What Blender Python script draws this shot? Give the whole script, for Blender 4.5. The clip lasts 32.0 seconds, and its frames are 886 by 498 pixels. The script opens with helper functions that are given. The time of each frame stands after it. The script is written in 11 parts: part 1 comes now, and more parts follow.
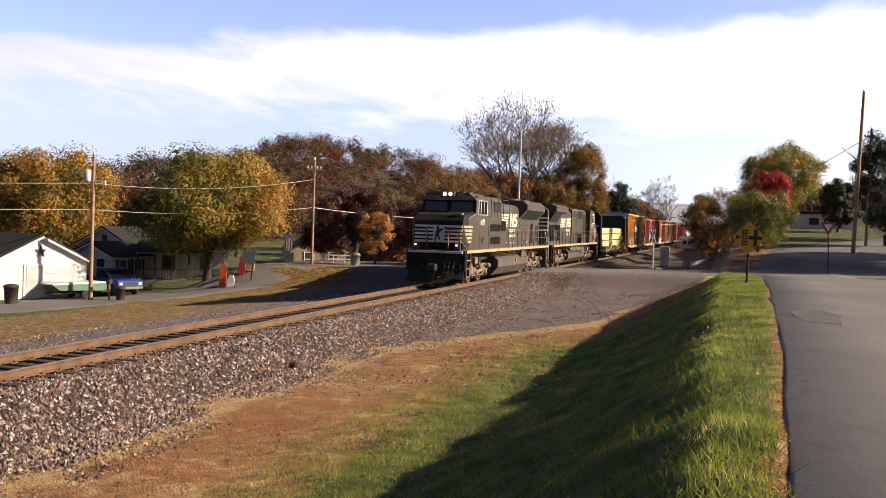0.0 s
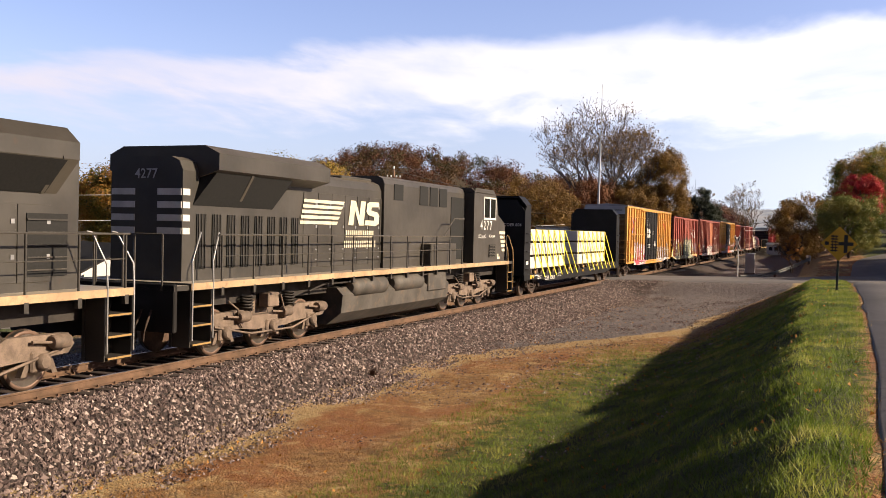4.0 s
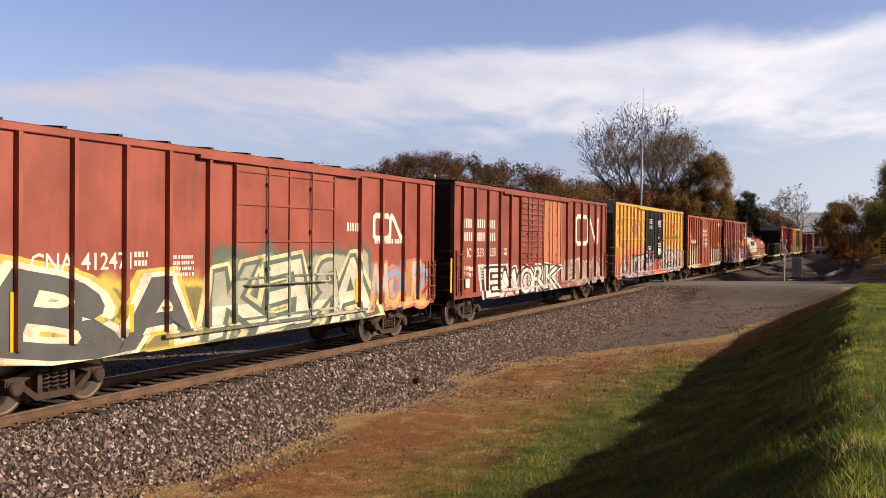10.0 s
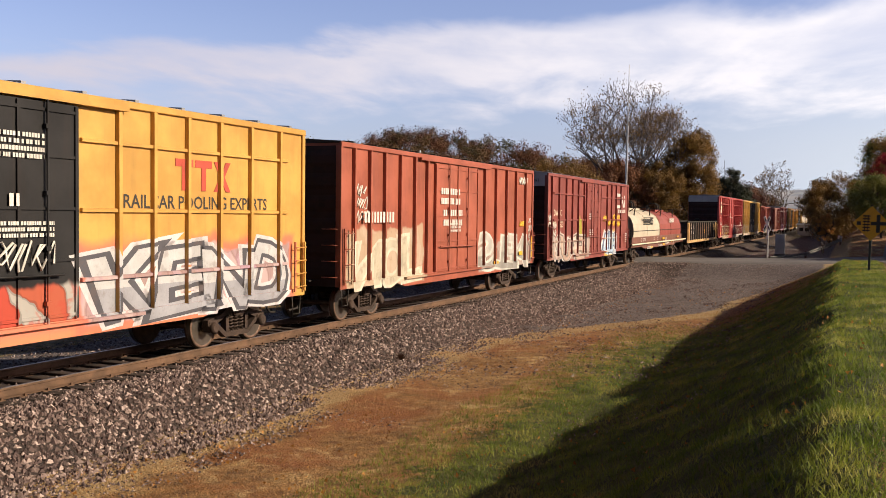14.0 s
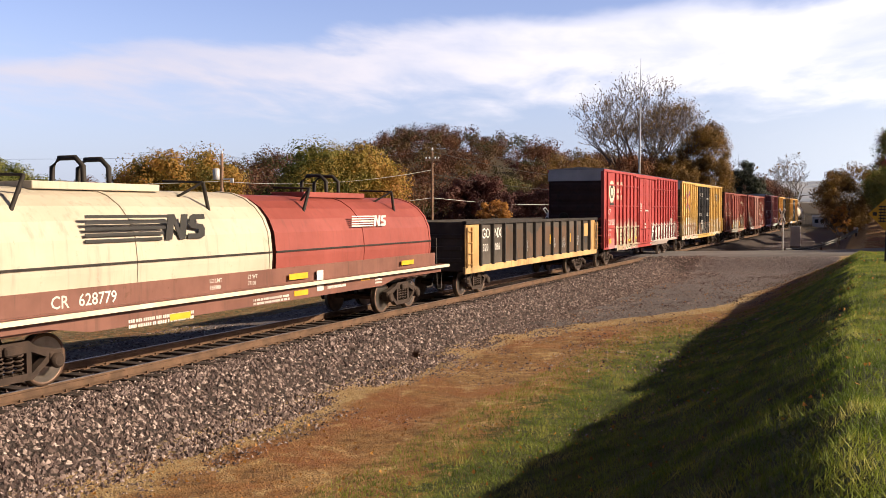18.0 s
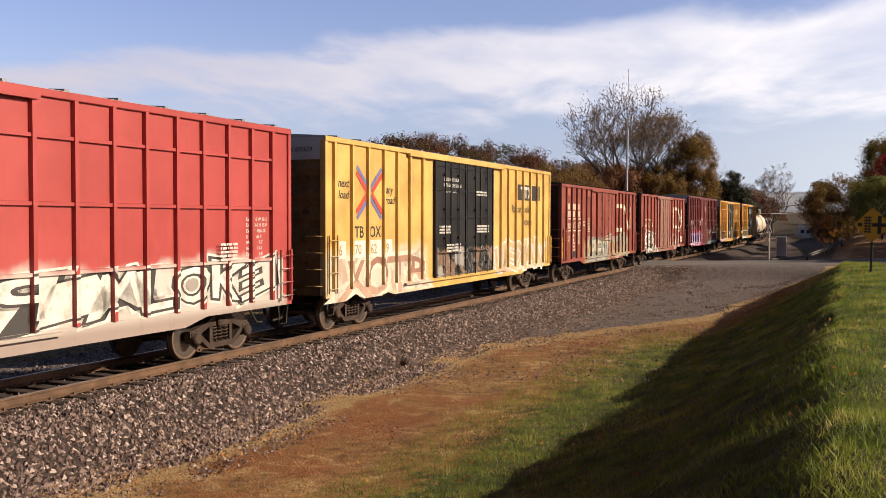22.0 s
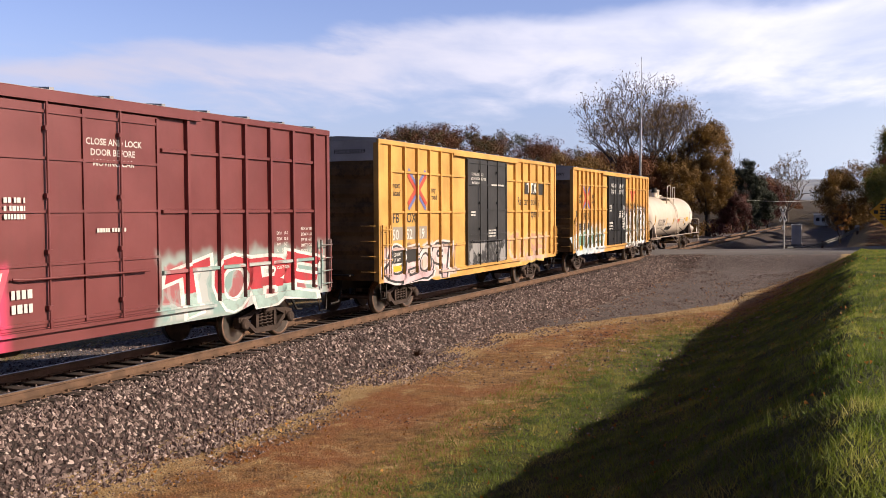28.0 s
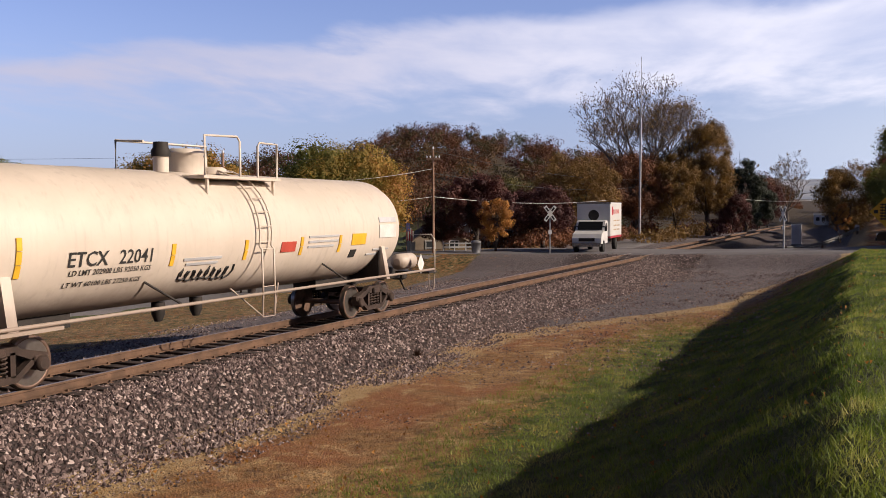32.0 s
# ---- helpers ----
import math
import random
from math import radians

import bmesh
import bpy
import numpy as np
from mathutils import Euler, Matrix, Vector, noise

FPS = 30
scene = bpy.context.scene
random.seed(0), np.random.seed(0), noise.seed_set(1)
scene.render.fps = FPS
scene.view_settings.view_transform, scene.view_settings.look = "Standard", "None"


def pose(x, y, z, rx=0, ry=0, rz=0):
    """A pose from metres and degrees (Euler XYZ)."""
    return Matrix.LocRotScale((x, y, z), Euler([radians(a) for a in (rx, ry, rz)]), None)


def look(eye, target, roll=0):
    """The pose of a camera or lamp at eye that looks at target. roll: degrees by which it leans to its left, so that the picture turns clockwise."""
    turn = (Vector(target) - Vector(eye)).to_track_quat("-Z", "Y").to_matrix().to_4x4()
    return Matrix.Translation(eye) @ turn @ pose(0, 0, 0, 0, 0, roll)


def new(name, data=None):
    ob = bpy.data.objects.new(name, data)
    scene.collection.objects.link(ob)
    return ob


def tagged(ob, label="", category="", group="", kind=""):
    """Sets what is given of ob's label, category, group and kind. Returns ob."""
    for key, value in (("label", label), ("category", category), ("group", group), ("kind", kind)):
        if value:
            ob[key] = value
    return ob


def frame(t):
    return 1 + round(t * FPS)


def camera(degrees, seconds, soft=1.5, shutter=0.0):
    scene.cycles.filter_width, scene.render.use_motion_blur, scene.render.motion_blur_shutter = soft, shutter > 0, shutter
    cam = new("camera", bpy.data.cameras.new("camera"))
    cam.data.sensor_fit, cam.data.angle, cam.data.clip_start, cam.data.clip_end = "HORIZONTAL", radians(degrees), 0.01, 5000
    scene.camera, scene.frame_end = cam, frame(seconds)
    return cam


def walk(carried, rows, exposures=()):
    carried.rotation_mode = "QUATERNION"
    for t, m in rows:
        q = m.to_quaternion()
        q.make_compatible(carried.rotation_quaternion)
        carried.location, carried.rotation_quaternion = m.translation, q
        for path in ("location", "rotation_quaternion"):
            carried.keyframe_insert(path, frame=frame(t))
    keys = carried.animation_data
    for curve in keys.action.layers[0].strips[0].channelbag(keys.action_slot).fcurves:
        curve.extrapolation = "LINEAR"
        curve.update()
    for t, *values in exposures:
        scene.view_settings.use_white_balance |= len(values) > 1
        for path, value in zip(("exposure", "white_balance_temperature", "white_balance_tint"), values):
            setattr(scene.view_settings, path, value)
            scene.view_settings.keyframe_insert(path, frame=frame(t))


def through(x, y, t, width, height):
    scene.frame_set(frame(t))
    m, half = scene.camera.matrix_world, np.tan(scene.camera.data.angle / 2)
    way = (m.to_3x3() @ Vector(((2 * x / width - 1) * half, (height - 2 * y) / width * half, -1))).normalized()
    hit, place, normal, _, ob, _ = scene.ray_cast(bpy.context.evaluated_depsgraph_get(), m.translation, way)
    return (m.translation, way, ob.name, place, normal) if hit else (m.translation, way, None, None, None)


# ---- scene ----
cam = camera(50.83, 32.0, 0.8, 0.0)
EYE = (0.0, 0.0, 2.95)
# seconds, yaw, pitch, roll of the hand-held camera, which stands in one place
TURNS = [(0,0.01,-1.48,-1.65),(0.5,1.22,-1.50,-1.67),(1,2.22,-1.43,-1.60),(1.5,3.29,-1.40,-1.33),(2,4.08,-1.42,-1.40),(2.5,4.59,-1.40,-1.37),(3,4.83,-1.24,-1.13),(3.5,4.80,-1.06,-1.25),(5.5,5.97,-1.46,-1.08),(6,7.35,-1.32,-1.14),(6.5,8.60,-1.03,-1.14),(7,8.50,-0.88,-1.27),(7.5,7.79,-1.02,-1.43),(8,8.46,-0.89,-1.45),(8.5,7.88,-0.80,-1.15),(9,7.08,-0.71,-0.92),(9.5,7.32,-0.40,-0.73),(10,7.39,-0.68,-0.53),(10.5,6.98,-1.26,-0.42),(11,6.92,-1.51,-0.50),(11.5,6.91,-1.59,-0.55),(12,6.84,-1.72,-0.47),(12.5,6.72,-1.80,-0.60),(13,6.56,-1.95,-0.79),(13.5,6.40,-2.14,-0.76),(15.5,6.98,-2.00,-0.21),(16,6.71,-1.65,-0.11),(16.5,6.49,-1.59,-0.03),(17,6.54,-2.09,0.10),(17.5,6.95,-2.35,0.22),(18,7.29,-2.32,0.16),(18.5,6.85,-2.12,0.12),(19,6.26,-1.73,-0.01),(19.5,5.97,-1.63,-0.10),(20,6.11,-1.80,-0.13),(20.5,6.25,-1.87,-0.13),(21,6.31,-1.87,-0.15),(21.5,6.45,-1.84,-0.17),(22,6.55,-1.79,-0.11),(22.5,6.55,-1.85,-0.20),(23,6.53,-1.90,-0.17),(23.5,6.58,-1.94,-0.13),(24,6.64,-1.99,-0.26),(24.5,6.62,-2.05,-0.22),(26.5,7.32,-2.29,0.02),(27,7.33,-2.27,0.06),(27.5,7.34,-2.28,0.15),(28,7.35,-2.38,0.29),(28.5,7.30,-2.45,0.28),(29,7.17,-2.58,0.31),(29.5,7.03,-2.79,0.22),(30,7.11,-2.64,0.13),(30.5,7.20,-2.28,0.19),(31,7.25,-2.17,0.26),(31.5,7.30,-2.28,0.36),(32,7.35,-2.39,0.31)]
walk(cam, [(t, pose(*EYE, 90 + p, r, y)) for t, y, p, r in TURNS], exposures=[(t, e + 0.46, 6500 + 280 * (1 - max(0.0, min(1.0, (t - 23.5) / 4.0))) - 380 * max(0.0, min(1.0, (t - 25.0) / 6.0)), 10.0 + 4.0 * max(0.0, min(1.0, (t - 25.0) / 4.0))) for t, e in ((0, 0.64), (2.0, 0.60), (3.5, 0.48), (5.5, 0.26), (6.2, 0.05), (7.5, -0.14), (9.0, 0.0), (12.5, 0.05), (13.5, 0.08), (15.5, 0.15), (17.0, 0.32), (20.0, 0.35), (22.0, 0.08), (23.0, -0.12), (24.5, 0.0), (26.5, 0.22), (28.2, 0.10), (29.0, -0.06), (29.8, -0.02), (32.0, -0.08))])

# ---- sun and sky ----
SUN_AZ, SUN_EL = 96.0, 25.0
sun = new("sun", bpy.data.lights.new("sun", "SUN"))
sun.data.energy, sun.data.angle, sun.data.color = 5.0, radians(0.6), (1.0, 0.83, 0.62)
sun_dir = Vector((math.sin(radians(SUN_AZ)) * math.cos(radians(SUN_EL)), math.cos(radians(SUN_AZ)) * math.cos(radians(SUN_EL)), math.sin(radians(SUN_EL))))
sun.matrix_world = look(sun_dir * 200, (0, 0, 0))


class Nodes:
    """Short hand for building a node tree."""

    def __init__(self, tree, keep=False):
        self.t = tree
        if not keep:
            tree.nodes.clear()

    def n(self, kind, **kw):
        node = self.t.nodes.new(kind)
        for key, value in kw.items():
            if key[0] == "i" and key[1:].isdigit():
                node.inputs[int(key[1:])].default_value = value
            elif hasattr(node, key):
                setattr(node, key, value)
            else:
                node.inputs[key.replace("_", " ")].default_value = value
        return node

    def link(self, a, b):
        self.t.links.new(a, b)

    def put(self, socket, value):
        if isinstance(value, bpy.types.NodeSocket):
            self.t.links.new(value, socket)
        else:
            socket.default_value = value

    def math(self, op, a, b=0.0, c=0.0, clamp=False):
        node = self.t.nodes.new("ShaderNodeMath")
        node.operation, node.use_clamp = op, clamp
        for socket, value in zip(node.inputs, (a, b, c)):
            self.put(socket, value)
        return node.outputs[0]

    def step(self, x, lo, hi):
        node = self.t.nodes.new("ShaderNodeMapRange")
        node.interpolation_type = "SMOOTHSTEP"
        self.put(node.inputs[0], x)
        self.put(node.inputs[1], lo)
        self.put(node.inputs[2], hi)
        return node.outputs[0]

    def mix(self, fac, a, b, blend="MIX"):
        node = self.t.nodes.new("ShaderNodeMix")
        node.data_type, node.blend_type = "RGBA", blend
        for k, v in ((0, fac), (6, a), (7, b)):
            if not isinstance(v, (bpy.types.NodeSocket, float, int)):
                v = (*v, 1.0) if len(v) == 3 else v
            self.put(node.inputs[k], v)
        return node.outputs[2]

    def noise(self, vec, scale, detail=4.0, rough=0.55, dist=0.0, stretch=None):
        if stretch:
            m = self.n("ShaderNodeMapping")
            m.inputs["Scale"].default_value = stretch
            self.link(vec, m.inputs[0])
            vec = m.outputs[0]
        node = self.n("ShaderNodeTexNoise")
        for k, v in (("Scale", scale), ("Detail", detail), ("Roughness", rough), ("Distortion", dist)):
            node.inputs[k].default_value = v
        self.link(vec, node.inputs["Vector"])
        return node.outputs[0]


def make_world():
    world = bpy.data.worlds.new("world")
    world.use_nodes = True
    scene.world = world
    g = Nodes(world.node_tree)
    sky = g.n("ShaderNodeTexSky", sky_type="NISHITA", sun_disc=False, altitude=200.0, air_density=1.0, dust_density=1.6, ozone_density=1.2)
    sky.sun_elevation, sky.sun_rotation = radians(SUN_EL), radians(SUN_AZ)
    geo = g.n("ShaderNodeTexCoord")
    sep = g.n("ShaderNodeSeparateXYZ")
    g.link(geo.outputs["Generated"], sep.inputs[0])
    x, y, z = sep.outputs
    # high cirrus: place on a flat sheet overhead
    zz = g.math("MAXIMUM", g.math("ADD", z, 0.06), 0.03)
    com = g.n("ShaderNodeCombineXYZ")
    g.link(g.math("DIVIDE", x, zz), com.inputs[0])
    g.link(g.math("DIVIDE", y, zz), com.inputs[1])
    u = com.outputs[0]
    big = g.noise(u, 0.55, 6.0, 0.55, 0.6)
    fine = g.noise(u, 1.7, 6.0, 0.55, 0.25, (1.0, 0.5, 1.0))
    el = g.math("ARCTAN2", z, g.math("SQRT", g.math("ADD", g.math("MULTIPLY", x, x), g.math("MULTIPLY", y, y))))
    az = g.math("ARCTAN2", x, y)
    # one broad bank of cirrus that climbs towards the right
    top = g.math("ADD", g.math("MULTIPLY", az, 0.075), g.math("ADD", 0.196, g.math("MULTIPLY", g.math("SUBTRACT", big, 0.5), 0.09)))
    bank = g.math("MULTIPLY", g.step(g.math("ADD", el, g.math("MULTIPLY", g.math("SUBTRACT", fine, 0.5), 0.13)), 0.088, 0.15), g.math("SUBTRACT", 1.0, g.step(g.math("ADD", g.math("SUBTRACT", el, top), g.math("MULTIPLY", g.math("SUBTRACT", fine, 0.5), 0.05)), -0.012, 0.014)))
    wisp = g.step(g.math("ADD", g.math("MULTIPLY", fine, 0.75), g.math("MULTIPLY", big, 0.4)), 0.40, 0.72)
    other = g.math("MULTIPLY", g.step(g.math("ADD", g.math("MULTIPLY", big, 0.6), g.math("MULTIPLY", fine, 0.4)), 0.60, 0.76), 0.35)
    bank = g.math("MULTIPLY", bank, g.math("SUBTRACT", 1.0, g.step(g.math("ABSOLUTE", az), 0.9, 1.6)))
    cloud = g.math("MAXIMUM", g.math("MULTIPLY", bank, g.math("ADD", 0.50, g.math("MULTIPLY", wisp, 0.47))), other)
    # soft white haze near the horizon
    haze = g.math("MULTIPLY", g.math("SUBTRACT", 1.0, g.step(el, 0.0, 0.22)), g.math("ADD", 0.66, g.math("MULTIPLY", g.step(az, -0.25, 0.45), 0.31)))
    col = g.mix(1.0, sky.outputs[0], (1.24, 1.14, 1.46, 1.0), "MULTIPLY")
    # a deep clear sky overhead
    deep = g.math("SUBTRACT", 1.0, g.math("MULTIPLY", g.step(el, 0.26, 0.56), 0.90))
    both = g.n("ShaderNodeCombineXYZ")
    for k in range(3):
        g.link(deep, both.inputs[k])
    col = g.mix(1.0, col, both.outputs[0], "MULTIPLY")
    pale = g.mix(g.step(az, -0.05, 0.42), (3.9, 4.75, 6.7), (6.3, 7.0, 8.2))
    out = g.mix(haze, col, pale)
    out = g.mix(cloud, out, g.mix(g.step(az, -0.5, 0.3), (5.6, 5.4, 6.4), (8.8, 8.6, 9.2)))
    bg = g.n("ShaderNodeBackground")
    bg.inputs[1].default_value = 0.082
    g.link(out, bg.inputs[0])
    o = g.n("ShaderNodeOutputWorld")
    g.link(bg.outputs[0], o.inputs[0])


make_world()

# ---- the line of the track: s metres along it, d metres to its right ----
HEAD0, BEND, BEND_END = 16.515, 0.0002449, 75.0
FAR_BEND, FAR_FROM = 0.0006, 175.0


def heading(s):
    a = radians(HEAD0) + BEND * min(s, BEND_END)
    return a + FAR_BEND * max(0.0, s - FAR_FROM)


LINE_S = np.arange(-160.0, 620.0, 1.0)
_hd = np.array([heading(s) for s in LINE_S])
_px, _py = np.cumsum(np.sin(_hd)), np.cumsum(np.cos(_hd))
_i0 = int(np.argmin(abs(LINE_S)))
_px, _py = _px - _px[_i0] - 12.827, _py - _py[_i0] + 3.90


def on_line(s, d=0.0):
    a = float(np.interp(s, LINE_S, _hd))
    return (float(np.interp(s, LINE_S, _px)) + d * math.cos(a), float(np.interp(s, LINE_S, _py)) - d * math.sin(a))


def sd_of(x, y):
    """Track coordinates of plan points (arrays)."""
    x, y = np.asarray(x, float), np.asarray(y, float)
    u = np.array((math.sin(radians(17.1)), math.cos(radians(17.1))))
    s = (x + 12.827) * u[0] + (y - 3.9) * u[1]
    for _ in range(4):
        a = np.interp(s, LINE_S, _hd)
        s = s + (x - np.interp(s, LINE_S, _px)) * np.sin(a) + (y - np.interp(s, LINE_S, _py)) * np.cos(a)
    a = np.interp(s, LINE_S, _hd)
    d = (x - np.interp(s, LINE_S, _px)) * np.cos(a) - (y - np.interp(s, LINE_S, _py)) * np.sin(a)
    return s, d


def sm(x, a, b):
    t = np.clip((x - a) / (b - a), 0, 1)
    return t * t * (3 - 2 * t)


def lane_edge(s):
    """How far right of the track the near edge of the side lane runs."""
    return np.interp(s, (-10.0, 0.0, 6.5, 10.0, 15.6, 29.0, 60.0), (13.35, 13.62, 13.92, 14.14, 14.38, 14.78, 14.85))


def ground_sd(s, d):
    """Height of the ground in track coordinates; rail tops are at 0."""
    cross = sm(s, 56.5, 60.2) * (1 - sm(s, 70.2, 75.0))
    right = -0.215 - 0.525 * sm(d, 1.75, 3.6) + 0.12 * sm(d, 4.0, 9.0)
    plateau = 1.30 - 0.85 * sm(s, 34.0, 62.0)
    bank = np.clip((d - 9.3) / 4.1, 0.0, 1.0) ** 1.4  # steep below a firm crest
    crest = plateau + 0.06 - 0.10 * np.exp(-((s - 17.0) / 3.4) ** 2) * (1 - sm(d, 13.4, 14.3))
    edge = lane_edge(s)
    right = right + (crest - right) * bank - 0.07 * sm(d, edge + 0.02, edge + 0.4)
    right = right + 2.5 * sm(d, 27.0, 70.0) * (1 - sm(s, 30, 60))
    right = right + 0.062 * np.clip(s - 66.0, 0, 90.0) * sm(d, 8.0, 19.0) + 1.2 * sm(d, 27.5, 34.0) * sm(s, 40.0, 62.0)
    fall = 0.078 * np.clip(-d - 3.4, 0, 20.0) * (1 - sm(s - 0.45 * np.clip(-d - 12.0, 0, 30), 46.0, 70.0)) + 0.012 * np.clip(-d - 3.4, 0, 60.0)
    left = -0.24 - 0.50 * sm(-d, 1.75, 3.6) - fall
    z = np.where(d > 0, right, left)
    road = -0.04 + 0.022 * np.clip(d - 2, 0, 60) - 0.012 * np.clip(-d - 3, 0, 60)
    z = z + (road - z) * cross * (1 - sm(-d, 19.0, 24.0)) * (1 - sm(d, 70.0, 90.0))
    # the wooded hill behind the houses, and a far ridge
    x = -12.827 + s * 0.297 + d * 0.955
    y = 3.9 + s * 0.955 - d * 0.297
    hill = 22.5 * np.exp(-(((x + 45.0) / np.where(x < -45.0, 28.0, 46.0)) ** 2 + ((y - 275.0) / 62.0) ** 2)) + 11.0 * np.exp(-(((x - 22.0) / 40.0) ** 2 + ((y - 300.0) / 60.0) ** 2)) + 13.0 * np.exp(-(((x + 84.0) / 13.0) ** 2 + ((y - 270.0) / 60.0) ** 2))
    hill = hill + 9.0 * np.exp(-(((x + 175.0) / 42.0) ** 2 + ((y - 300.0) / 60.0) ** 2))
    ridge = 12.0 * sm(y, 520.0, 700.0) * (0.75 + 0.25 * np.sin(x * 0.012 + 1.0))
    # unseen rise added behind the viewer and on the near side, blocking low sky light
    rise = 42.0 * sm(-s, 22.0, 130.0) + 40.0 * sm(d, 62.0, 190.0) * (1 - sm(s, 15.0, 70.0)) + 30.0 * sm(-d, 90.0, 220.0) * (1 - sm(s, -40.0, 40.0))
    return z + hill + ridge + np.minimum(rise, 46.0)


def ground(x, y):
    s, d = sd_of(x, y)
    return ground_sd(s, d)


def gz(x, y):
    return float(ground(np.array([x]), np.array([y]))[0])

# ---- mesh building ----
class Build:
    """Collects faces of one mesh."""

    def __init__(self):
        self.v, self.f, self.s = [], [], []

    def add(self, verts, faces, smooth=False):
        b = len(self.v)
        self.v.extend(verts)
        self.f.extend(tuple(b + i for i in f) for f in faces)
        self.s.extend([smooth] * len(faces))
        return self

    def box(self, x0, x1, y0, y1, z0, z1, c=0.0):
        if c <= 0:
            v = [(x, y, z) for x in (x0, x1) for y in (y0, y1) for z in (z0, z1)]
            return self.add(v, [(0, 1, 3, 2), (4, 6, 7, 5), (0, 4, 5, 1), (2, 3, 7, 6), (0, 2, 6, 4), (1, 5, 7, 3)])
        lo, hi, v = (x0, y0, z0), (x1, y1, z1), []
        ids = {}
        for sx in (0, 1):
            for sy in (0, 1):
                for sz in (0, 1):
                    for a in range(3):
                        sgn = (sx, sy, sz)
                        p = [(hi[k] if sgn[k] else lo[k]) + (0 if k == a else (-c if sgn[k] else c)) for k in range(3)]
                        ids[sx, sy, sz, a] = len(v)
                        v.append(tuple(p))
        f = []
        for a in range(3):
            b, e = (a + 1) % 3, (a + 2) % 3
            for s in (0, 1):
                ring = []
                for p, q in ((0, 0), (1, 0), (1, 1), (0, 1)):
                    k = [0, 0, 0]
                    k[a], k[b], k[e] = s, p, q
                    ring.append(ids[k[0], k[1], k[2], a])
                f.append(tuple(ring if s else ring[::-1]))
            # the bevels along axis a
            for p in (0, 1):
                for q in (0, 1):
                    k0, k1 = [0, 0, 0], [0, 0, 0]
                    k0[a], k1[a] = 0, 1
                    for k in (k0, k1):
                        k[b], k[e] = p, q
                    r = (ids[(*k0, b)], ids[(*k1, b)], ids[(*k1, e)], ids[(*k0, e)])
                    f.append(r if p != q else r[::-1])
        for sx in (0, 1):
            for sy in (0, 1):
                for sz in (0, 1):
                    t = tuple(ids[sx, sy, sz, a] for a in range(3))
                    f.append(t if (sx + sy + sz) % 2 else t[::-1])
        return self.add(v, f)

    def tube(self, pts, r, n=8, smooth=True, r2=None):
        """A round bar along points."""
        pts = [Vector(p) for p in pts]
        rings, ups = [], None
        for i, p in enumerate(pts):
            d = (pts[min(i + 1, len(pts) - 1)] - pts[max(i - 1, 0)]).normalized()
            ref = Vector((0, 0, 1)) if abs(d.z) < 0.9 else Vector((1, 0, 0))
            a = d.cross(ref).normalized()
            b = d.cross(a)
            rr = r if r2 is None else r + (r2 - r) * i / (len(pts) - 1)
            rings.append([tuple(p + (a * math.cos(k * math.tau / n) + b * math.sin(k * math.tau / n)) * rr) for k in range(n)])
        v = [q for ring in rings for q in ring]
        f = []
        for i in range(len(pts) - 1):
            for k in range(n):
                a, b = i * n + k, i * n + (k + 1) % n
                f.append((a, b, b + n, a + n))
        self.add(v, f, smooth)
        self.add([v[k] for k in range(n)], [tuple(range(n))[::-1]])
        return self.add(v[-n:], [tuple(range(n))])

    def prism(self, profile, axis, lo, hi, smooth=False):
        """A closed outline (pairs) drawn out along an axis; pairs are the other two axes in x, y, z order."""
        def at(p, t):
            q = list(p)
            q.insert(axis, t)
            return tuple(q)
        n = len(profile)
        v = [at(p, lo) for p in profile] + [at(p, hi) for p in profile]
        self.add(v, [(k, (k + 1) % n, (k + 1) % n + n, k + n) for k in range(n)], smooth)
        self.add(v[:n], [tuple(range(n))[::-1]])
        return self.add(v[n:], [tuple(range(n))])

    def lathe(self, profile, axis, centre, n=20, smooth=True):
        """Turns (along, radius) pairs about an axis through centre."""
        v, f = [], []
        o = [(1, 2), (0, 2), (0, 1)][axis]
        for t, r in profile:
            for k in range(n):
                p = list(centre)
                p[axis] += t
                p[o[0]] += r * math.cos(k * math.tau / n)
                p[o[1]] += r * math.sin(k * math.tau / n)
                v.append(tuple(p))
        for i in range(len(profile) - 1):
            for k in range(n):
                a, b = i * n + k, i * n + (k + 1) % n
                f.append((a, b, b + n, a + n))
        self.add(v, f, smooth)
        self.add(v[:n], [tuple(range(n))])
        return self.add(v[-n:], [tuple(range(n))])

    def join(self, other, m=None):
        vs = other.v if m is None else [tuple(m @ Vector(p)) for p in other.v]
        b = len(self.v)
        self.v.extend(vs)
        self.f.extend(tuple(b + i for i in f) for f in other.f)
        self.s.extend(other.s)
        return self

    def mesh(self, name):
        me = bpy.data.meshes.new(name)
        me.from_pydata(self.v, [], self.f)
        bm = bmesh.new()
        bm.from_mesh(me)
        bmesh.ops.recalc_face_normals(bm, faces=bm.faces)
        bm.to_mesh(me)
        bm.free()
        me.polygons.foreach_set("use_smooth", self.s)
        return me


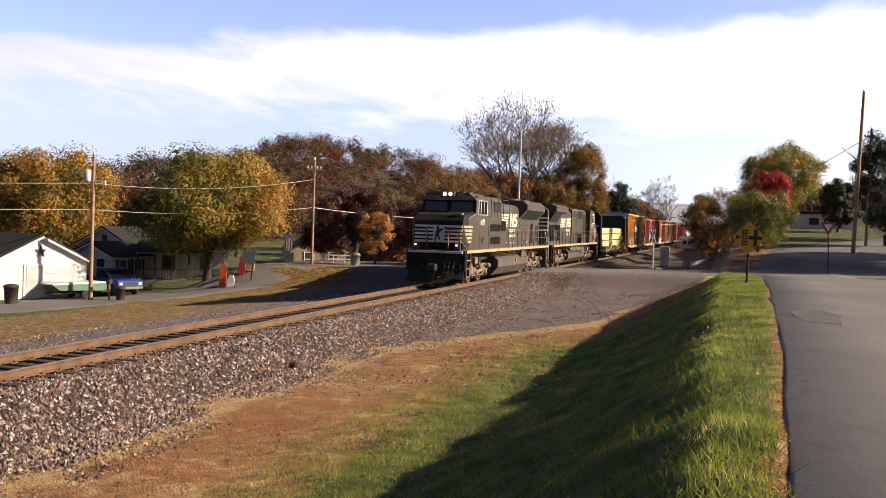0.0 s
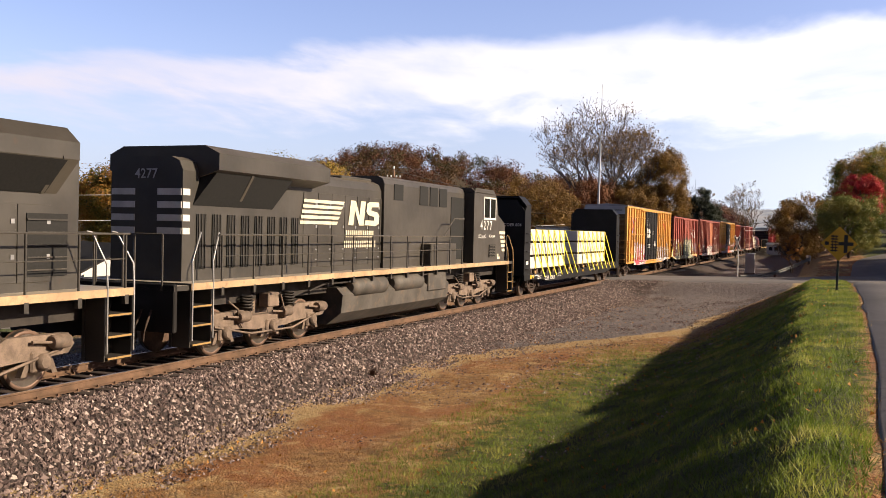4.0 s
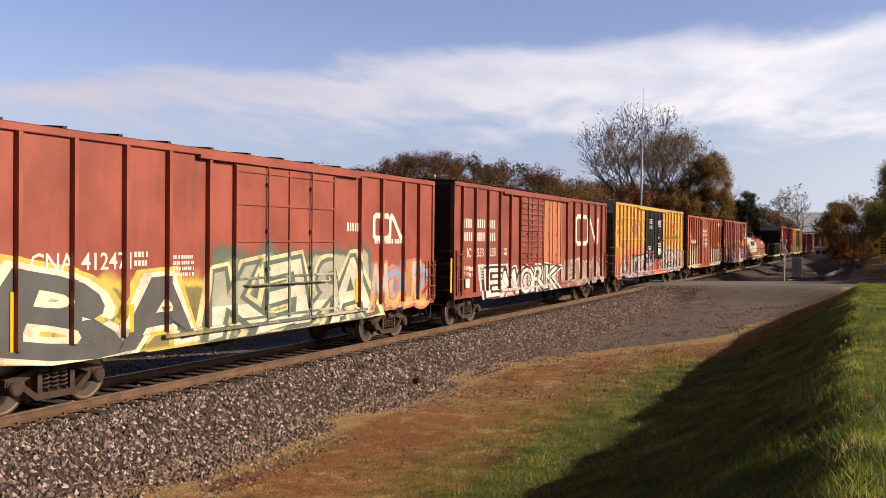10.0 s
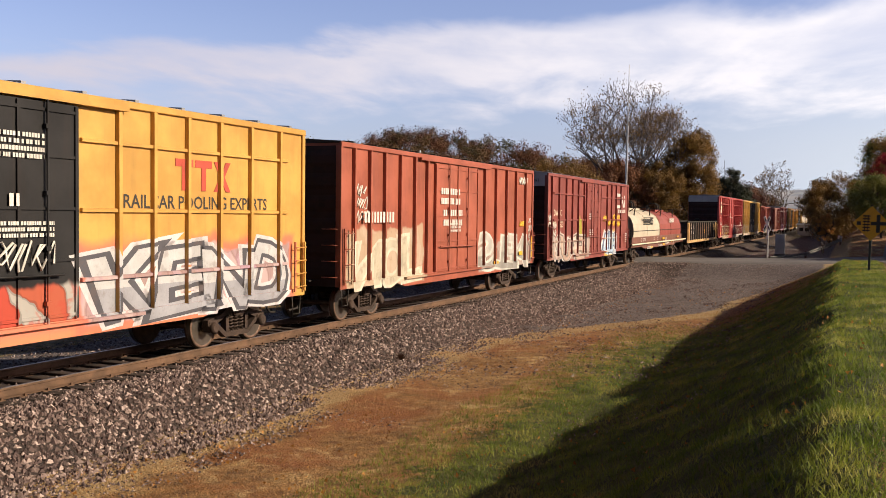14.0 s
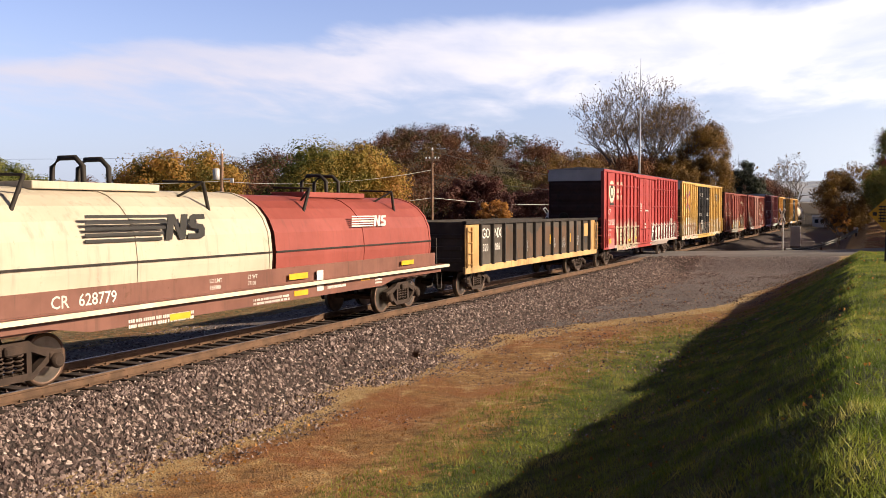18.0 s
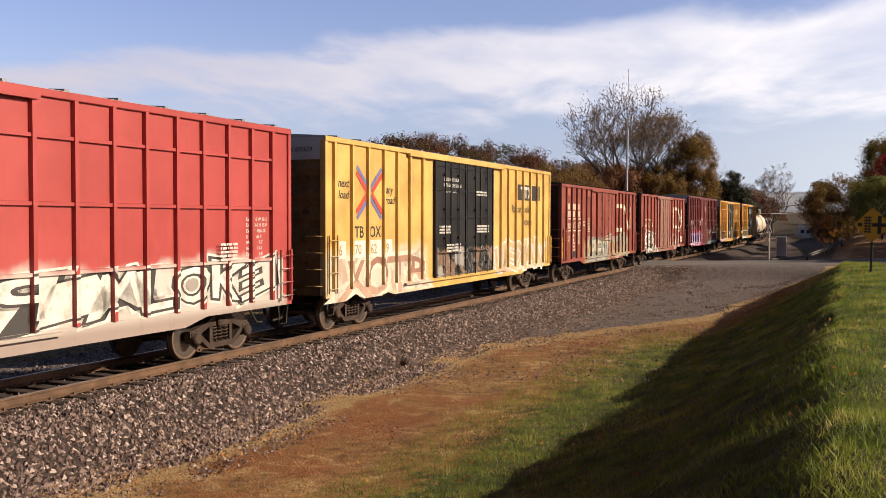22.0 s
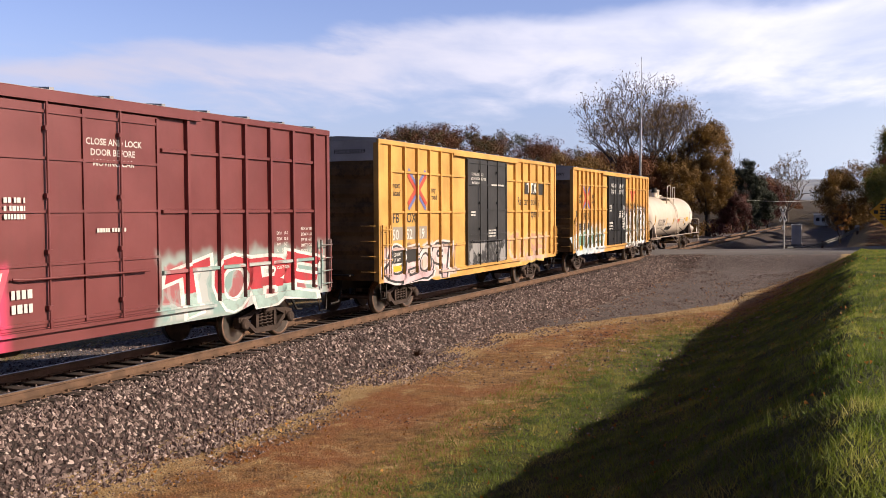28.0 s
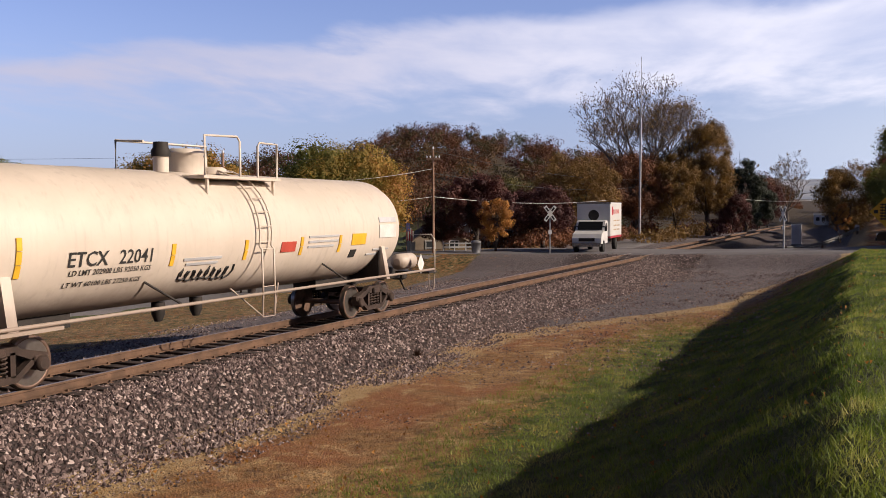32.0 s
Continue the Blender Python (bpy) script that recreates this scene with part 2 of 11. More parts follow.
def arrays_mesh(name, verts, quads, smooth=False):
    """A mesh from numpy arrays: verts (n, 3), faces (m, 3 or 4)."""
    me = bpy.data.meshes.new(name)
    verts, quads = np.asarray(verts, np.float32), np.asarray(quads, np.int32)
    k = quads.shape[1]
    me.vertices.add(len(verts))
    me.vertices.foreach_set("co", verts.ravel())
    me.loops.add(quads.size)
    me.loops.foreach_set("vertex_index", quads.ravel())
    me.polygons.add(len(quads))
    me.polygons.foreach_set("loop_start", np.arange(0, quads.size, k, dtype=np.int32))
    me.polygons.foreach_set("use_smooth", np.full(len(quads), smooth))
    me.update(calc_edges=True)
    return me


def link_mesh(name, me, mat, parent=None, label="", kind=""):
    ob = new(name, me)
    if mat is not None and not me.materials:
        me.materials.append(mat)
    if parent is not None:
        ob.parent = parent
    return tagged(ob, label, "", "", kind)


def part(name, b, mat, parent=None, label="", kind=""):
    return link_mesh(name, b.mesh(name) if isinstance(b, Build) else b, mat, parent, label, kind)


def thing(name, label, category, m=None, group="", kind=""):
    ob = new(name)
    if m is not None:
        ob.matrix_basis = m
    return tagged(ob, label, category, group, kind)


_text = {}


def lettering(b, text, size, place, mat4, shear=0.0):
    """Adds flat raised letters to a Build: drawn in the plane of mat4."""
    key = (text, shear)
    if key not in _text:
        cu = bpy.data.curves.new("letters", "FONT")
        cu.body, cu.size, cu.shear, cu.resolution_u, cu.extrude = text, 1.0, shear, 2, 0.0
        cu.offset = 0.012
        ob = bpy.data.objects.new("letters", cu)
        scene.collection.objects.link(ob)
        me = bpy.data.meshes.new_from_object(ob.evaluated_get(bpy.context.evaluated_depsgraph_get()))
        _text[key] = ([tuple(v.co) for v in me.vertices], [tuple(p.vertices) for p in me.polygons])
        bpy.data.objects.remove(ob)
        bpy.data.curves.remove(cu)
        bpy.data.meshes.remove(me)
    v, f = _text[key]
    m = Matrix.Translation(place) @ mat4 @ Matrix.Scale(size, 4)
    b.add([tuple(m @ Vector(p)) for p in v], f)
    return b


# the side of a car that faces +x: letters run towards +y; the end that faces -y: letters run towards +x
SIDE = Matrix(((0, 0, 1, 0), (1, 0, 0, 0), (0, 1, 0, 0), (0, 0, 0, 1)))
END = Matrix(((1, 0, 0, 0), (0, 0, -1, 0), (0, 1, 0, 0), (0, 0, 0, 1)))

# ---- materials ----
def surface(name):
    m = bpy.data.materials.new(name)
    m.use_nodes = True
    g = Nodes(m.node_tree)
    b = g.n("ShaderNodeBsdfPrincipled")
    o = g.n("ShaderNodeOutputMaterial")
    g.link(b.outputs[0], o.inputs[0])
    return m, g, b


COLOUR_SCALE = 0.74


def toned(g, c):
    """A colour scaled down evenly, to deepen shade under the raised exposure."""
    return g.mix(1.0, c, (COLOUR_SCALE, COLOUR_SCALE, COLOUR_SCALE), "MULTIPLY")


def bump(g, b, height, strength, distance):
    n = g.n("ShaderNodeBump")
    n.inputs["Strength"].default_value, n.inputs["Distance"].default_value = strength, distance
    g.link(height, n.inputs["Height"])
    g.link(n.outputs[0], b.inputs["Normal"])


def plain(name, col, rough=0.6, metal=0.0, vary=0.25, scale=3.0, relief=0.0, spots=None):
    """A surface with two scales of variation; spots: (colour, amount)."""
    m, g, b = surface(name)
    tc = g.n("ShaderNodeTexCoord").outputs["Object"]
    big, fine = g.noise(tc, scale, 5.0), g.noise(tc, scale * 14, 3.0)
    dark = tuple(c * (1 - vary) for c in col)
    light = tuple(min(1.0, c * (1 + vary)) for c in col)
    c = g.mix(g.step(big, 0.3, 0.7), dark, light)
    c = g.mix(g.math("MULTIPLY", g.step(fine, 0.45, 0.75), vary), c, tuple(x * 0.5 for x in col))
    if spots:
        mask = g.math("MULTIPLY", g.step(g.noise(tc, scale * 2.3, 6.0, 0.65), 0.5, 0.66), spots[1])
        c = g.mix(mask, c, spots[0])
    g.link(toned(g, c), b.inputs["Base Color"])
    b.inputs["Roughness"].default_value, b.inputs["Metallic"].default_value = rough, metal
    if relief:
        bump(g, b, fine, 0.6, relief)
    return m


def graffiti(g, y, z, x, col, y0, y1, z0, z1, fills, outline, halo, cell=0.9, seed=0.0, lean=0.25):
    """Spray-painted lettering: leaning, rounded blocks with an outline and a halo round them."""
    com = g.n("ShaderNodeCombineXYZ")
    g.link(g.math("ADD", g.math("MULTIPLY", g.math("ADD", y, g.math("MULTIPLY", z, lean)), 1.0 / cell), seed * 7.3), com.inputs[0])
    g.link(g.math("ADD", g.math("MULTIPLY", z, 0.62 / cell), seed * 3.1), com.inputs[1])
    warp = g.noise(com.outputs[0], 1.1, 2.0)
    wv = g.n("ShaderNodeVectorMath", operation="MULTIPLY_ADD")
    wc = g.n("ShaderNodeCombineXYZ")
    g.link(warp, wc.inputs[0])
    g.link(g.noise(com.outputs[0], 0.8, 2.0, 0.5, 0.5), wc.inputs[1])
    g.link(wc.outputs[0], wv.inputs[0])
    wv.inputs[1].default_value = (0.9, 0.9, 0.0)
    g.link(com.outputs[0], wv.inputs[2])
    vo = g.n("ShaderNodeTexVoronoi", voronoi_dimensions="2D", feature="DISTANCE_TO_EDGE")
    vo.inputs["Scale"].default_value = 1.0
    g.link(wv.outputs[0], vo.inputs["Vector"])
    edge = vo.outputs[0]
    vc = g.n("ShaderNodeTexVoronoi", voronoi_dimensions="2D", feature="F1")
    vc.inputs["Scale"].default_value = 1.0
    g.link(wv.outputs[0], vc.inputs["Vector"])
    sp = g.n("ShaderNodeSeparateColor")
    g.link(vc.outputs["Color"], sp.inputs[0])
    pick = sp.outputs[0]
    # the ragged outline of the whole piece
    yv = g.n("ShaderNodeCombineXYZ")
    g.link(g.math("ADD", g.math("MULTIPLY", y, 1.0 / cell), seed), yv.inputs[0])
    g.link(z, yv.inputs[1])
    rag = g.math("MULTIPLY", g.math("SUBTRACT", g.noise(yv.outputs[0], 1.0, 2.5), 0.5), 1.1 * cell)
    up = g.math("SUBTRACT", g.math("ADD", z1, rag), z)
    ends = g.math("MINIMUM", g.math("SUBTRACT", g.math("ADD", y, g.math("MULTIPLY", rag, 0.7)), y0), g.math("SUBTRACT", g.math("ADD", y1, g.math("MULTIPLY", rag, 0.7)), y))
    low = g.math("SUBTRACT", z, z0)
    depth = g.math("MINIMUM", g.math("MINIMUM", up, ends), low)
    side = g.math("GREATER_THAN", x, 1.2)
    inside = g.math("MULTIPLY", g.math("MULTIPLY", g.step(depth, 0.0, 0.10), side), 0.72)
    glow = g.math("MULTIPLY", g.step(depth, -0.30, -0.02), side)
    f = g.mix(g.math("GREATER_THAN", pick, 0.38), fills[0], fills[1])
    if len(fills) > 2:
        f = g.mix(g.math("GREATER_THAN", pick, 0.78), f, fills[2])
    blotch = g.noise(wv.outputs[0], 2.6, 3.0)
    f = g.mix(g.math("MULTIPLY", g.step(blotch, 0.5, 0.62), 0.55), f, fills[-1])
    f = g.mix(g.math("MULTIPLY", g.math("SUBTRACT", 1.0, g.step(edge, 0.03, 0.05)), 0.35), f, outline)
    if halo is not None:
        col = g.mix(g.math("MULTIPLY", glow, 0.9), col, halo)
    return g.mix(inside, col, f)


def car_paint(name, base, pieces=(), rust=0.3, rough=0.45, fade=0.25, patches=()):
    """Weathered railway paint: fading, streaks of dirt, rust blooms and graffiti."""
    m, g, b = surface(name)
    tc = g.n("ShaderNodeTexCoord").outputs["Object"]
    sep = g.n("ShaderNodeSeparateXYZ")
    g.link(tc, sep.inputs[0])
    x, y, z = sep.outputs
    cloud = g.noise(tc, 0.7, 5.0, 0.6)
    c = g.mix(g.step(cloud, 0.3, 0.72), tuple(v * (1 - fade * 0.7) for v in base), tuple(min(1, v * (1 + fade) + 0.012) for v in base))
    for p0, p1, q0, q1, pc in patches:
        inb = g.math("MULTIPLY", g.math("MULTIPLY", g.math("GREATER_THAN", y, p0), g.math("LESS_THAN", y, p1)), g.math("MULTIPLY", g.math("GREATER_THAN", z, q0), g.math("LESS_THAN", z, q1)))
        c = g.mix(g.math("MULTIPLY", g.math("MULTIPLY", inb, g.math("GREATER_THAN", x, 1.2)), 0.85), c, pc)
    for p in pieces:
        c = graffiti(g, y, z, x, c, *p)
    streak = g.noise(tc, 6.0, 4.0, 0.6, 0.0, (1.0, 1.0, 0.07))
    dirt = g.math("MULTIPLY", g.step(streak, 0.5, 0.8), 0.5 * rust + 0.12)
    c = g.mix(dirt, c, (0.06, 0.035, 0.022))
    bloom = g.noise(tc, 3.2, 7.0, 0.7)
    c = g.mix(g.math("MULTIPLY", g.step(bloom, 0.60, 0.74), rust), c, (0.13, 0.05, 0.022))
    g.link(toned(g, c), b.inputs["Base Color"])
    g.link(g.math("ADD", rough, g.math("MULTIPLY", bloom, 0.25)), b.inputs["Roughness"])
    bump(g, b, g.noise(tc, 1.6, 3.0), 0.25, 0.03)
    return m


BLACK = car_paint("black_loco_paint", (0.028, 0.0240, 0.0195), (), 0.22, 0.42, 0.5)
for node in BLACK.node_tree.nodes:  # road dust catches low light
    if node.type == "BSDF_PRINCIPLED":
        node.inputs["Sheen Weight"].default_value, node.inputs["Sheen Roughness"].default_value = 0.30, 0.45
        node.inputs["Sheen Tint"].default_value = (1.0, 0.86, 0.68, 1.0)
BLACK_CAR = car_paint("black_car_paint", (0.018, 0.018, 0.019), (), 0.2, 0.5, 0.4)
DOOR_BLACK = car_paint("black_door_paint", (0.011, 0.011, 0.013), (), 0.15, 0.5, 0.4)
# end walls: real grime, and the shade they stand in darkened into the colour
END_YELLOW = plain("grimy_shaded_yellow_end", (0.20, 0.115, 0.045), 0.85, 0.0, 0.35, 1.2, 0.0, ((0.05, 0.032, 0.02), 0.7))
END_RED = plain("grimy_shaded_red_end", (0.040, 0.015, 0.013), 0.85, 0.0, 0.3, 1.2, 0.0, ((0.016, 0.010, 0.009), 0.7))
TRUCK_MAT = plain("cast_steel_with_road_dust", (0.056, 0.034, 0.025), 0.85, 0.1, 0.35, 4.0, 0.01)
LOCO_TRUCK = plain("loco_truck_dusty_steel", (0.20, 0.145, 0.11), 0.8, 0.1, 0.4, 3.0, 0.01)
WHEEL_MAT = plain("wheel_steel", (0.20, 0.125, 0.09), 0.55, 0.5, 0.3, 5.0)
TREAD_MAT = plain("polished_tread", (0.45, 0.40, 0.36), 0.3, 0.9, 0.15, 5.0)
SPRING_MAT = plain("coil_spring_steel", (0.07, 0.045, 0.035), 0.8, 0.2, 0.3, 8.0)
STEEL_DARK = plain("dark_grimy_steel", (0.035, 0.028, 0.024), 0.75, 0.2, 0.4, 3.0)
CREAM_STRIPE = plain("dusty_cream_stripe", (0.52, 0.36, 0.21), 0.6, 0.0, 0.2, 1.5, 0.0, ((0.2, 0.11, 0.06), 0.5))
WHITE_PAINT = plain("white_stencil", (0.76, 0.74, 0.70), 0.6, 0.0, 0.12, 2.0)
CREAM_PAINT = plain("cream_stencil", (0.78, 0.72, 0.55), 0.6, 0.0, 0.12, 2.0)
BLACK_PAINT = plain("black_stencil", (0.03, 0.028, 0.026), 0.6, 0.0, 0.2, 2.0)
RED_PAINT = plain("red_emblem", (0.55, 0.075, 0.045), 0.6, 0.0, 0.15, 2.0)
BLUE_PAINT = plain("blue_emblem", (0.16, 0.18, 0.42), 0.6, 0.0, 0.15, 2.0)
YELLOW_REFLECT = plain("yellow_reflector", (0.85, 0.50, 0.03), 0.45, 0.0, 0.1, 2.0)
SAFETY_YELLOW = plain("dusty_yellow_rail", (0.40, 0.245, 0.085), 0.5, 0.0, 0.15, 3.0)
GALV = plain("galvanised_roof", (0.42, 0.42, 0.43), 0.45, 0.6, 0.2, 1.2)
GREY_TOP = plain("pale_end_panel", (0.55, 0.55, 0.56), 0.6, 0.0, 0.15, 1.0)
GLASS, g_, b_ = surface("cab_glass")
b_.inputs["Base Color"].default_value, b_.inputs["Roughness"].default_value = (0.012, 0.013, 0.014, 1), 0.10
b_.inputs["Specular IOR Level"].default_value = 0.22
LAMP_MAT, g_, b_ = surface("lit_headlight")
b_.inputs["Emission Color"].default_value, b_.inputs["Emission Strength"].default_value = (1.0, 0.72, 0.62, 1), 5.0
DIM_LAMP, g_, b_ = surface("dim_lamp")
b_.inputs["Emission Color"].default_value, b_.inputs["Emission Strength"].default_value = (1.0, 0.55, 0.45, 1), 0.9
LOCO_DUST = plain("dusty_grey_trim", (0.16, 0.145, 0.135), 0.7, 0.0, 0.3, 2.0)
WORN_RAIL = plain("worn_tan_rail", (0.27, 0.18, 0.11), 0.6, 0.0, 0.3, 3.0)
END_BLACK = plain("smooth_black_bulkhead", (0.012, 0.0115, 0.012), 0.55, 0.0, 0.35, 1.2)
for node in END_BLACK.node_tree.nodes:
    if node.type == "BSDF_PRINCIPLED":
        node.inputs["Specular IOR Level"].default_value = 0.25
# darker copy of the loco black, with the front's shade put into the colour
FRONT_SHADE_BLACK = car_paint("front_shade_black", (0.010, 0.009, 0.009), (), 0.1, 0.6, 0.4)
for node in FRONT_SHADE_BLACK.node_tree.nodes:
    if node.type == "BSDF_PRINCIPLED":
        node.inputs["Specular IOR Level"].default_value = 0.25
GRILLE = plain("dark_grille", (0.012, 0.012, 0.012), 0.8, 0.2, 0.3, 20.0)

# ---- the train ----
CARS, WHEELS, LOCO_WHEELS = [], [], []


def wheelset(parent, y, r, group):
    b = Build()
    for sgn in (-1, 1):
        prof = [(-0.075, r * 0.93), (-0.075, r * 1.02), (-0.05, r * 1.03), (-0.03, r), (0.07, r * 0.985), (0.07, r * 0.86), (0.02, r * 0.80), (0.0, r * 0.42), (0.05, r * 0.36), (0.07, r * 0.22), (0.0, r * 0.2)]
        b.lathe([(t * sgn, q) for t, q in prof], 0, (0.765 * sgn, 0, 0), 28)
    b.lathe([(-1.08, 0.07), (1.08, 0.07)], 0, (0, 0, 0), 10)
    # two lugs on the disc that show its turning
    ob = part("wheelset", b, WHEEL_MAT, parent)
    ob.matrix_parent_inverse = Matrix.Translation((0, y, r))
    group.append(ob)
    for sgn in (-1, 1):
        c = Build().lathe([(-0.03 * sgn, r * 1.004), (0.068 * sgn, r * 0.99)], 0, (0.765 * sgn, 0, 0), 28)
        rim = part("tread", c, TREAD_MAT, ob)
    return ob


_truck_mesh = {}


def freight_truck(parent, y):
    """A two-axle truck: side frames with open windows, springs, bolster and wheelsets."""
    tr = new("truck")
    tr.parent = parent
    tr.location = (0, y, 0)
    if not _truck_mesh:
        for sgn in (-1, 1):
            b = Build()
            x0, x1 = sorted((sgn * 0.93, sgn * 1.07))
            b.prism([(-0.34, 0.86), (0.34, 0.86), (0.52, 0.74), (1.05, 0.62), (1.05, 0.50), (0.80, 0.50), (0.42, 0.66), (-0.42, 0.66), (-0.80, 0.50), (-1.05, 0.50), (-1.05, 0.62), (-0.52, 0.74)], 0, x0, x1)
            b.prism([(-0.42, 0.20), (0.42, 0.20), (0.42, 0.32), (-0.42, 0.32)], 0, x0, x1)
            for q in (-1, 1):
                pts = [(q * 0.42, 0.20), (q * 0.42, 0.32), (q * 0.74, 0.56), (q * 0.86, 0.52)]
                b.prism(pts if q > 0 else pts[::-1], 0, x0, x1)
                b.box(x0, x1, *sorted((q * 0.30, q * 0.40)), 0.30, 0.70)
                b.box(*sorted((sgn * 0.90, sgn * 1.10)), *sorted((q * 0.76, q * 1.02)), 0.36, 0.60, 0.02)
            _truck_mesh["frame", sgn] = b.mesh("side_frame")
            for q in (-1, 1):
                _truck_mesh["cap", sgn, q] = Build().lathe([(0, 0.13), (0.05 * sgn, 0.13), (0.08 * sgn, 0.09)], 0, (sgn * 1.10, q * 0.89, 0.457), 14).mesh("axle_cap")
            for k in (-0.19, 0.0, 0.19):
                pts = [(sgn * 1.0 + 0.075 * math.cos(j * 0.9), k + 0.075 * math.sin(j * 0.9), 0.33 + j * 0.0104) for j in range(31)]
                _truck_mesh["spring", sgn, k] = Build().tube(pts, 0.02, 4).mesh("coil_spring")
        b = Build().box(-1.15, 1.15, -0.17, 0.17, 0.64, 0.80, 0.03).box(-0.35, 0.35, -0.2, 0.2, 0.70, 0.94)
        b.box(-0.8, 0.8, -0.52, -0.44, 0.38, 0.46).box(-0.8, 0.8, 0.44, 0.52, 0.38, 0.46)
        _truck_mesh["bolster"] = b.mesh("bolster")
    for sgn in (-1, 1):
        link_mesh("side_frame", _truck_mesh["frame", sgn], TRUCK_MAT, tr)
        for q in (-1, 1):
            link_mesh("axle_cap", _truck_mesh["cap", sgn, q], TRUCK_MAT, tr)
        for k in (-0.19, 0.0, 0.19):
            link_mesh("coil_spring", _truck_mesh["spring", sgn, k], SPRING_MAT, tr)
    link_mesh("bolster", _truck_mesh["bolster"], TRUCK_MAT, tr)
    for q in (-1, 1):
        if "wheel" not in _truck_mesh:
            w = wheelset(tr, q * 0.89, 0.457, WHEELS)
            _truck_mesh["wheel"], _truck_mesh["tread"] = w.data, [c.data for c in w.children]
        else:
            w = link_mesh("wheelset", _truck_mesh["wheel"], None, tr)
            w.matrix_parent_inverse = Matrix.Translation((0, q * 0.89, 0.457))
            WHEELS.append(w)
            for d in _truck_mesh["tread"]:
                link_mesh("tread", d, None, w)
    return tr


def coupler(parent, y, sgn):
    b = Build().box(-0.13, 0.13, *sorted((y, y - sgn * 0.62)), 0.80, 1.04, 0.03)
    b.box(-0.2, 0.24, *sorted((y - sgn * 0.42, y - sgn * 0.72)), 0.74, 1.08, 0.06)
    b.tube([(0.3, y - sgn * 0.05, 0.8), (0.34, y - sgn * 0.3, 0.45), (0.28, y - sgn * 0.62, 0.42)], 0.03, 6)
    part("coupler", b, STEEL_DARK, parent)


def ladder(parent, y0, y1, z0, z1, mat, x=1.56, rungs=4):
    b = Build()
    for yy in (y0, y1):
        b.box(x - 0.02, x + 0.02, yy - 0.025, yy + 0.025, z0, z1)
    for k in range(rungs):
        zz = z0 + 0.12 + (z1 - z0 - 0.25) * k / (rungs - 1)
        b.tube([(x, y0, zz), (x + 0.05, y0, zz), (x + 0.05, y1, zz), (x, y1, zz)], 0.014, 5)
    part("ladder", b, mat, parent)


def stirrup(parent, y, mat, w=0.36):
    b = Build().tube([(1.46, y, 1.0), (1.46, y + 0.03, 0.52), (1.46, y + w - 0.03, 0.52), (1.46, y + w, 1.0)], 0.018, 5)
    part("stirrup_step", b, mat, parent)


def stencil_block(b, x, y, z, w, rows, size, rng):
    """Rows of small unreadable stencil marks, as bars."""
    for k in range(rows):
        zz = z - k * size * 1.6
        yy = y
        while yy < y + w:
            d = rng.uniform(0.45, 0.8) * size
            b.box(x, x + 0.004, yy, min(yy + d, y + w), zz, zz + size)
            yy += d + size * (0.22 if rng.random() < 0.78 else 0.7)
    return b


def name_block(b, x, y, z, w, size, rng):
    """A railway name as upright bars, one for each letter."""
    yy = y
    while yy < y + w - size * 0.25:
        d = size * rng.uniform(0.30, 0.42)
        b.box(x, x + 0.004, yy, yy + d, z, z + size)
        yy += d + size * 0.26
    return b


def crossed_bars(car, y, z, r, x=1.462):
    """The X of blue and red bars on the pooled yellow cars."""
    for i, (sx, sz) in enumerate(((1, 1), (-1, 1), (-1, -1), (1, -1))):
        d = Vector((0.78 * sx, 0.64 * sz)) * r
        n = Vector((-d.y, d.x)).normalized() * sx * sz  # towards the upright side
        for name, mat, k, w, e0 in (("emblem_blue_bar", BLUE_PAINT, 0.078, 0.056, -0.02), ("emblem_red_bar", RED_PAINT, -0.062, 0.066, 0.12)):
            a, e = d * e0 + n * k, d * (1.0 if k > 0 else 0.92) + n * k
            pts = [(y + p.x, z + p.y) for p in (a - n * w, e - n * w, e + n * w, a + n * w)]
            if sx * sz < 0:
                pts.reverse()
            xx = x + (0.004 if k < 0 else 0.0) + 0.0008 * i
            part(name, Build().prism(pts, 0, xx, xx + 0.003), mat, car)


def noodle_emblem(car, y, z, w, h, mat, x=1.466, t=None):
    """The railway's emblem as one bent band."""
    t = t or h * 0.16
    c = w * 0.46
    pts = [(c, h), (0.06 * w, h), (0, h * 0.88), (0, h * 0.12), (0.06 * w, 0), (c * 0.9, 0), (c * 1.1, h * 0.1), (c * 1.12, h * 0.9), (c * 1.22, h), (c * 1.34, h * 0.92), (w * 0.86, h * 0.08), (w * 0.94, 0.0), (w, h * 0.1), (w, h)]
    pts = [Vector((y + p[0], z + p[1])) for p in pts]
    v, f = [], []
    for k, p in enumerate(pts):
        a = (p - pts[k - 1]).normalized() if k else (pts[1] - p).normalized()
        e = (pts[k + 1] - p).normalized() if k < len(pts) - 1 else a
        m = Vector((-a.y - e.y, a.x + e.x)).normalized()
        m *= t / 2 / max(0.5, m.dot(Vector((-a.y, a.x))))
        for q, xx in ((p - m, x), (p + m, x), (p + m, x + 0.005), (p - m, x + 0.005)):
            v.append((xx, q.x, q.y))
    for k in range(len(pts) - 1):
        for j in range(4):
            f.append((4 * k + j, 4 * k + (j + 1) % 4, 4 * k + 4 + (j + 1) % 4, 4 * k + 4 + j))
    f += [(0, 1, 2, 3), tuple(4 * len(pts) - 4 + j for j in (3, 2, 1, 0))]
    part("emblem", Build().add(v, f), mat, car)


FACES, SPRAY, _glyph = {}, {}, {}


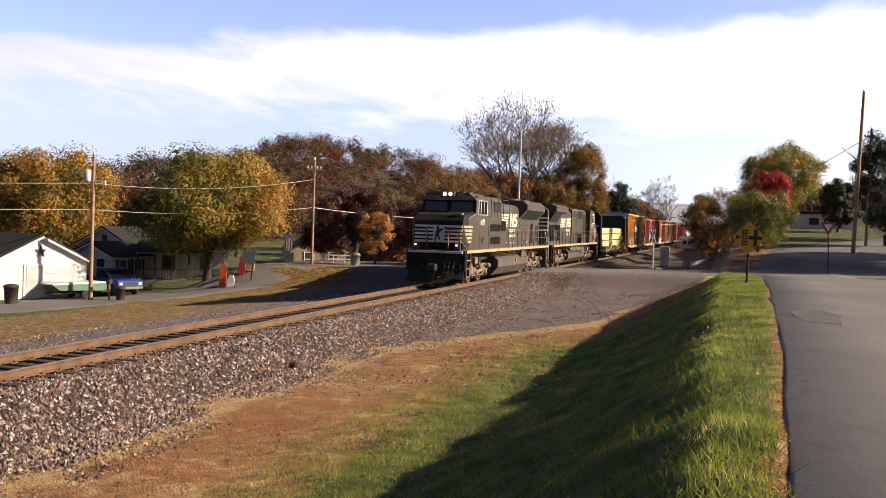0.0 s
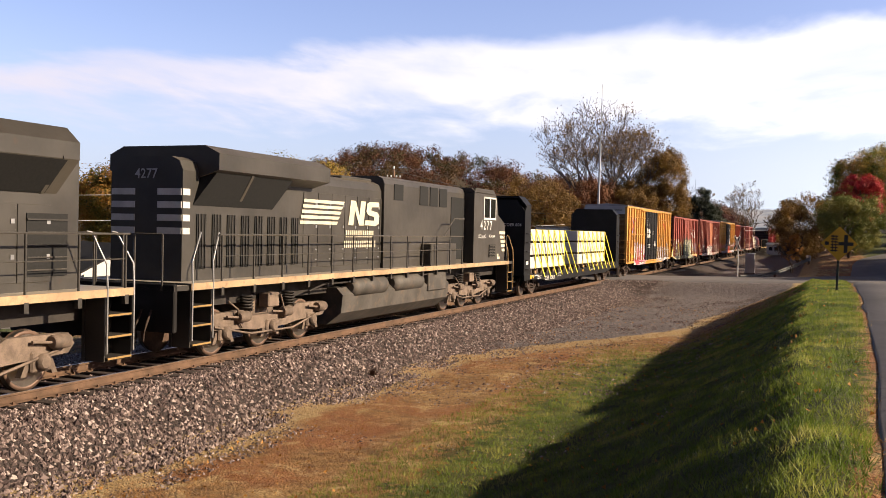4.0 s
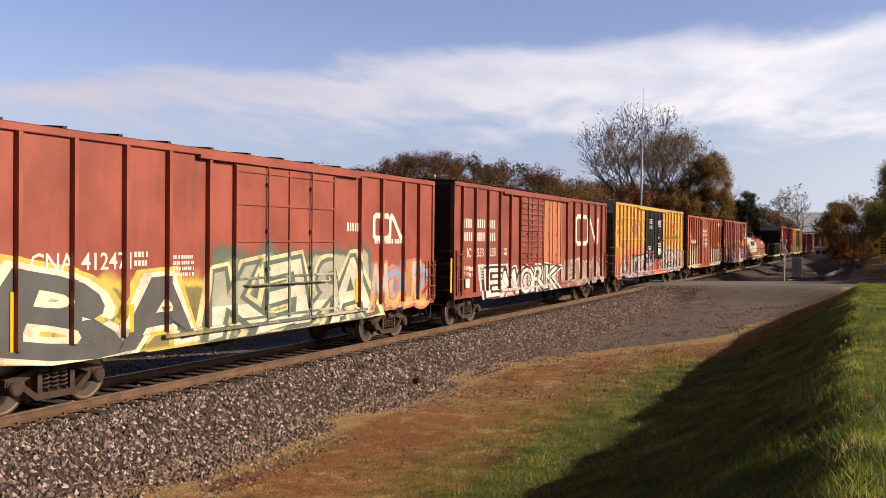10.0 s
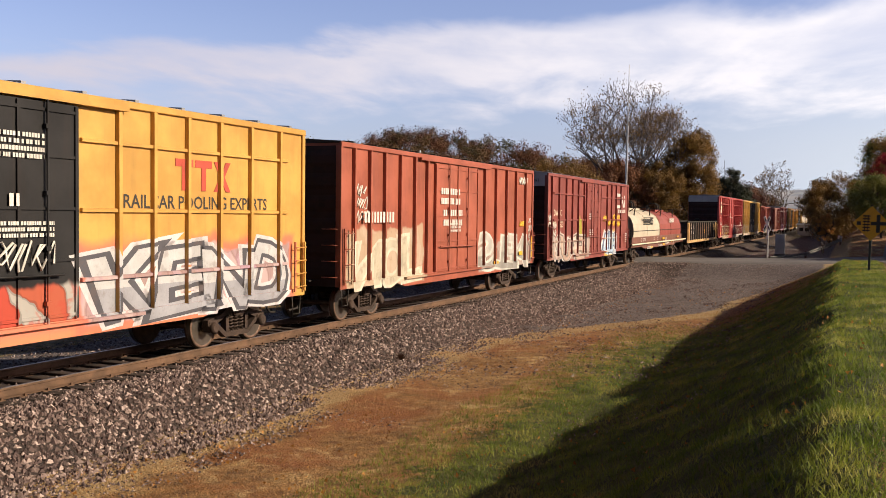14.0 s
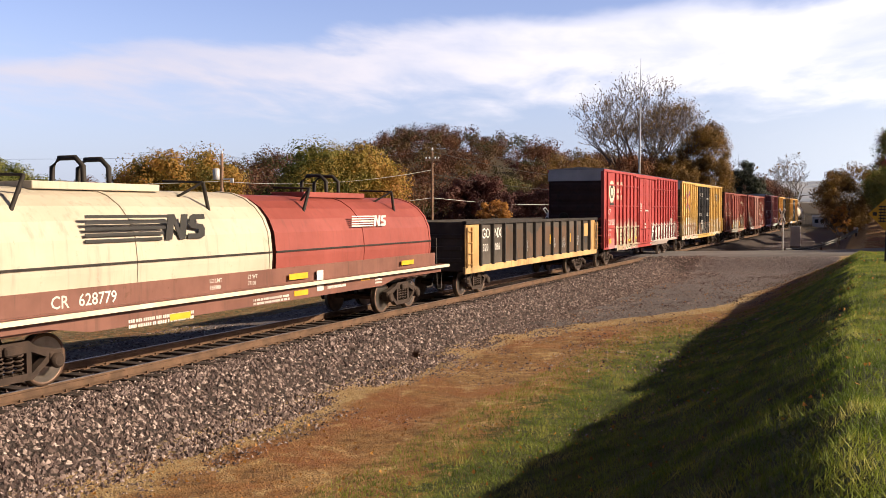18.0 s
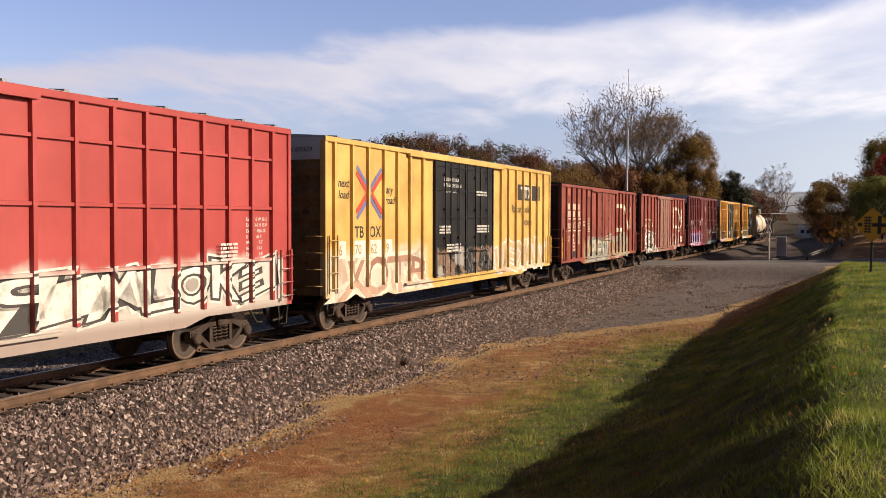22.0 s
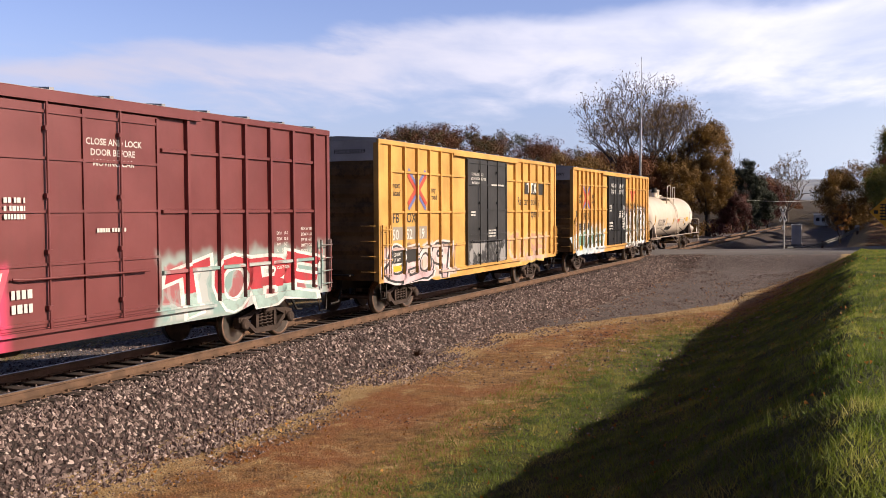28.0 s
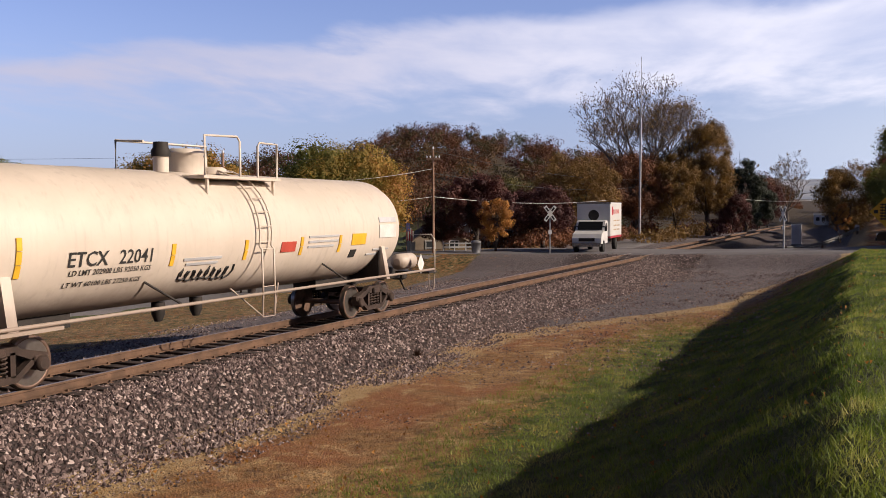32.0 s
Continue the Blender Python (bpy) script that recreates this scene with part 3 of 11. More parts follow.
def spray_paint(col):
    """A sprayed colour, a little uneven and dusty."""
    key = tuple(round(c, 3) for c in col)
    if key not in SPRAY:
        SPRAY[key] = plain("sprayed_paint", col, 0.6, 0.0, 0.16, 1.6, 0.0, ((0.16, 0.10, 0.075), 0.35))
    return SPRAY[key]


def glyph(ch, fat):
    """Triangles of one fattened letter, and the box of the plain letter."""
    if (ch, fat) not in _glyph:
        cu = bpy.data.curves.new("letter", "FONT")
        cu.body, cu.size, cu.resolution_u, cu.offset = ch, 1.0, 3, fat
        ob = bpy.data.objects.new("letter", cu)
        scene.collection.objects.link(ob)
        me = bpy.data.meshes.new_from_object(ob.evaluated_get(bpy.context.evaluated_depsgraph_get()))
        co = [v.co.copy() for v in me.vertices]
        _glyph[ch, fat] = [[(co[i].x, co[i].y) for i in f.vertices] for f in me.polygons]
        bpy.data.objects.remove(ob)
        bpy.data.curves.remove(cu)
        bpy.data.meshes.remove(me)
    return _glyph[ch, fat]


for ch_ in "ABCDEGHIKLMNOPRSTUWX":  # drawn early, while the scene is still small
    for fat_ in (0.0, 0.115, 0.07, 0.02):
        glyph(ch_, fat_)


def cut(poly, axis, at, keep_above):
    """The part of a flat outline on one side of a line."""
    out = []
    for a, b in zip(poly, poly[1:] + poly[:1]):
        ia, ib = (a[axis] >= at) == keep_above, (b[axis] >= at) == keep_above
        if ia:
            out.append(a)
        if ia != ib:
            t = (at - a[axis]) / (b[axis] - a[axis])
            out.append((a[0] + (b[0] - a[0]) * t, a[1] + (b[1] - a[1]) * t))
    return out


def spray_word(car, text, y0, y1, z0, z1, fill, outline, halo=None, low=None, shade=None, seed=0, flip=False, door_x=1.523, fat=(0.115, 0.07, 0.02), tilt=7.0):
    """A sprayed piece: fat, leaning letters with outline and glow, laid over sill, panels, posts and doors alike."""
    rng = random.Random(seed)
    posts, kp, doors = FACES[car.name]
    spans, at = [], -1.0
    marks = sorted([(y - 0.046, y + 0.046, 1.455 + kp + 0.0125) for y in posts] + [(a, e, door_x) for a, e in doors])
    for a, e, x in marks:
        spans += [(at, a, 1.4555), (a, e, x)]
        at = e
    spans.append((at, 99.0, 1.4555))

    def lay(polys, lift):
        b = Build()
        for poly in polys:
            lo, hi = min(q[0] for q in poly), max(q[0] for q in poly)
            for a, e, x in spans:
                if e <= lo or a >= hi:
                    continue
                piece = cut(cut(poly, 0, a, True), 0, e, False) if lo < a or hi > e else poly
                for pc, xx in ((cut(piece, 1, 1.122, True), x), (cut(piece, 1, 1.122, False), max(x if x == door_x else 0.0, 1.5015))):
                    if len(pc) > 2:
                        b.add([(xx + lift, u, v) for u, v in pc], [tuple(range(len(pc)))])
        return b

    n = len(text)
    w = (y1 - y0) / n
    glow = []
    for k, ch in enumerate(text):
        base = glyph(ch, 0.0)
        gx0, gx1 = min(q[0] for f in base for q in f), max(q[0] for f in base for q in f)
        gy0, gy1 = min(q[1] for f in base for q in f), max(q[1] for f in base for q in f)
        mid = y0 + w * (k + 0.5) + rng.gauss(0, 0.03) * w
        ww, hh = w * rng.uniform(0.92, 1.08), (z1 - z0) * rng.uniform(0.82, 1.0)
        zc = (z0 + z1) / 2 + rng.gauss(0, 0.035) * (z1 - z0)
        an, taper, bow = radians(rng.gauss(0, tilt)), rng.uniform(-0.34, 0.34), rng.uniform(-0.5, 0.5)
        sg = -1.0 if flip and rng.random() < 0.6 else 1.0

        def put(q):
            u, v = ((q[0] - gx0) / max(0.05, gx1 - gx0) - 0.5) * sg, (q[1] - gy0) / (gy1 - gy0) - 0.5
            u = u * (1 + taper * v * 2) + bow * (0.25 - v * v)
            a, c = u * ww, v * hh
            return (mid + a * math.cos(an) - c * math.sin(an) + 0.10 * c, max(0.82, zc + a * math.sin(an) + c * math.cos(an)))

        shapes = [[[put(q) for q in f] for f in glyph(ch, o)] for o in fat]
        if halo is not None:
            glow += [[(a, max(0.815, c)) for a, c in f] for f in shapes[0]]
        letter = part("sprayed_letter", lay(shapes[1], 0.0022), spray_paint(outline), car)
        part("letter_fill", lay(shapes[2], 0.0034), spray_paint(fill if shade is None or k % 2 else shade), letter)
        if low is not None:
            line = zc + (z1 - z0) * rng.uniform(-0.16, -0.02)
            part("letter_shade", lay([c for c in (cut(f, 1, line, False) for f in shapes[2]) if len(c) > 2], 0.0042), spray_paint(low), letter)
    if halo is not None:
        part("sprayed_glow", lay(glow, 0.0012), spray_paint(halo), car, "", "stuff")


def block_emblem(car, mat, y, z, h, x=1.464):
    """Two tees and a cross in plain bars."""
    t = h * 0.24
    for k in range(2):
        a = y + k * h * 0.98
        part("emblem_bar", Build().box(x, x + 0.004, a, a + h * 0.88, z + h - t, z + h), mat, car)
        part("emblem_bar", Build().box(x, x + 0.004, a + h * 0.32, a + h * 0.32 + t, z, z + h - t), mat, car)
    a = y + 1.96 * h
    for k, (p, q) in enumerate(((0.0, 0.66), (0.66, 0.0))):
        part("emblem_bar", Build().prism([(a + p * h, z), (a + p * h + t * 1.1, z), (a + q * h + t * 1.1, z + h), (a + q * h, z + h)], 0, x + 0.001 * k, x + 0.004 + 0.001 * k), mat, car)


def boxcar(name, label, o0, L, top, paint, doors, posts, ribs=(), door_mat=None, roof_mat=None, pale=False, gap=0.0, kind_posts=0.075, group="boxcars of the train", sill_mat=None, seed=0, base_red=False, f0=0.0):
    """An outside-post box car. doors: (y0, y1) pairs; posts: distances from the front; ribs: heights of level ribs."""
    rng = random.Random(seed)
    car = thing(name, label, "boxcar", None, group)
    FACES[car.name] = (tuple(posts), kind_posts, tuple(doors))
    X = 1.455
    z0 = 1.02
    b = Build()
    # side sheets in panels, dished a little between the posts, and the ends
    b.box(-X, X, f0 + 0.06, L - 0.06, z0, top - 0.03)
    part("body", b, paint, car)
    m2 = sill_mat or paint
    for sgn in (1, -1):
        b = Build()
        x0, x1 = sorted((sgn * X, sgn * (X + 0.045)))
        lo = 0.80
        b.prism([(f0, z0 + 0.10), (f0, z0 - 0.06), (3.2, z0 - 0.06), (3.9, lo), (L - 3.9, lo), (L - 3.2, z0 - 0.06), (L, z0 - 0.06), (L, z0 + 0.10)], 0, x0, x1)
        part("side_sill", b, m2, car)
        part("top_chord", Build().box(*sorted((sgn * (X - 0.02), sgn * (X + 0.06))), f0, L, top - 0.13, top, 0.012), m2, car)
    post = Build().prism([(X, -0.05), (X + kind_posts + 0.012, -0.042), (X + kind_posts + 0.012, 0.042), (X, 0.05)], 2, z0 + 0.10, top - 0.13).mesh("post")
    for y in posts:
        o = link_mesh("post", post, paint, car)
        o.location.y = y
    for y in (f0 + 0.06, L - 0.06):
        part("corner_post", Build().box(X - 0.12, X + 0.05, y - 0.06, y + 0.06, z0, top - 0.1, 0.012), paint, car)
    if ribs:
        spans, a = [], 0.9
        for d0, d1 in doors:
            spans.append((a, d0 - 0.12))
            a = d1 + 0.12
        spans.append((a, L - 0.75))
        for zz in ribs:
            for s0, s1 in spans:
                part("level_rib", Build().prism([(X, zz - 0.04), (X + 0.06, zz - 0.03), (X + 0.06, zz + 0.03), (X, zz + 0.04)], 1, s0, s1), paint, car)
    # doors that plug into the side, with lock rods
    for k, (d0, d1) in enumerate(doors):
        dm = door_mat or paint
        b = Build().box(X + 0.01, X + 0.065, d0, d1, z0 + 0.08, top - 0.22, 0.012)
        h = top - 0.22 - z0 - 0.08
        door = part("door", b, dm, car)
        fr = Build()
        for yy in (d0 + 0.04, d1 - 0.04, (d0 + d1) / 2):
            fr.box(X + 0.06, X + 0.10, yy - 0.035, yy + 0.035, z0 + 0.1, top - 0.25)
        for zz in (0.02, 0.28, 0.52, 0.76, 0.97):
            fr.box(X + 0.06, X + 0.095, d0 + 0.02, d1 - 0.02, z0 + 0.1 + zz * (h - 0.05) - 0.025, z0 + 0.1 + zz * (h - 0.05) + 0.025)
        part("door_frame", fr, dm, door)
        for yy in (d0 + (d1 - d0) * 0.28, d0 + (d1 - d0) * 0.72):
            rod = Build().tube([(X + 0.125, yy, z0 + 0.05), (X + 0.125, yy, top - 0.2)], 0.022, 6)
            for zz in (0.1, 0.35, 0.6, 0.9):
                rod.box(X + 0.08, X + 0.15, yy - 0.05, yy + 0.05, z0 + h * zz, z0 + h * zz + 0.07)
            part("lock_rod", rod, dm, door)
        part("door_handle", Build().tube([(X + 0.13, d0 + 0.3, z0 + 0.9), (X + 0.17, d0 + 0.5, z0 + 0.88), (X + 0.17, d1 - 0.4, z0 + 0.86)], 0.02, 6), dm, door)
    d0, d1 = doors[0][0], doors[-1][1]
    b = Build().box(X + 0.05, X + 0.13, d0 - 1.2 * (1 if len(doors) == 1 else 1.6), d1 + 1.2, top - 0.20, top - 0.12)
    part("upper_door_track", b, m2, car)
    b = Build().box(X + 0.04, X + 0.15, d0 - 2.2, d1 + 1.6, z0 + 0.0, z0 + 0.06)
    part("lower_door_track", b, m2, car)
    # roof: a low ridge with cross seams
    rm = roof_mat or GALV
    b = Build().prism([(-X - 0.03, top - 0.02), (X + 0.03, top - 0.02), (X + 0.03, top + 0.01), (0, top + 0.11), (-X - 0.03, top + 0.01)], 1, f0, L)
    roof = part("roof", b, rm, car)
    n = max(8, int(L / 1.25))
    seam = Build().prism([(X + 0.035, top), (X + 0.035, top + 0.05), (0, top + 0.15), (-X - 0.03, top + 0.05), (-X - 0.03, top)], 1, -0.05, 0.05).mesh("roof_seam")
    for k in range(n):
        o = link_mesh("roof_seam", seam, rm, roof)
        o.location.y = (k + 0.5) * L / n
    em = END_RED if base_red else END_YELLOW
    # pressed end wall: bulging level corrugations, and a pale band on high cars
    for sgn, ye in ((-1, f0 + 0.06), (1, L - 0.06)):
        zt = top - (0.62 if pale else 0.15)
        nn = 6
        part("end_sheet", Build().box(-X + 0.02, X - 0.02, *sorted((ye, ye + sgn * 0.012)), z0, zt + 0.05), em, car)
        for k in range(nn):
            za, zb = z0 + 0.12 + (zt - z0 - 0.12) * k / nn, z0 + 0.12 + (zt - z0 - 0.12) * (k + 1) / nn
            zm, hh = (za + zb) / 2, (zb - za) * 0.42
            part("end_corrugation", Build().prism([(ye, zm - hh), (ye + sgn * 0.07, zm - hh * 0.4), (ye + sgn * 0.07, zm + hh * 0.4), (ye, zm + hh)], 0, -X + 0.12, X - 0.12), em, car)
        if pale:
            part("end_panel", Build().box(-X - 0.02, X + 0.02, *sorted((ye, ye + sgn * 0.045)), top - 0.58, top - 0.02), GREY_TOP, car, "pale grey panel over the end wall")
        coupler(car, ye, -sgn)
        part("brake_step", Build().box(-0.7, 0.7, *sorted((ye + sgn * 0.02, ye + sgn * 0.3)), 1.15, 1.19), STEEL_DARK, car)
    part("hand_brake_wheel", Build().lathe([(0, 0.26), (0.03, 0.28), (0.05, 0.26), (0.05, 0.2), (0, 0.2)], 1, (-0.6, f0 - 0.09, 2.6), 16), STEEL_DARK, car)
    lm = sill_mat or paint
    ladder(car, f0 + 0.10, f0 + 0.52, z0 + 0.05, 2.55, lm)
    ladder(car, L - 0.52, L - 0.10, z0 + 0.05, 2.25, lm)
    for yy in (f0 + 0.12, L - 0.5):
        stirrup(car, yy, STEEL_DARK)
    # grab irons on the near corner of the end
    for k in range(4):
        zz = z0 + 0.25 + k * 0.42
        part("grab_iron", Build().tube([(X - 0.05, f0 + 0.05, zz), (X - 0.05, f0 - 0.05, zz), (X - 0.5, f0 - 0.05, zz), (X - 0.5, f0 + 0.05, zz)], 0.012, 5), lm, car)
    # frame below, brake gear, trucks
    part("centre_sill", Build().box(-0.28, 0.28, 0.3, L - 0.3, 0.76, 1.04).box(-1.2, 1.2, 2.2, 2.6, 0.88, 1.02).box(-1.2, 1.2, L - 2.6, L - 2.2, 0.88, 1.02), STEEL_DARK, car)
    part("brake_reservoir", Build().lathe([(-0.5, 0.12), (-0.42, 0.19), (0.42, 0.19), (0.5, 0.12)], 1, (0.75, L * 0.42, 0.78), 14), STEEL_DARK, car)
    part("brake_rod", Build().tube([(0.6, L * 0.3, 0.7), (0.6, L * 0.62, 0.68)], 0.025, 5), STEEL_DARK, car)
    freight_truck(car, 2.15 + f0)
    freight_truck(car, L - 2.15)
    CARS.append((car, o0))
    return car


def letters_on(car, mat, rows, x=1.462, name="lettering", shear=0.0):
    for text, size, y, z in rows:
        lettering(b := Build(), text, size, (x, y, z), SIDE, shear)
        ob = part(name, b, mat, car)
    return ob


def marks_on(car, mat, blocks, seed, x=1.462, name="painted_stencil"):
    rng = random.Random(seed)
    b = Build()
    for y, z, w, rows, size in blocks:
        if rows == 1 and size >= 0.2:
            name_block(b, x, y, z, w, size, rng)
        else:
            stencil_block(b, x, y, z, w, rows, size, rng)
    return part(name, b, mat, car, "", "stuff")


def scribble(car, mat, y, z, w, h, seed, x=1.463, t=0.02, n=3):
    """A quick spray-can tag: looping strokes side by side, illegible."""
    rng = random.Random(seed)
    for row in range(n):
        pts, yy = [], y + rng.uniform(0, 0.1) * w
        zz = z + h * (n - 1 - row) / n
        hh = h / n * 0.8
        while yy < y + w * rng.uniform(0.85, 1.0):
            k = rng.choice((0, 1, 1, 2))
            step = hh * rng.uniform(0.35, 0.6)
            if k == 0:
                pts += [(yy, zz), (yy + step * 0.3, zz + hh), (yy + step, zz + hh * 0.1)]
            elif k == 1:
                pts += [(yy + step * 0.5 + step * 0.45 * math.cos(a), zz + hh * 0.5 + hh * 0.45 * math.sin(a)) for a in (2.2, 1.4, 0.4, -0.6, -1.6, -2.4)]
            else:
                pts += [(yy, zz + hh), (yy + step * 0.6, zz + hh * 0.9), (yy + step * 0.1, zz + hh * 0.5), (yy + step * 0.8, zz)]
            yy += step * 1.15
        part("sprayed_tag", Build().tube([(x, a + 0.45 * (b - zz) + rng.gauss(0, 0.06) * hh, b + rng.gauss(0, 0.12) * hh) for a, b in pts], t, 4), mat, car)


def end_name(car, text, top, size=0.17, front=0.0):
    lettering(b := Build(), text, size, (0.1, 0.005 + front, top - 0.38), END)
    part("end_lettering", b, BLACK_PAINT, car)


def plates_on(car, rows, x=1.463):
    for name, mat, y, z, w, h in rows:
        part(name, Build().box(x, x + 0.006, y, y + w, z, z + h), mat, car)


def even(a, b, n):
    return [a + (b - a) * k / (n - 1) for k in range(n)]

# --- yellow pooled cars ---
YEL, YEL2 = (0.62, 0.33, 0.065), (0.66, 0.40, 0.11)
G_GREY, G_WHITE, G_RED, G_BLACK, G_LILAC = (0.20, 0.21, 0.24), (0.62, 0.60, 0.60), (0.70, 0.06, 0.05), (0.02, 0.02, 0.025), (0.50, 0.42, 0.58)

P_BOX1 = car_paint("yellow_car_paint", (0.60, 0.30, 0.055), (
    (3.2, 7.4, 0.8, 2.15, ((0.66, 0.10, 0.13), (0.60, 0.56, 0.55), (0.45, 0.04, 0.06)), (0.05, 0.03, 0.03), (0.48, 0.44, 0.60), 0.75, 1.0, 0.1),
    (12.4, 18.9, 0.9, 2.0, (G_WHITE, (0.50, 0.45, 0.30), (0.35, 0.35, 0.40)), (0.10, 0.08, 0.10), None, 0.6, 2.0, 0.1)), 0.15)
box1 = boxcar("boxcar", "orange-yellow box car with black double doors, pink graffiti", 113.2, 19.75, 4.93, P_BOX1, ((7.35, 9.85), (9.9, 12.35)),
              [0.95, 1.85, 2.8, 3.75, 4.6, 5.45, 6.35, 13.3, 14.2, 15.1, 16.05, 16.95, 17.85, 18.7], (1.75, 3.0, 4.2), DOOR_BLACK, None, True, seed=1, f0=0.28)
letters_on(box1, BLACK_PAINT, (("TB", 0.52, 2.0, 2.60), ("OX", 0.52, 2.95, 2.60), ("67", 0.52, 2.0, 2.12), ("17", 0.52, 2.95, 2.12), ("63", 0.52, 3.9, 2.12), ("RAILCAR POOLING EXPERTS", 0.33, 13.35, 2.85)))
letters_on(box1, BLACK_PAINT, (("next", 0.34, 0.98, 3.72), ("load", 0.34, 1.02, 3.44), ("any", 0.34, 3.9, 3.72), ("road", 0.34, 3.82, 3.44)), shear=0.25, name="slogan")
crossed_bars(box1, 2.83, 3.6, 0.78)
end_name(box1, "TBOX 671763", 4.93, 0.17, 0.28)
scribble(box1, WHITE_PAINT, 7.6, 2.75, 1.3, 0.75, 71, 1.56, 0.022, 2)
scribble(box1, WHITE_PAINT, 14.9, 1.95, 0.7, 1.0, 72, 1.464, 0.018, 3)
plates_on(box1, (("consolidated_plate", YELLOW_REFLECT, 1.9, 1.32, 0.8, 0.2),), 1.503)
letters_on(box1, WHITE_PAINT, (("CLOSE AND", 0.14, 8.0, 4.2), ("LOCK DOORS", 0.14, 8.0, 4.02), ("BEFORE", 0.14, 8.0, 3.84), ("MOVING CAR", 0.14, 8.0, 3.66)), 1.525, "door_lettering")
marks_on(box1, WHITE_PAINT, ((10.2, 3.2, 0.6, 3, 0.06), (10.7, 2.4, 0.9, 4, 0.06), (8.0, 2.2, 1.2, 3, 0.06), (8.1, 3.1, 1.1, 2, 0.2)), 3, 1.56)

P_TB2 = car_paint("yellow_car_paint_graffiti", (0.62, 0.34, 0.07), (
    (0.15, 12.3, 0.86, 2.25, ((0.70, 0.13, 0.10), (0.74, 0.22, 0.14)), (0.70, 0.16, 0.10), (0.72, 0.26, 0.14), 2.2, 4.0, 0.0),
    (1.4, 9.3, 0.84, 1.98, ((0.24, 0.26, 0.28), (0.46, 0.46, 0.50), (0.52, 0.42, 0.60)), (0.05, 0.05, 0.06), None, 0.85, 5.0, 0.5),
    (12.3, 18.9, 0.9, 2.25, ((0.30, 0.31, 0.34), (0.50, 0.50, 0.54), (0.40, 0.36, 0.5)), (0.07, 0.07, 0.09), (0.70, 0.18, 0.12), 0.7, 6.0, 0.4)), 0.1)
P_TB2D = car_paint("black_door_graffiti", (0.011, 0.011, 0.013), ((7.1, 12.2, 0.9, 1.75, ((0.66, 0.15, 0.08), (0.60, 0.58, 0.55), (0.70, 0.10, 0.06)), (0.04, 0.03, 0.03), None, 0.6, 7.0, 0.2),), 0.1)
tb2 = boxcar("boxcar", "yellow box car with black double doors, red and grey graffiti", 173.62, 19.5, 4.93, P_TB2, ((7.1, 9.6), (9.65, 12.15)),
             [0.9, 1.72, 2.57, 3.45, 4.2, 5.15, 6.02, 13.17, 14.1, 15.1, 16.15, 17.25, 18.4], (1.75, 2.95, 4.15), P_TB2D, None, True, seed=2)
letters_on(tb2, BLACK_PAINT, (("TB", 0.34, 0.40, 3.74), ("OX", 0.34, 1.06, 3.74), ("67", 0.34, 0.44, 3.26), ("60", 0.34, 1.06, 3.26), ("14", 0.34, 1.90, 3.26), ("LD LMT", 0.13, 1.2, 2.70), ("LT WT", 0.13, 1.2, 2.55), ("204000", 0.13, 1.92, 2.70), ("67800", 0.13, 1.97, 2.55), ("RAILCAR POOLING EXPERTS", 0.36, 13.3, 3.0)))
letters_on(tb2, BLACK_PAINT, (("next", 0.25, 3.66, 3.58), ("load", 0.25, 3.66, 3.40), ("any", 0.25, 6.1, 3.58), ("road", 0.25, 6.1, 3.40)), shear=0.25, name="slogan")
end_name(tb2, "TBOX 676014", 4.93)
scribble(tb2, WHITE_PAINT, 10.3, 2.0, 1.2, 0.5, 73, 1.56, 0.025, 1)
crossed_bars(tb2, 5.1, 3.5, 0.75)
block_emblem(tb2, RED_PAINT, 14.75, 3.36, 0.62)
marks_on(tb2, WHITE_PAINT, ((7.9, 4.15, 0.9, 3, 0.07), (8.0, 3.75, 0.9, 2, 0.07), (10.5, 4.1, 0.9, 4, 0.07), (10.7, 3.0, 0.25, 1, 0.2), (10.5, 2.7, 1.1, 3, 0.06), (7.6, 2.5, 0.9, 3, 0.06)), 5, 1.56)

P_YB3 = car_paint("pale_yellow_car_paint", (0.66, 0.42, 0.12), (
    (0.2, 6.2, 0.84, 2.05, ((0.64, 0.58, 0.52), (0.46, 0.34, 0.28), (0.66, 0.62, 0.58)), (0.55, 0.50, 0.45), (0.62, 0.55, 0.40), 0.85, 11.0, 0.2),
    (12.1, 18.6, 0.9, 2.0, ((0.66, 0.64, 0.60), (0.60, 0.45, 0.42)), (0.45, 0.35, 0.2), None, 0.6, 12.0, 0.1)), 0.12)
P_YB3D = car_paint("black_door_tagged", (0.011, 0.011, 0.013), ((6.9, 12.0, 0.9, 2.05, ((0.03, 0.03, 0.03), (0.30, 0.18, 0.12), (0.5, 0.48, 0.46)), (0.03, 0.03, 0.03), None, 0.4, 13.0, 0.2),), 0.1)
yb3 = boxcar("boxcar", "pale yellow box car with black double doors, white graffiti", 290.1, 19.35, 5.05, P_YB3, ((6.7, 9.35), (9.4, 12.0)),
             [0.45, 1.38, 2.28, 3.22, 4.08, 4.93, 5.85, 12.95, 13.8, 14.7, 15.57, 16.5, 17.42, 18.35], (), P_YB3D, None, True, seed=3)
letters_on(yb3, BLACK_PAINT, (("TB", 0.44, 1.58, 2.47), ("OX", 0.44, 2.42, 2.47), ("Railcar Pooling", 0.42, 14.3, 3.25), ("Experts", 0.42, 15.6, 2.75)))
letters_on(yb3, BLACK_PAINT, (("next", 0.32, 0.68, 3.8), ("load", 0.32, 0.7, 3.5), ("any", 0.32, 3.4, 3.7), ("road", 0.32, 3.36, 3.4)), shear=0.25, name="slogan")
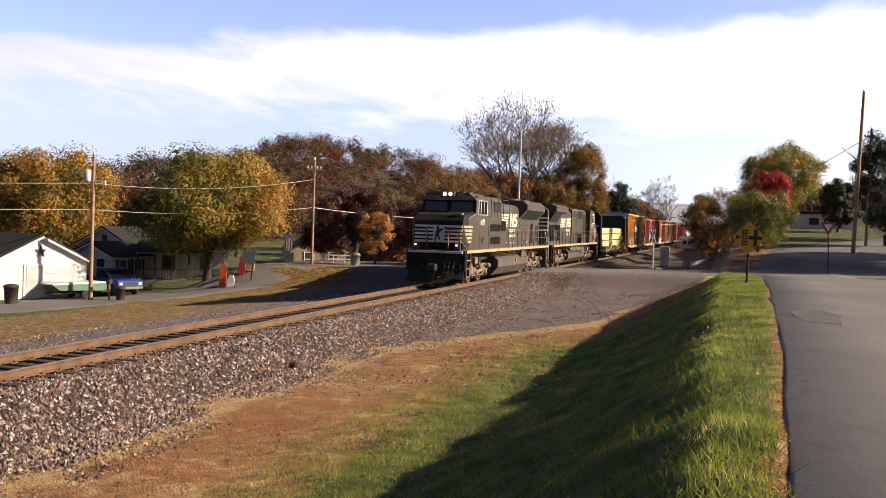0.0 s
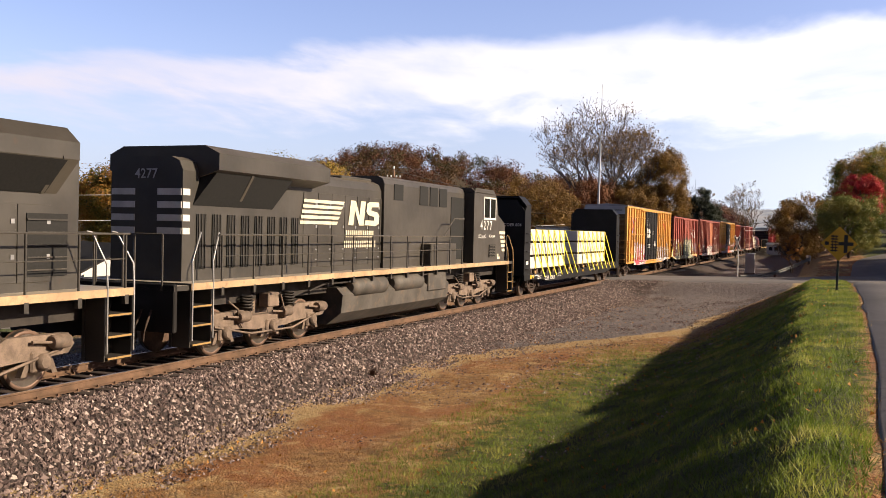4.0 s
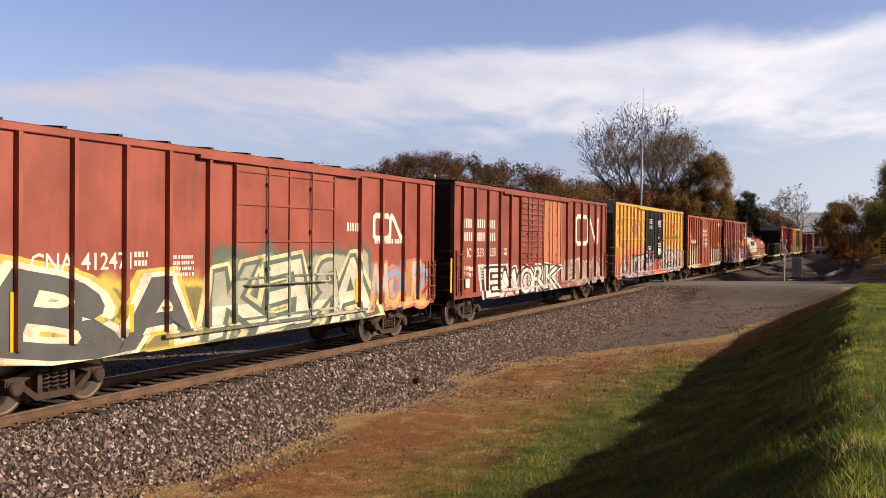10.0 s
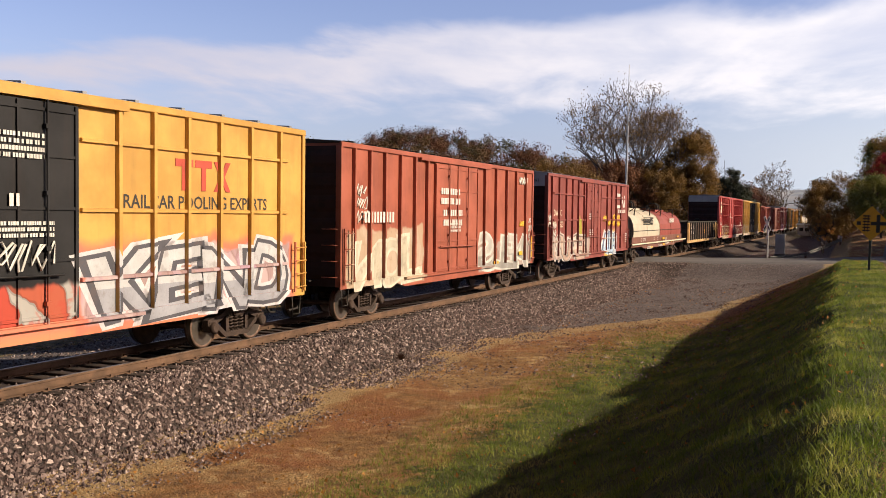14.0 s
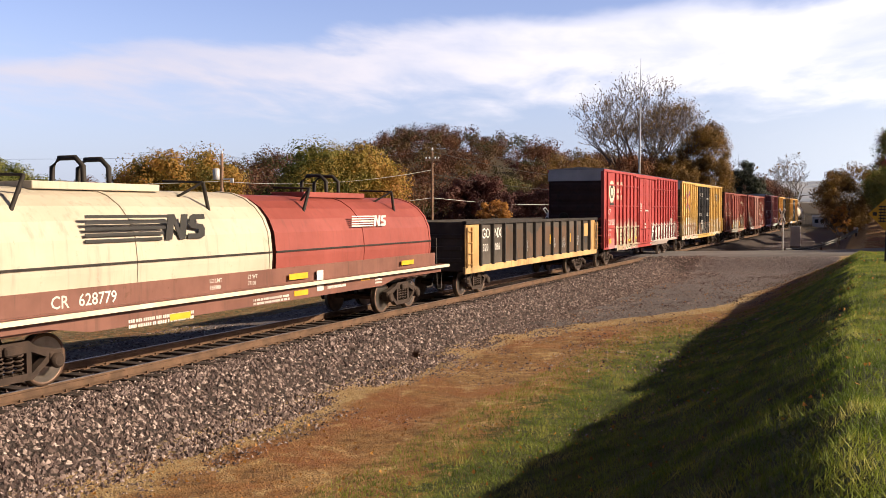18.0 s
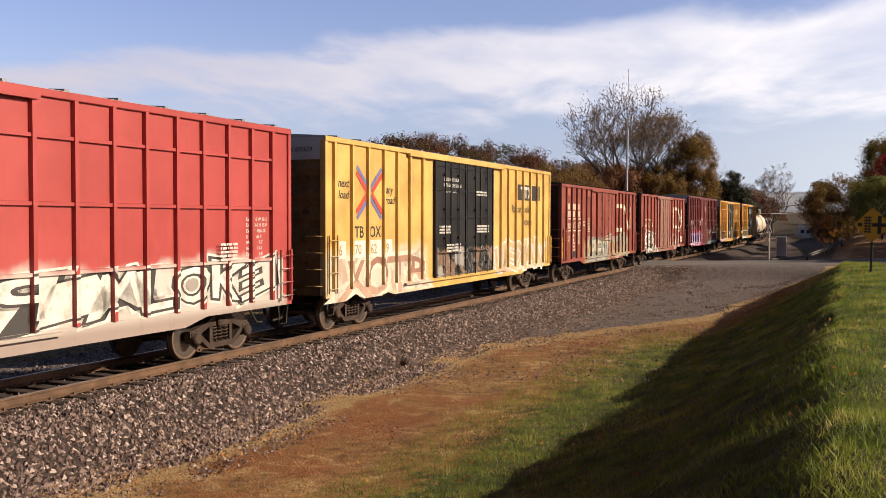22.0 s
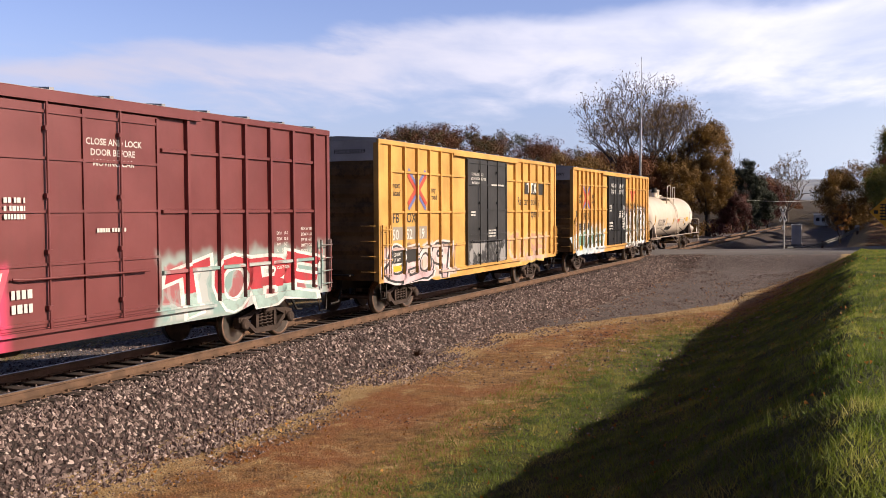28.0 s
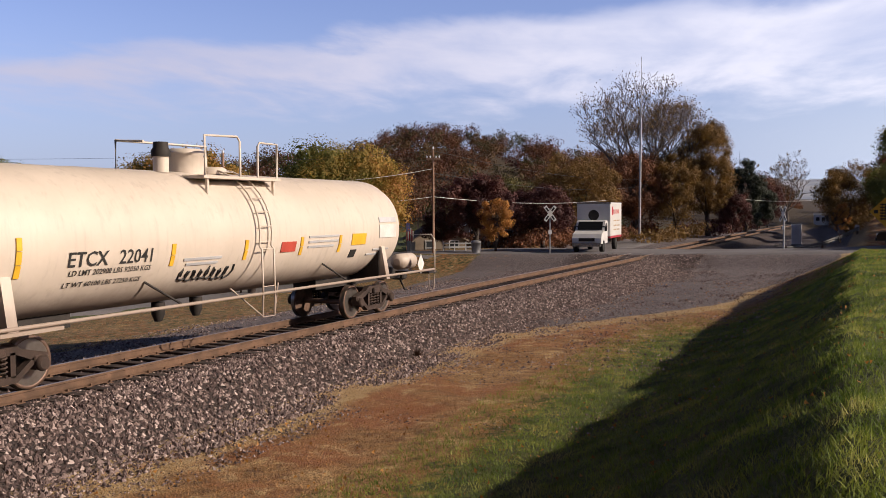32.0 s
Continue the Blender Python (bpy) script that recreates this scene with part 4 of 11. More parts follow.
letters_on(yb3, plain("stencil_tan", (0.42, 0.30, 0.14), 0.6), (("6", 0.38, 0.72, 2.02), ("70", 0.38, 1.58, 2.02), ("62", 0.38, 2.48, 2.02), ("9", 0.38, 3.42, 2.02)), 1.466)
crossed_bars(yb3, 2.42, 3.68, 0.98)
end_name(yb3, "TBOX 670629", 5.05)
plates_on(yb3, (("number_patch", WHITE_PAINT, 0.55, 1.93, 0.55, 0.46), ("number_patch", WHITE_PAINT, 1.5, 1.93, 0.68, 0.46), ("number_patch", WHITE_PAINT, 2.42, 1.93, 0.7, 0.46), ("number_patch", WHITE_PAINT, 3.32, 1.93, 0.5, 0.46)), 1.456)
plates_on(yb3, (("emblem_plate", BLACK_PAINT, 15.0, 3.75, 2.9, 0.62),), 1.462)
block_emblem(yb3, WHITE_PAINT, 15.35, 3.83, 0.46, 1.4705)
letters_on(yb3, WHITE_PAINT, (("CLOSE AND LOCK", 0.15, 7.45, 4.22), ("BOTH DOORS BEFORE", 0.15, 7.4, 4.03), ("MOVING CAR", 0.15, 7.55, 3.84)), 1.525, "door_lettering")
marks_on(yb3, WHITE_PAINT, ((10.2, 3.9, 1.1, 2, 0.06), (7.0, 2.7, 0.9, 3, 0.06), (10.3, 2.7, 1.2, 3, 0.06), (7.6, 2.1, 1.2, 3, 0.06)), 6, 1.56)

P_FB1 = car_paint("warm_yellow_car_paint", (0.64, 0.36, 0.085), (
    (0.35, 5.6, 0.86, 2.0, ((0.62, 0.58, 0.58), (0.08, 0.07, 0.09), (0.55, 0.42, 0.48)), (0.6, 0.56, 0.5), None, 0.8, 15.0, 0.1),
    (10.3, 15.2, 0.9, 2.05, ((0.58, 0.33, 0.15), (0.62, 0.45, 0.32)), (0.62, 0.58, 0.52), None, 0.9, 16.0, 0.1)), 0.1, patches=((0.85, 3.35, 2.1, 2.48, (0.28, 0.28, 0.28)),))
P_FB1D = car_paint("black_door_tagged_low", (0.024, 0.024, 0.026), ((6.4, 10.0, 0.95, 1.9, ((0.03, 0.03, 0.03), (0.03, 0.03, 0.035), (0.45, 0.44, 0.44)), (0.035, 0.035, 0.035), None, 0.35, 17.0, 0.2),), 0.1)
fb1 = boxcar("boxcar", "yellow box car with one black door, pale graffiti", 364.68, 16.25, 4.90, P_FB1, ((6.35, 10.1),),
             [0.9, 1.77, 2.61, 3.46, 4.28, 5.14, 11.1, 11.95, 12.8, 13.72, 14.58, 15.42], (1.85, 2.9, 4.05), P_FB1D, None, True, seed=4, f0=0.20)
letters_on(fb1, BLACK_PAINT, (("FB", 0.4, 1.08, 2.6), ("OX", 0.4, 1.97, 2.6), ("Railcar Pooling", 0.44, 11.5, 3.14), ("Experts", 0.44, 12.75, 2.66)))
letters_on(fb1, WHITE_PAINT, (("50", 0.42, 1.05, 2.12), ("52", 0.42, 1.92, 2.12), ("19", 0.42, 2.75, 2.12)), 1.464, "car_number")
letters_on(fb1, BLACK_PAINT, (("next", 0.25, 1.08, 3.58), ("load", 0.25, 1.12, 3.36), ("any", 0.25, 3.64, 3.5), ("road", 0.25, 3.6, 3.28)), shear=0.25, name="slogan")
crossed_bars(fb1, 2.68, 3.56, 0.81)
end_name(fb1, "FBOX 505219", 4.90, 0.17, 0.20)
plates_on(fb1, (("emblem_plate", BLACK_PAINT, 12.3, 3.56, 2.4, 0.52), ("weight_plate", BLACK_PAINT, 0.95, 1.45, 0.75, 0.36), ("weight_plate", BLACK_PAINT, 1.9, 1.45, 0.7, 0.36), ("notice_plate", YELLOW_REFLECT, 1.0, 1.22, 0.6, 0.16)), 1.464)
block_emblem(fb1, WHITE_PAINT, 12.55, 3.62, 0.40, 1.4735)
letters_on(fb1, WHITE_PAINT, (("LD LMT", 0.14, 1.02, 1.66), ("LT WT", 0.14, 1.02, 1.5), ("CLOSE AND LOCK", 0.13, 6.75, 4.12), ("BOTH DOORS BEFORE", 0.13, 6.72, 3.97), ("MOVING CAR", 0.13, 6.8, 3.82)), 1.525, "door_lettering")
marks_on(fb1, WHITE_PAINT, ((8.5, 3.8, 1.2, 1, 0.06), (6.6, 2.85, 0.4, 2, 0.06), (8.2, 2.2, 0.7, 3, 0.06)), 7, 1.56)

P_FB2 = car_paint("worn_yellow_car_paint", (0.62, 0.34, 0.075), (
    (0.9, 5.4, 0.84, 2.15, ((0.48, 0.60, 0.62), (0.60, 0.64, 0.66), (0.18, 0.32, 0.28)), (0.62, 0.62, 0.62), (0.66, 0.50, 0.42), 0.7, 18.0, 0.2),
    (10.1, 15.3, 0.86, 2.95, ((0.11, 0.10, 0.10), (0.20, 0.22, 0.16), (0.10, 0.10, 0.11)), (0.58, 0.58, 0.56), (0.14, 0.09, 0.09), 0.75, 19.0, 0.1)), 0.12, patches=((1.15, 1.5, 1.98, 2.3, (0.03, 0.03, 0.03)), (1.62, 2.15, 1.98, 2.3, (0.03, 0.03, 0.03)), (2.32, 2.85, 1.98, 2.3, (0.03, 0.03, 0.03)), (3.05, 3.4, 1.98, 2.3, (0.03, 0.03, 0.03))))
fb2 = boxcar("boxcar", "worn yellow box car, black door, white and green graffiti", 383.35, 16.05, 4.88, P_FB2, ((6.25, 9.95),),
             [0.86, 1.56, 2.28, 2.98, 3.68, 4.44, 5.14, 10.88, 11.8, 12.66, 13.55, 14.45, 15.28], (1.75, 2.95, 4.1), DOOR_BLACK, None, True, seed=5, f0=0.08)
letters_on(fb2, BLACK_PAINT, (("FB", 0.44, 1.85, 2.48), ("OX", 0.44, 2.5, 2.48), ("Railcar Pooling Experts", 0.3, 10.5, 3.1)))
plates_on(fb2, tuple(("number_patch", BLACK_PAINT, a, 1.98, w, 0.32) for a, w in ((1.15, 0.35), (1.62, 0.53), (2.32, 0.53), (3.05, 0.35))), 1.4625)
letters_on(fb2, WHITE_PAINT, (("5", 0.3, 1.2, 2.04), ("05", 0.3, 1.68, 2.04), ("97", 0.3, 2.38, 2.04), ("7", 0.3, 3.1, 2.04)), 1.470, "car_number")
letters_on(fb2, BLACK_PAINT, (("next", 0.3, 1.0, 3.5), ("load", 0.3, 1.02, 3.25), ("any", 0.3, 3.2, 3.5), ("road", 0.3, 3.15, 3.25)), shear=0.2, name="slogan")
crossed_bars(fb2, 2.42, 3.5, 0.78)
end_name(fb2, "FBOX 505977", 4.88, 0.17, 0.08)
scribble(fb2, GREY_TOP, 6.6, 3.75, 1.1, 0.6, 84, 1.56, 0.011, 2)
scribble(fb2, GREY_TOP, 8.3, 3.75, 1.0, 0.6, 184, 1.56, 0.011, 2)
scribble(fb2, GREY_TOP, 9.3, 2.0, 0.4, 1.2, 85, 1.56, 0.011, 4)
scribble(fb2, BLACK_PAINT, 0.15, 2.2, 0.5, 0.8, 86, 1.466, 0.016, 1)
plates_on(fb2, (("notice_plate", YELLOW_REFLECT, 1.1, 1.05, 0.5, 0.22),), 1.51)
block_emblem(fb2, RED_PAINT, 11.45, 3.42, 0.56)
marks_on(fb2, WHITE_PAINT, ((6.4, 3.1, 0.5, 3, 0.08), (8.4, 2.8, 0.9, 4, 0.06), (6.4, 2.2, 0.7, 3, 0.1), (9.2, 2.4, 0.5, 5, 0.09)), 8, 1.56)

# --- oxide-red and maroon cars ---
OX = (0.215, 0.050, 0.034)
P_CN1 = car_paint("oxide_red_paint", (0.30, 0.062, 0.040), (
    (0.9, 5.6, 0.8, 2.05, ((0.06, 0.065, 0.07), (0.075, 0.08, 0.085), (0.05, 0.05, 0.055)), (0.62, 0.60, 0.50), (0.66, 0.56, 0.10), 1.2, 21.0, 0.1),
    (5.7, 12.4, 0.8, 2.55, ((0.50, 0.50, 0.40), (0.12, 0.16, 0.13), (0.58, 0.58, 0.50)), (0.60, 0.58, 0.42), (0.09, 0.13, 0.11), 0.9, 22.0, 0.2),
    (12.5, 15.8, 0.9, 2.2, ((0.20, 0.28, 0.44), (0.50, 0.30, 0.10), (0.5, 0.5, 0.5)), (0.5, 0.12, 0.08), None, 0.8, 23.0, 0.1)), 0.35)
cn1 = boxcar("boxcar", "oxide-red box car with grey and cream graffiti", 134.5, 16.5, 4.68, P_CN1, ((6.45, 10.5),),
             [0.97, 2.1, 3.3, 4.43, 5.62, 11.85, 13.05, 14.4, 15.4], (), None, STEEL_DARK, False, kind_posts=0.09, seed=6, base_red=True)
noodle_emblem(cn1, 12.65, 2.92, 1.85, 0.62, WHITE_PAINT, t=0.15)
letters_on(cn1, WHITE_PAINT, (("CNA", 0.42, 1.22, 2.35), ("412471", 0.42, 2.3, 2.35)))
marks_on(cn1, WHITE_PAINT, ((12.7, 2.78, 1.7, 1, 0.13), (4.6, 2.5, 0.6, 4, 0.07), (3.55, 2.55, 0.35, 2, 0.1), (7.2, 3.0, 1.6, 1, 0.28), (11.2, 3.1, 0.7, 1, 0.22)), 9)
plates_on(cn1, (("reflector", YELLOW_REFLECT, 0.85, 1.1, 0.14, 0.95), ("reflector", YELLOW_REFLECT, 3.4, 1.2, 0.14, 0.5), ("reflector", YELLOW_REFLECT, 11.65, 1.25, 0.14, 0.6)), 1.47)

RIBBED = (6.65, 9.35)
P_CN2 = car_paint("red_brown_paint", (0.25, 0.055, 0.036), (
    (2.7, 11.5, 0.8, 1.75, ((0.70, 0.68, 0.68), (0.72, 0.70, 0.70)), (0.02, 0.02, 0.025), (0.55, 0.05, 0.06), 1.0, 25.0, 0.0),
    (11.9, 19.3, 0.85, 2.0, ((0.20, 0.09, 0.07), (0.26, 0.13, 0.10), (0.30, 0.17, 0.12)), (0.36, 0.30, 0.28), None, 0.9, 26.0, 0.2)), 0.2,
    patches=((9.45, 11.85, 1.9, 4.5, (0.60, 0.23, 0.11)),))
cn2 = boxcar("boxcar", "red-brown box car, orange door, bold white graffiti", 152.1, 19.75, 4.78, P_CN2, ((6.65, 9.35), (9.45, 11.85)),
             [1.02, 2.15, 3.33, 4.5, 5.6, 12.85, 13.97, 15.2, 16.4, 17.65, 18.8], (), None, STEEL_DARK, False, kind_posts=0.09, seed=7, base_red=True, f0=0.36)
for k in range(15):
    part("door_rib", Build().box(1.50, 1.565, RIBBED[0] + 0.12, RIBBED[1] - 0.12, 1.3 + k * 0.215, 1.39 + k * 0.215, 0.02), P_CN2, cn2)
noodle_emblem(cn2, 14.4, 2.75, 3.8, 1.25, WHITE_PAINT)
marks_on(cn2, WHITE_PAINT, ((1.22, 3.3, 0.75, 1, 0.3), (2.4, 3.3, 0.75, 1, 0.3), (3.6, 3.3, 0.6, 1, 0.3), (1.25, 2.85, 0.75, 1, 0.3), (2.4, 2.85, 0.75, 1, 0.3), (3.6, 2.85, 0.6, 1, 0.3)), 10, name="railway_name_bar")
letters_on(cn2, WHITE_PAINT, (("IC", 0.42, 1.5, 2.32), ("533", 0.42, 2.4, 2.32), ("233", 0.42, 3.55, 2.32), ("LD LMT", 0.17, 1.2, 1.9), ("LT WT", 0.17, 1.2, 1.7)))
marks_on(cn2, WHITE_PAINT, ((1.7, 1.85, 0.3, 2, 0.13), (2.5, 2.0, 0.5, 6, 0.06), (5.0, 2.5, 0.3, 2, 0.1)), 11)
plates_on(cn2, (("reflector", YELLOW_REFLECT, 0.05, 1.2, 0.12, 1.1), ("reflector", YELLOW_REFLECT, 12.9, 1.25, 0.14, 0.6), ("pale_diamond", WHITE_PAINT, 1.3, 1.3, 0.35, 0.3)), 1.51)

P_RED3 = car_paint("sunburnt_red_paint", (0.37, 0.092, 0.050), (
    (9.9, 15.9, 0.85, 1.95, ((0.42, 0.41, 0.38), (0.28, 0.26, 0.24), (0.55, 0.54, 0.50)), (0.58, 0.56, 0.52), None, 0.75, 28.0, 0.4),
    (0.3, 5.2, 0.85, 2.6, ((0.62, 0.56, 0.44), (0.56, 0.48, 0.34)), (0.50, 0.42, 0.30), None, 0.8, 29.0, 0.1)), 0.3)
red3 = boxcar("boxcar", "sunburnt red box car with grey graffiti", 194.8, 16.2, 4.80, P_RED3, ((6.0, 9.7),),
              [0.7, 1.6, 2.5, 3.5, 4.5, 5.4, 10.46, 11.64, 12.83, 13.94, 15.14], (), None, STEEL_DARK, False, kind_posts=0.09, seed=8, base_red=True)
marks_on(red3, WHITE_PAINT, ((6.4, 3.6, 1.6, 2, 0.2), (6.6, 2.9, 1.6, 2, 0.2), (7.2, 2.6, 0.9, 3, 0.07), (1.2, 2.7, 1.9, 1, 0.3), ), 12, 1.55)
scribble(red3, WHITE_PAINT, 14.3, 4.2, 1.0, 0.32, 80, 1.48, 0.024, 1)
scribble(red3, YELLOW_REFLECT, 14.45, 2.5, 0.5, 0.25, 81, 1.464, 0.018, 1)
scribble(red3, WHITE_PAINT, 15.6, 1.7, 0.32, 1.2, 82, 1.464, 0.014, 4)
scribble(red3, WHITE_PAINT, 0.8, 2.7, 0.6, 1.1, 83, 1.464, 0.016, 3)
plates_on(red3, (("reflector", YELLOW_REFLECT, 15.9, 1.2, 0.12, 0.9), ("reflector", YELLOW_REFLECT, 11.5, 1.12, 0.5, 0.1), ("notice_plate", YELLOW_REFLECT, 14.4, 1.35, 0.4, 0.16)), 1.51)

P_RED4 = car_paint("rose_red_paint", (0.27, 0.058, 0.046), (
    (0.4, 7.2, 0.85, 1.95, ((0.46, 0.36, 0.30), (0.34, 0.20, 0.16), (0.55, 0.50, 0.46)), (0.55, 0.50, 0.46), None, 0.8, 31.0, 0.2),
    (5.2, 5.9, 1.75, 2.8, ((0.52, 0.58, 0.06), (0.48, 0.55, 0.05)), (0.42, 0.50, 0.05), None, 1.5, 32.0, 0.0),
    (10.5, 12.9, 0.86, 1.95, ((0.44, 0.58, 0.74), (0.34, 0.48, 0.68), (0.56, 0.66, 0.74)), (0.16, 0.24, 0.40), (0.70, 0.46, 0.10), 0.75, 33.0, 0.1)), 0.15)
red4 = boxcar("boxcar", "rose-red box car with a green blob and pale graffiti", 212.95, 16.12, 4.82, P_RED4, ((6.45, 9.4),),
              [0.6, 1.76, 2.91, 3.98, 5.03, 6.1, 10.87, 11.9, 13.0, 14.17], (1.75, 2.75, 3.95), None, None, True, seed=9, base_red=True)
letters_on(red4, CREAM_PAINT, (("DW", 0.38, 1.02, 2.95), ("C", 0.38, 2.05, 2.95), ("409", 0.38, 0.82, 2.42), ("623", 0.38, 2.0, 2.42)))
noodle_emblem(red4, 13.25, 3.50, 1.95, 0.66, WHITE_PAINT, t=0.17)
marks_on(red4, WHITE_PAINT, ((13.25, 3.14, 0.8, 1, 0.19), (14.35, 3.14, 0.8, 1, 0.19), (6.9, 3.0, 0.5, 3, 0.07), (7.0, 2.2, 0.6, 3, 0.07), (15.1, 1.9, 0.4, 5, 0.07)), 13, 1.55)
end_name(red4, "DWC 409623", 4.82)
scribble(red4, WHITE_PAINT, 0.08, 2.42, 0.5, 0.6, 74, 1.466, 0.016, 2)
scribble(red4, WHITE_PAINT, 0.85, 2.0, 0.5, 0.7, 75, 1.464, 0.016, 2)
for k, (y, z, w, h, n) in enumerate(((9.95, 2.68, 0.85, 0.36, 1), (11.1, 2.45, 0.7, 0.36, 1), (12.2, 2.42, 0.62, 0.7, 2), (13.2, 2.40, 0.75, 0.66, 2))):
    scribble(red4, YELLOW_REFLECT, y, z, w, h, 76 + k, 1.464, 0.02, n)

P_CP = car_paint("bright_red_paint", (0.43, 0.055, 0.052), (
    (2.6, 7.6, 0.86, 2.2, ((0.52, 0.40, 0.28), (0.56, 0.44, 0.32), (0.40, 0.32, 0.22)), (0.10, 0.11, 0.09), (0.42, 0.26, 0.24), 0.9, 35.0, 0.2),
    (0.9, 2.7, 0.86, 1.5, ((0.66, 0.60, 0.60), (0.6, 0.3, 0.3)), (0.6, 0.5, 0.5), None, 0.8, 36.0, 0.1),
    (11.4, 19.6, 1.22, 1.95, ((0.66, 0.66, 0.62), (0.62, 0.60, 0.55), (0.30, 0.27, 0.25)), (0.05, 0.045, 0.045), (0.60, 0.56, 0.52), 0.8, 37.0, 0.2)), 0.05, 0.4, 0.12, ((11.5, 19.9, 0.8, 1.22, (0.36, 0.34, 0.31)),))
cp = boxcar("boxcar", "bright red high box car, tan and white graffiti", 268.5, 20.1, 5.07, P_CP, ((7.95, 11.35),),
            [0.72, 2.41, 3.26, 4.05, 4.93, 5.8, 6.64, 7.6, 12.46, 13.36, 14.26, 15.11, 15.98, 16.8, 17.65, 18.5, 19.3], (2.05, 3.2, 4.3), None, None, True, seed=10, base_red=True)
letters_on(cp, WHITE_PAINT, (("CP", 0.42, 1.0, 2.75), ("220", 0.42, 1.0, 2.2), ("260", 0.42, 1.75, 2.2)), shear=0.2)
letters_on(cp, WHITE_PAINT, (("Ld Lmt", 0.2, 1.05, 1.9), ("Lt Wt", 0.2, 1.05, 1.66)), name="weights")
marks_on(cp, CREAM_PAINT, ((2.55, 4.25, 1.45, 1, 0.24), (2.55, 3.9, 1.1, 1, 0.24), (2.55, 3.55, 1.25, 1, 0.24)), 15, name="railway_name_bar")
b = Build().lathe([(0.0, 0.58), (0.004, 0.58)], 0, (1.463, 1.7, 3.95), 36)
part("round_crest", b, CREAM_PAINT, cp, "cream round crest with a dark shield")
b = Build().lathe([(0.0, 0.36), (0.004, 0.36)], 0, (1.469, 1.7, 3.95), 30).box(1.469, 1.473, 1.3, 2.1, 3.22, 3.38)
part("crest_shield", b, BLACK_PAINT, cp)
b = Build().prism([(1.45, 4.12), (1.95, 4.12), (1.95, 3.9), (1.7, 3.66), (1.45, 3.9)], 0, 1.475, 1.478)
part("crest_centre", b, CREAM_PAINT, cp)
letters_on(cp, WHITE_PAINT, [(t, 0.11, 18.33, 2.92 - 0.128 * k) for k, t in enumerate(("ExH 17-0 W 10-2", "ExW 10-0 H 15-9", "EW 9-7  H16-10", "IL          62-9", "IW           9-7", "IH          13-1", "Flr Ht       3-8", "Empty CG 80.53", "Cu Ft      7770"))], 1.464, "dimension_lettering")
marks_on(cp, WHITE_PAINT, ((8.1, 3.3, 0.4, 4, 0.08), (9.4, 2.9, 0.9, 1, 0.1), (17.3, 2.4, 0.6, 5, 0.05), (9.3, 2.1, 0.4, 2, 0.12)), 16, 1.55)
plates_on(cp, (("reflector", YELLOW_REFLECT, 5.3, 1.25, 0.5, 0.12), ("reflector", YELLOW_REFLECT, 7.0, 1.35, 0.4, 0.1), ("notice_plate", YELLOW_REFLECT, 1.05, 1.25, 0.4, 0.24)), 1.51)

P_CN3 = car_paint("dark_oxide_paint", (0.25, 0.052, 0.034), (
    (4.2, 9.2, 0.82, 1.75, ((0.36, 0.37, 0.33), (0.50, 0.50, 0.46), (0.26, 0.28, 0.25)), (0.52, 0.52, 0.46), (0.42, 0.22, 0.08), 0.85, 41.0, 0.3),
    (9.6, 14.3, 0.85, 2.05, ((0.33, 0.33, 0.27), (0.40, 0.32, 0.20), (0.24, 0.25, 0.22)), (0.50, 0.45, 0.30), None, 0.9, 42.0, 0.2)), 0.2)
cn3 = boxcar("boxcar", "dark oxide-red box car with grey-green graffiti", 311.05, 16.03, 4.62, P_CN3, ((6.4, 9.66),),
             [0.83, 1.72, 2.62, 3.49, 4.42, 5.33, 10.69, 11.52, 12.4, 13.24, 14.06, 15.14], (), None, STEEL_DARK, False, seed=11, base_red=True)
noodle_emblem(cn3, 10.85, 2.4, 3.6, 1.35, CREAM_PAINT)
marks_on(cn3, CREAM_PAINT, ((0.98, 3.45, 0.6, 1, 0.28), (1.85, 3.45, 0.6, 1, 0.28), (2.75, 3.45, 0.5, 1, 0.28), (0.98, 3.1, 0.6, 1, 0.28), (1.85, 3.1, 0.6, 1, 0.28), (2.75, 3.1, 0.5, 1, 0.28)), 17, name="railway_name_bar")
letters_on(cn3, CREAM_PAINT, (("CNIS", 0.36, 0.96, 2.55), ("413", 0.42, 1.85, 2.55), ("407", 0.42, 2.75, 2.55), ("LD LMT", 0.17, 0.98, 2.1), ("LT WT", 0.17, 0.98, 1.92)))
plates_on(cn3, tuple(("stripe", CREAM_PAINT, a, zz, w, 0.05) for a, w in ((0.96, 0.66), (1.84, 0.66), (2.72, 0.66)) for zz in (2.98, 2.42)), 1.464)
plates_on(cn3, (("reflector", YELLOW_REFLECT, 0.12, 1.15, 0.1, 1.0), ("reflector", YELLOW_REFLECT, 3.55, 1.2, 0.12, 0.42), ("reflector", YELLOW_REFLECT, 5.0, 1.25, 0.12, 0.42), ("reflector", YELLOW_REFLECT, 6.2, 1.3, 0.12, 0.42), ("reflector", YELLOW_REFLECT, 10.2, 1.4, 0.14, 0.42), ("dark_plate", BLACK_PAINT, 2.0, 1.2, 0.45, 0.26), ("door_board", WHITE_PAINT, 6.7, 2.2, 0.3, 0.4), ("roof_plate", P_RED3, 0.95, 4.1, 0.5, 0.36), ("roof_plate", P_RED3, 4.5, 4.1, 0.6, 0.32)), 1.50)
marks_on(cn3, CREAM_PAINT, ((1.9, 2.15, 0.35, 2, 0.13), (2.7, 2.35, 0.5, 6, 0.07), (4.6, 3.0, 0.5, 9, 0.05), (3.9, 2.8, 0.25, 2, 0.1), (7.3, 3.1, 1.3, 5, 0.06), (2.0, 1.8, 0.4, 3, 0.1)), 18)

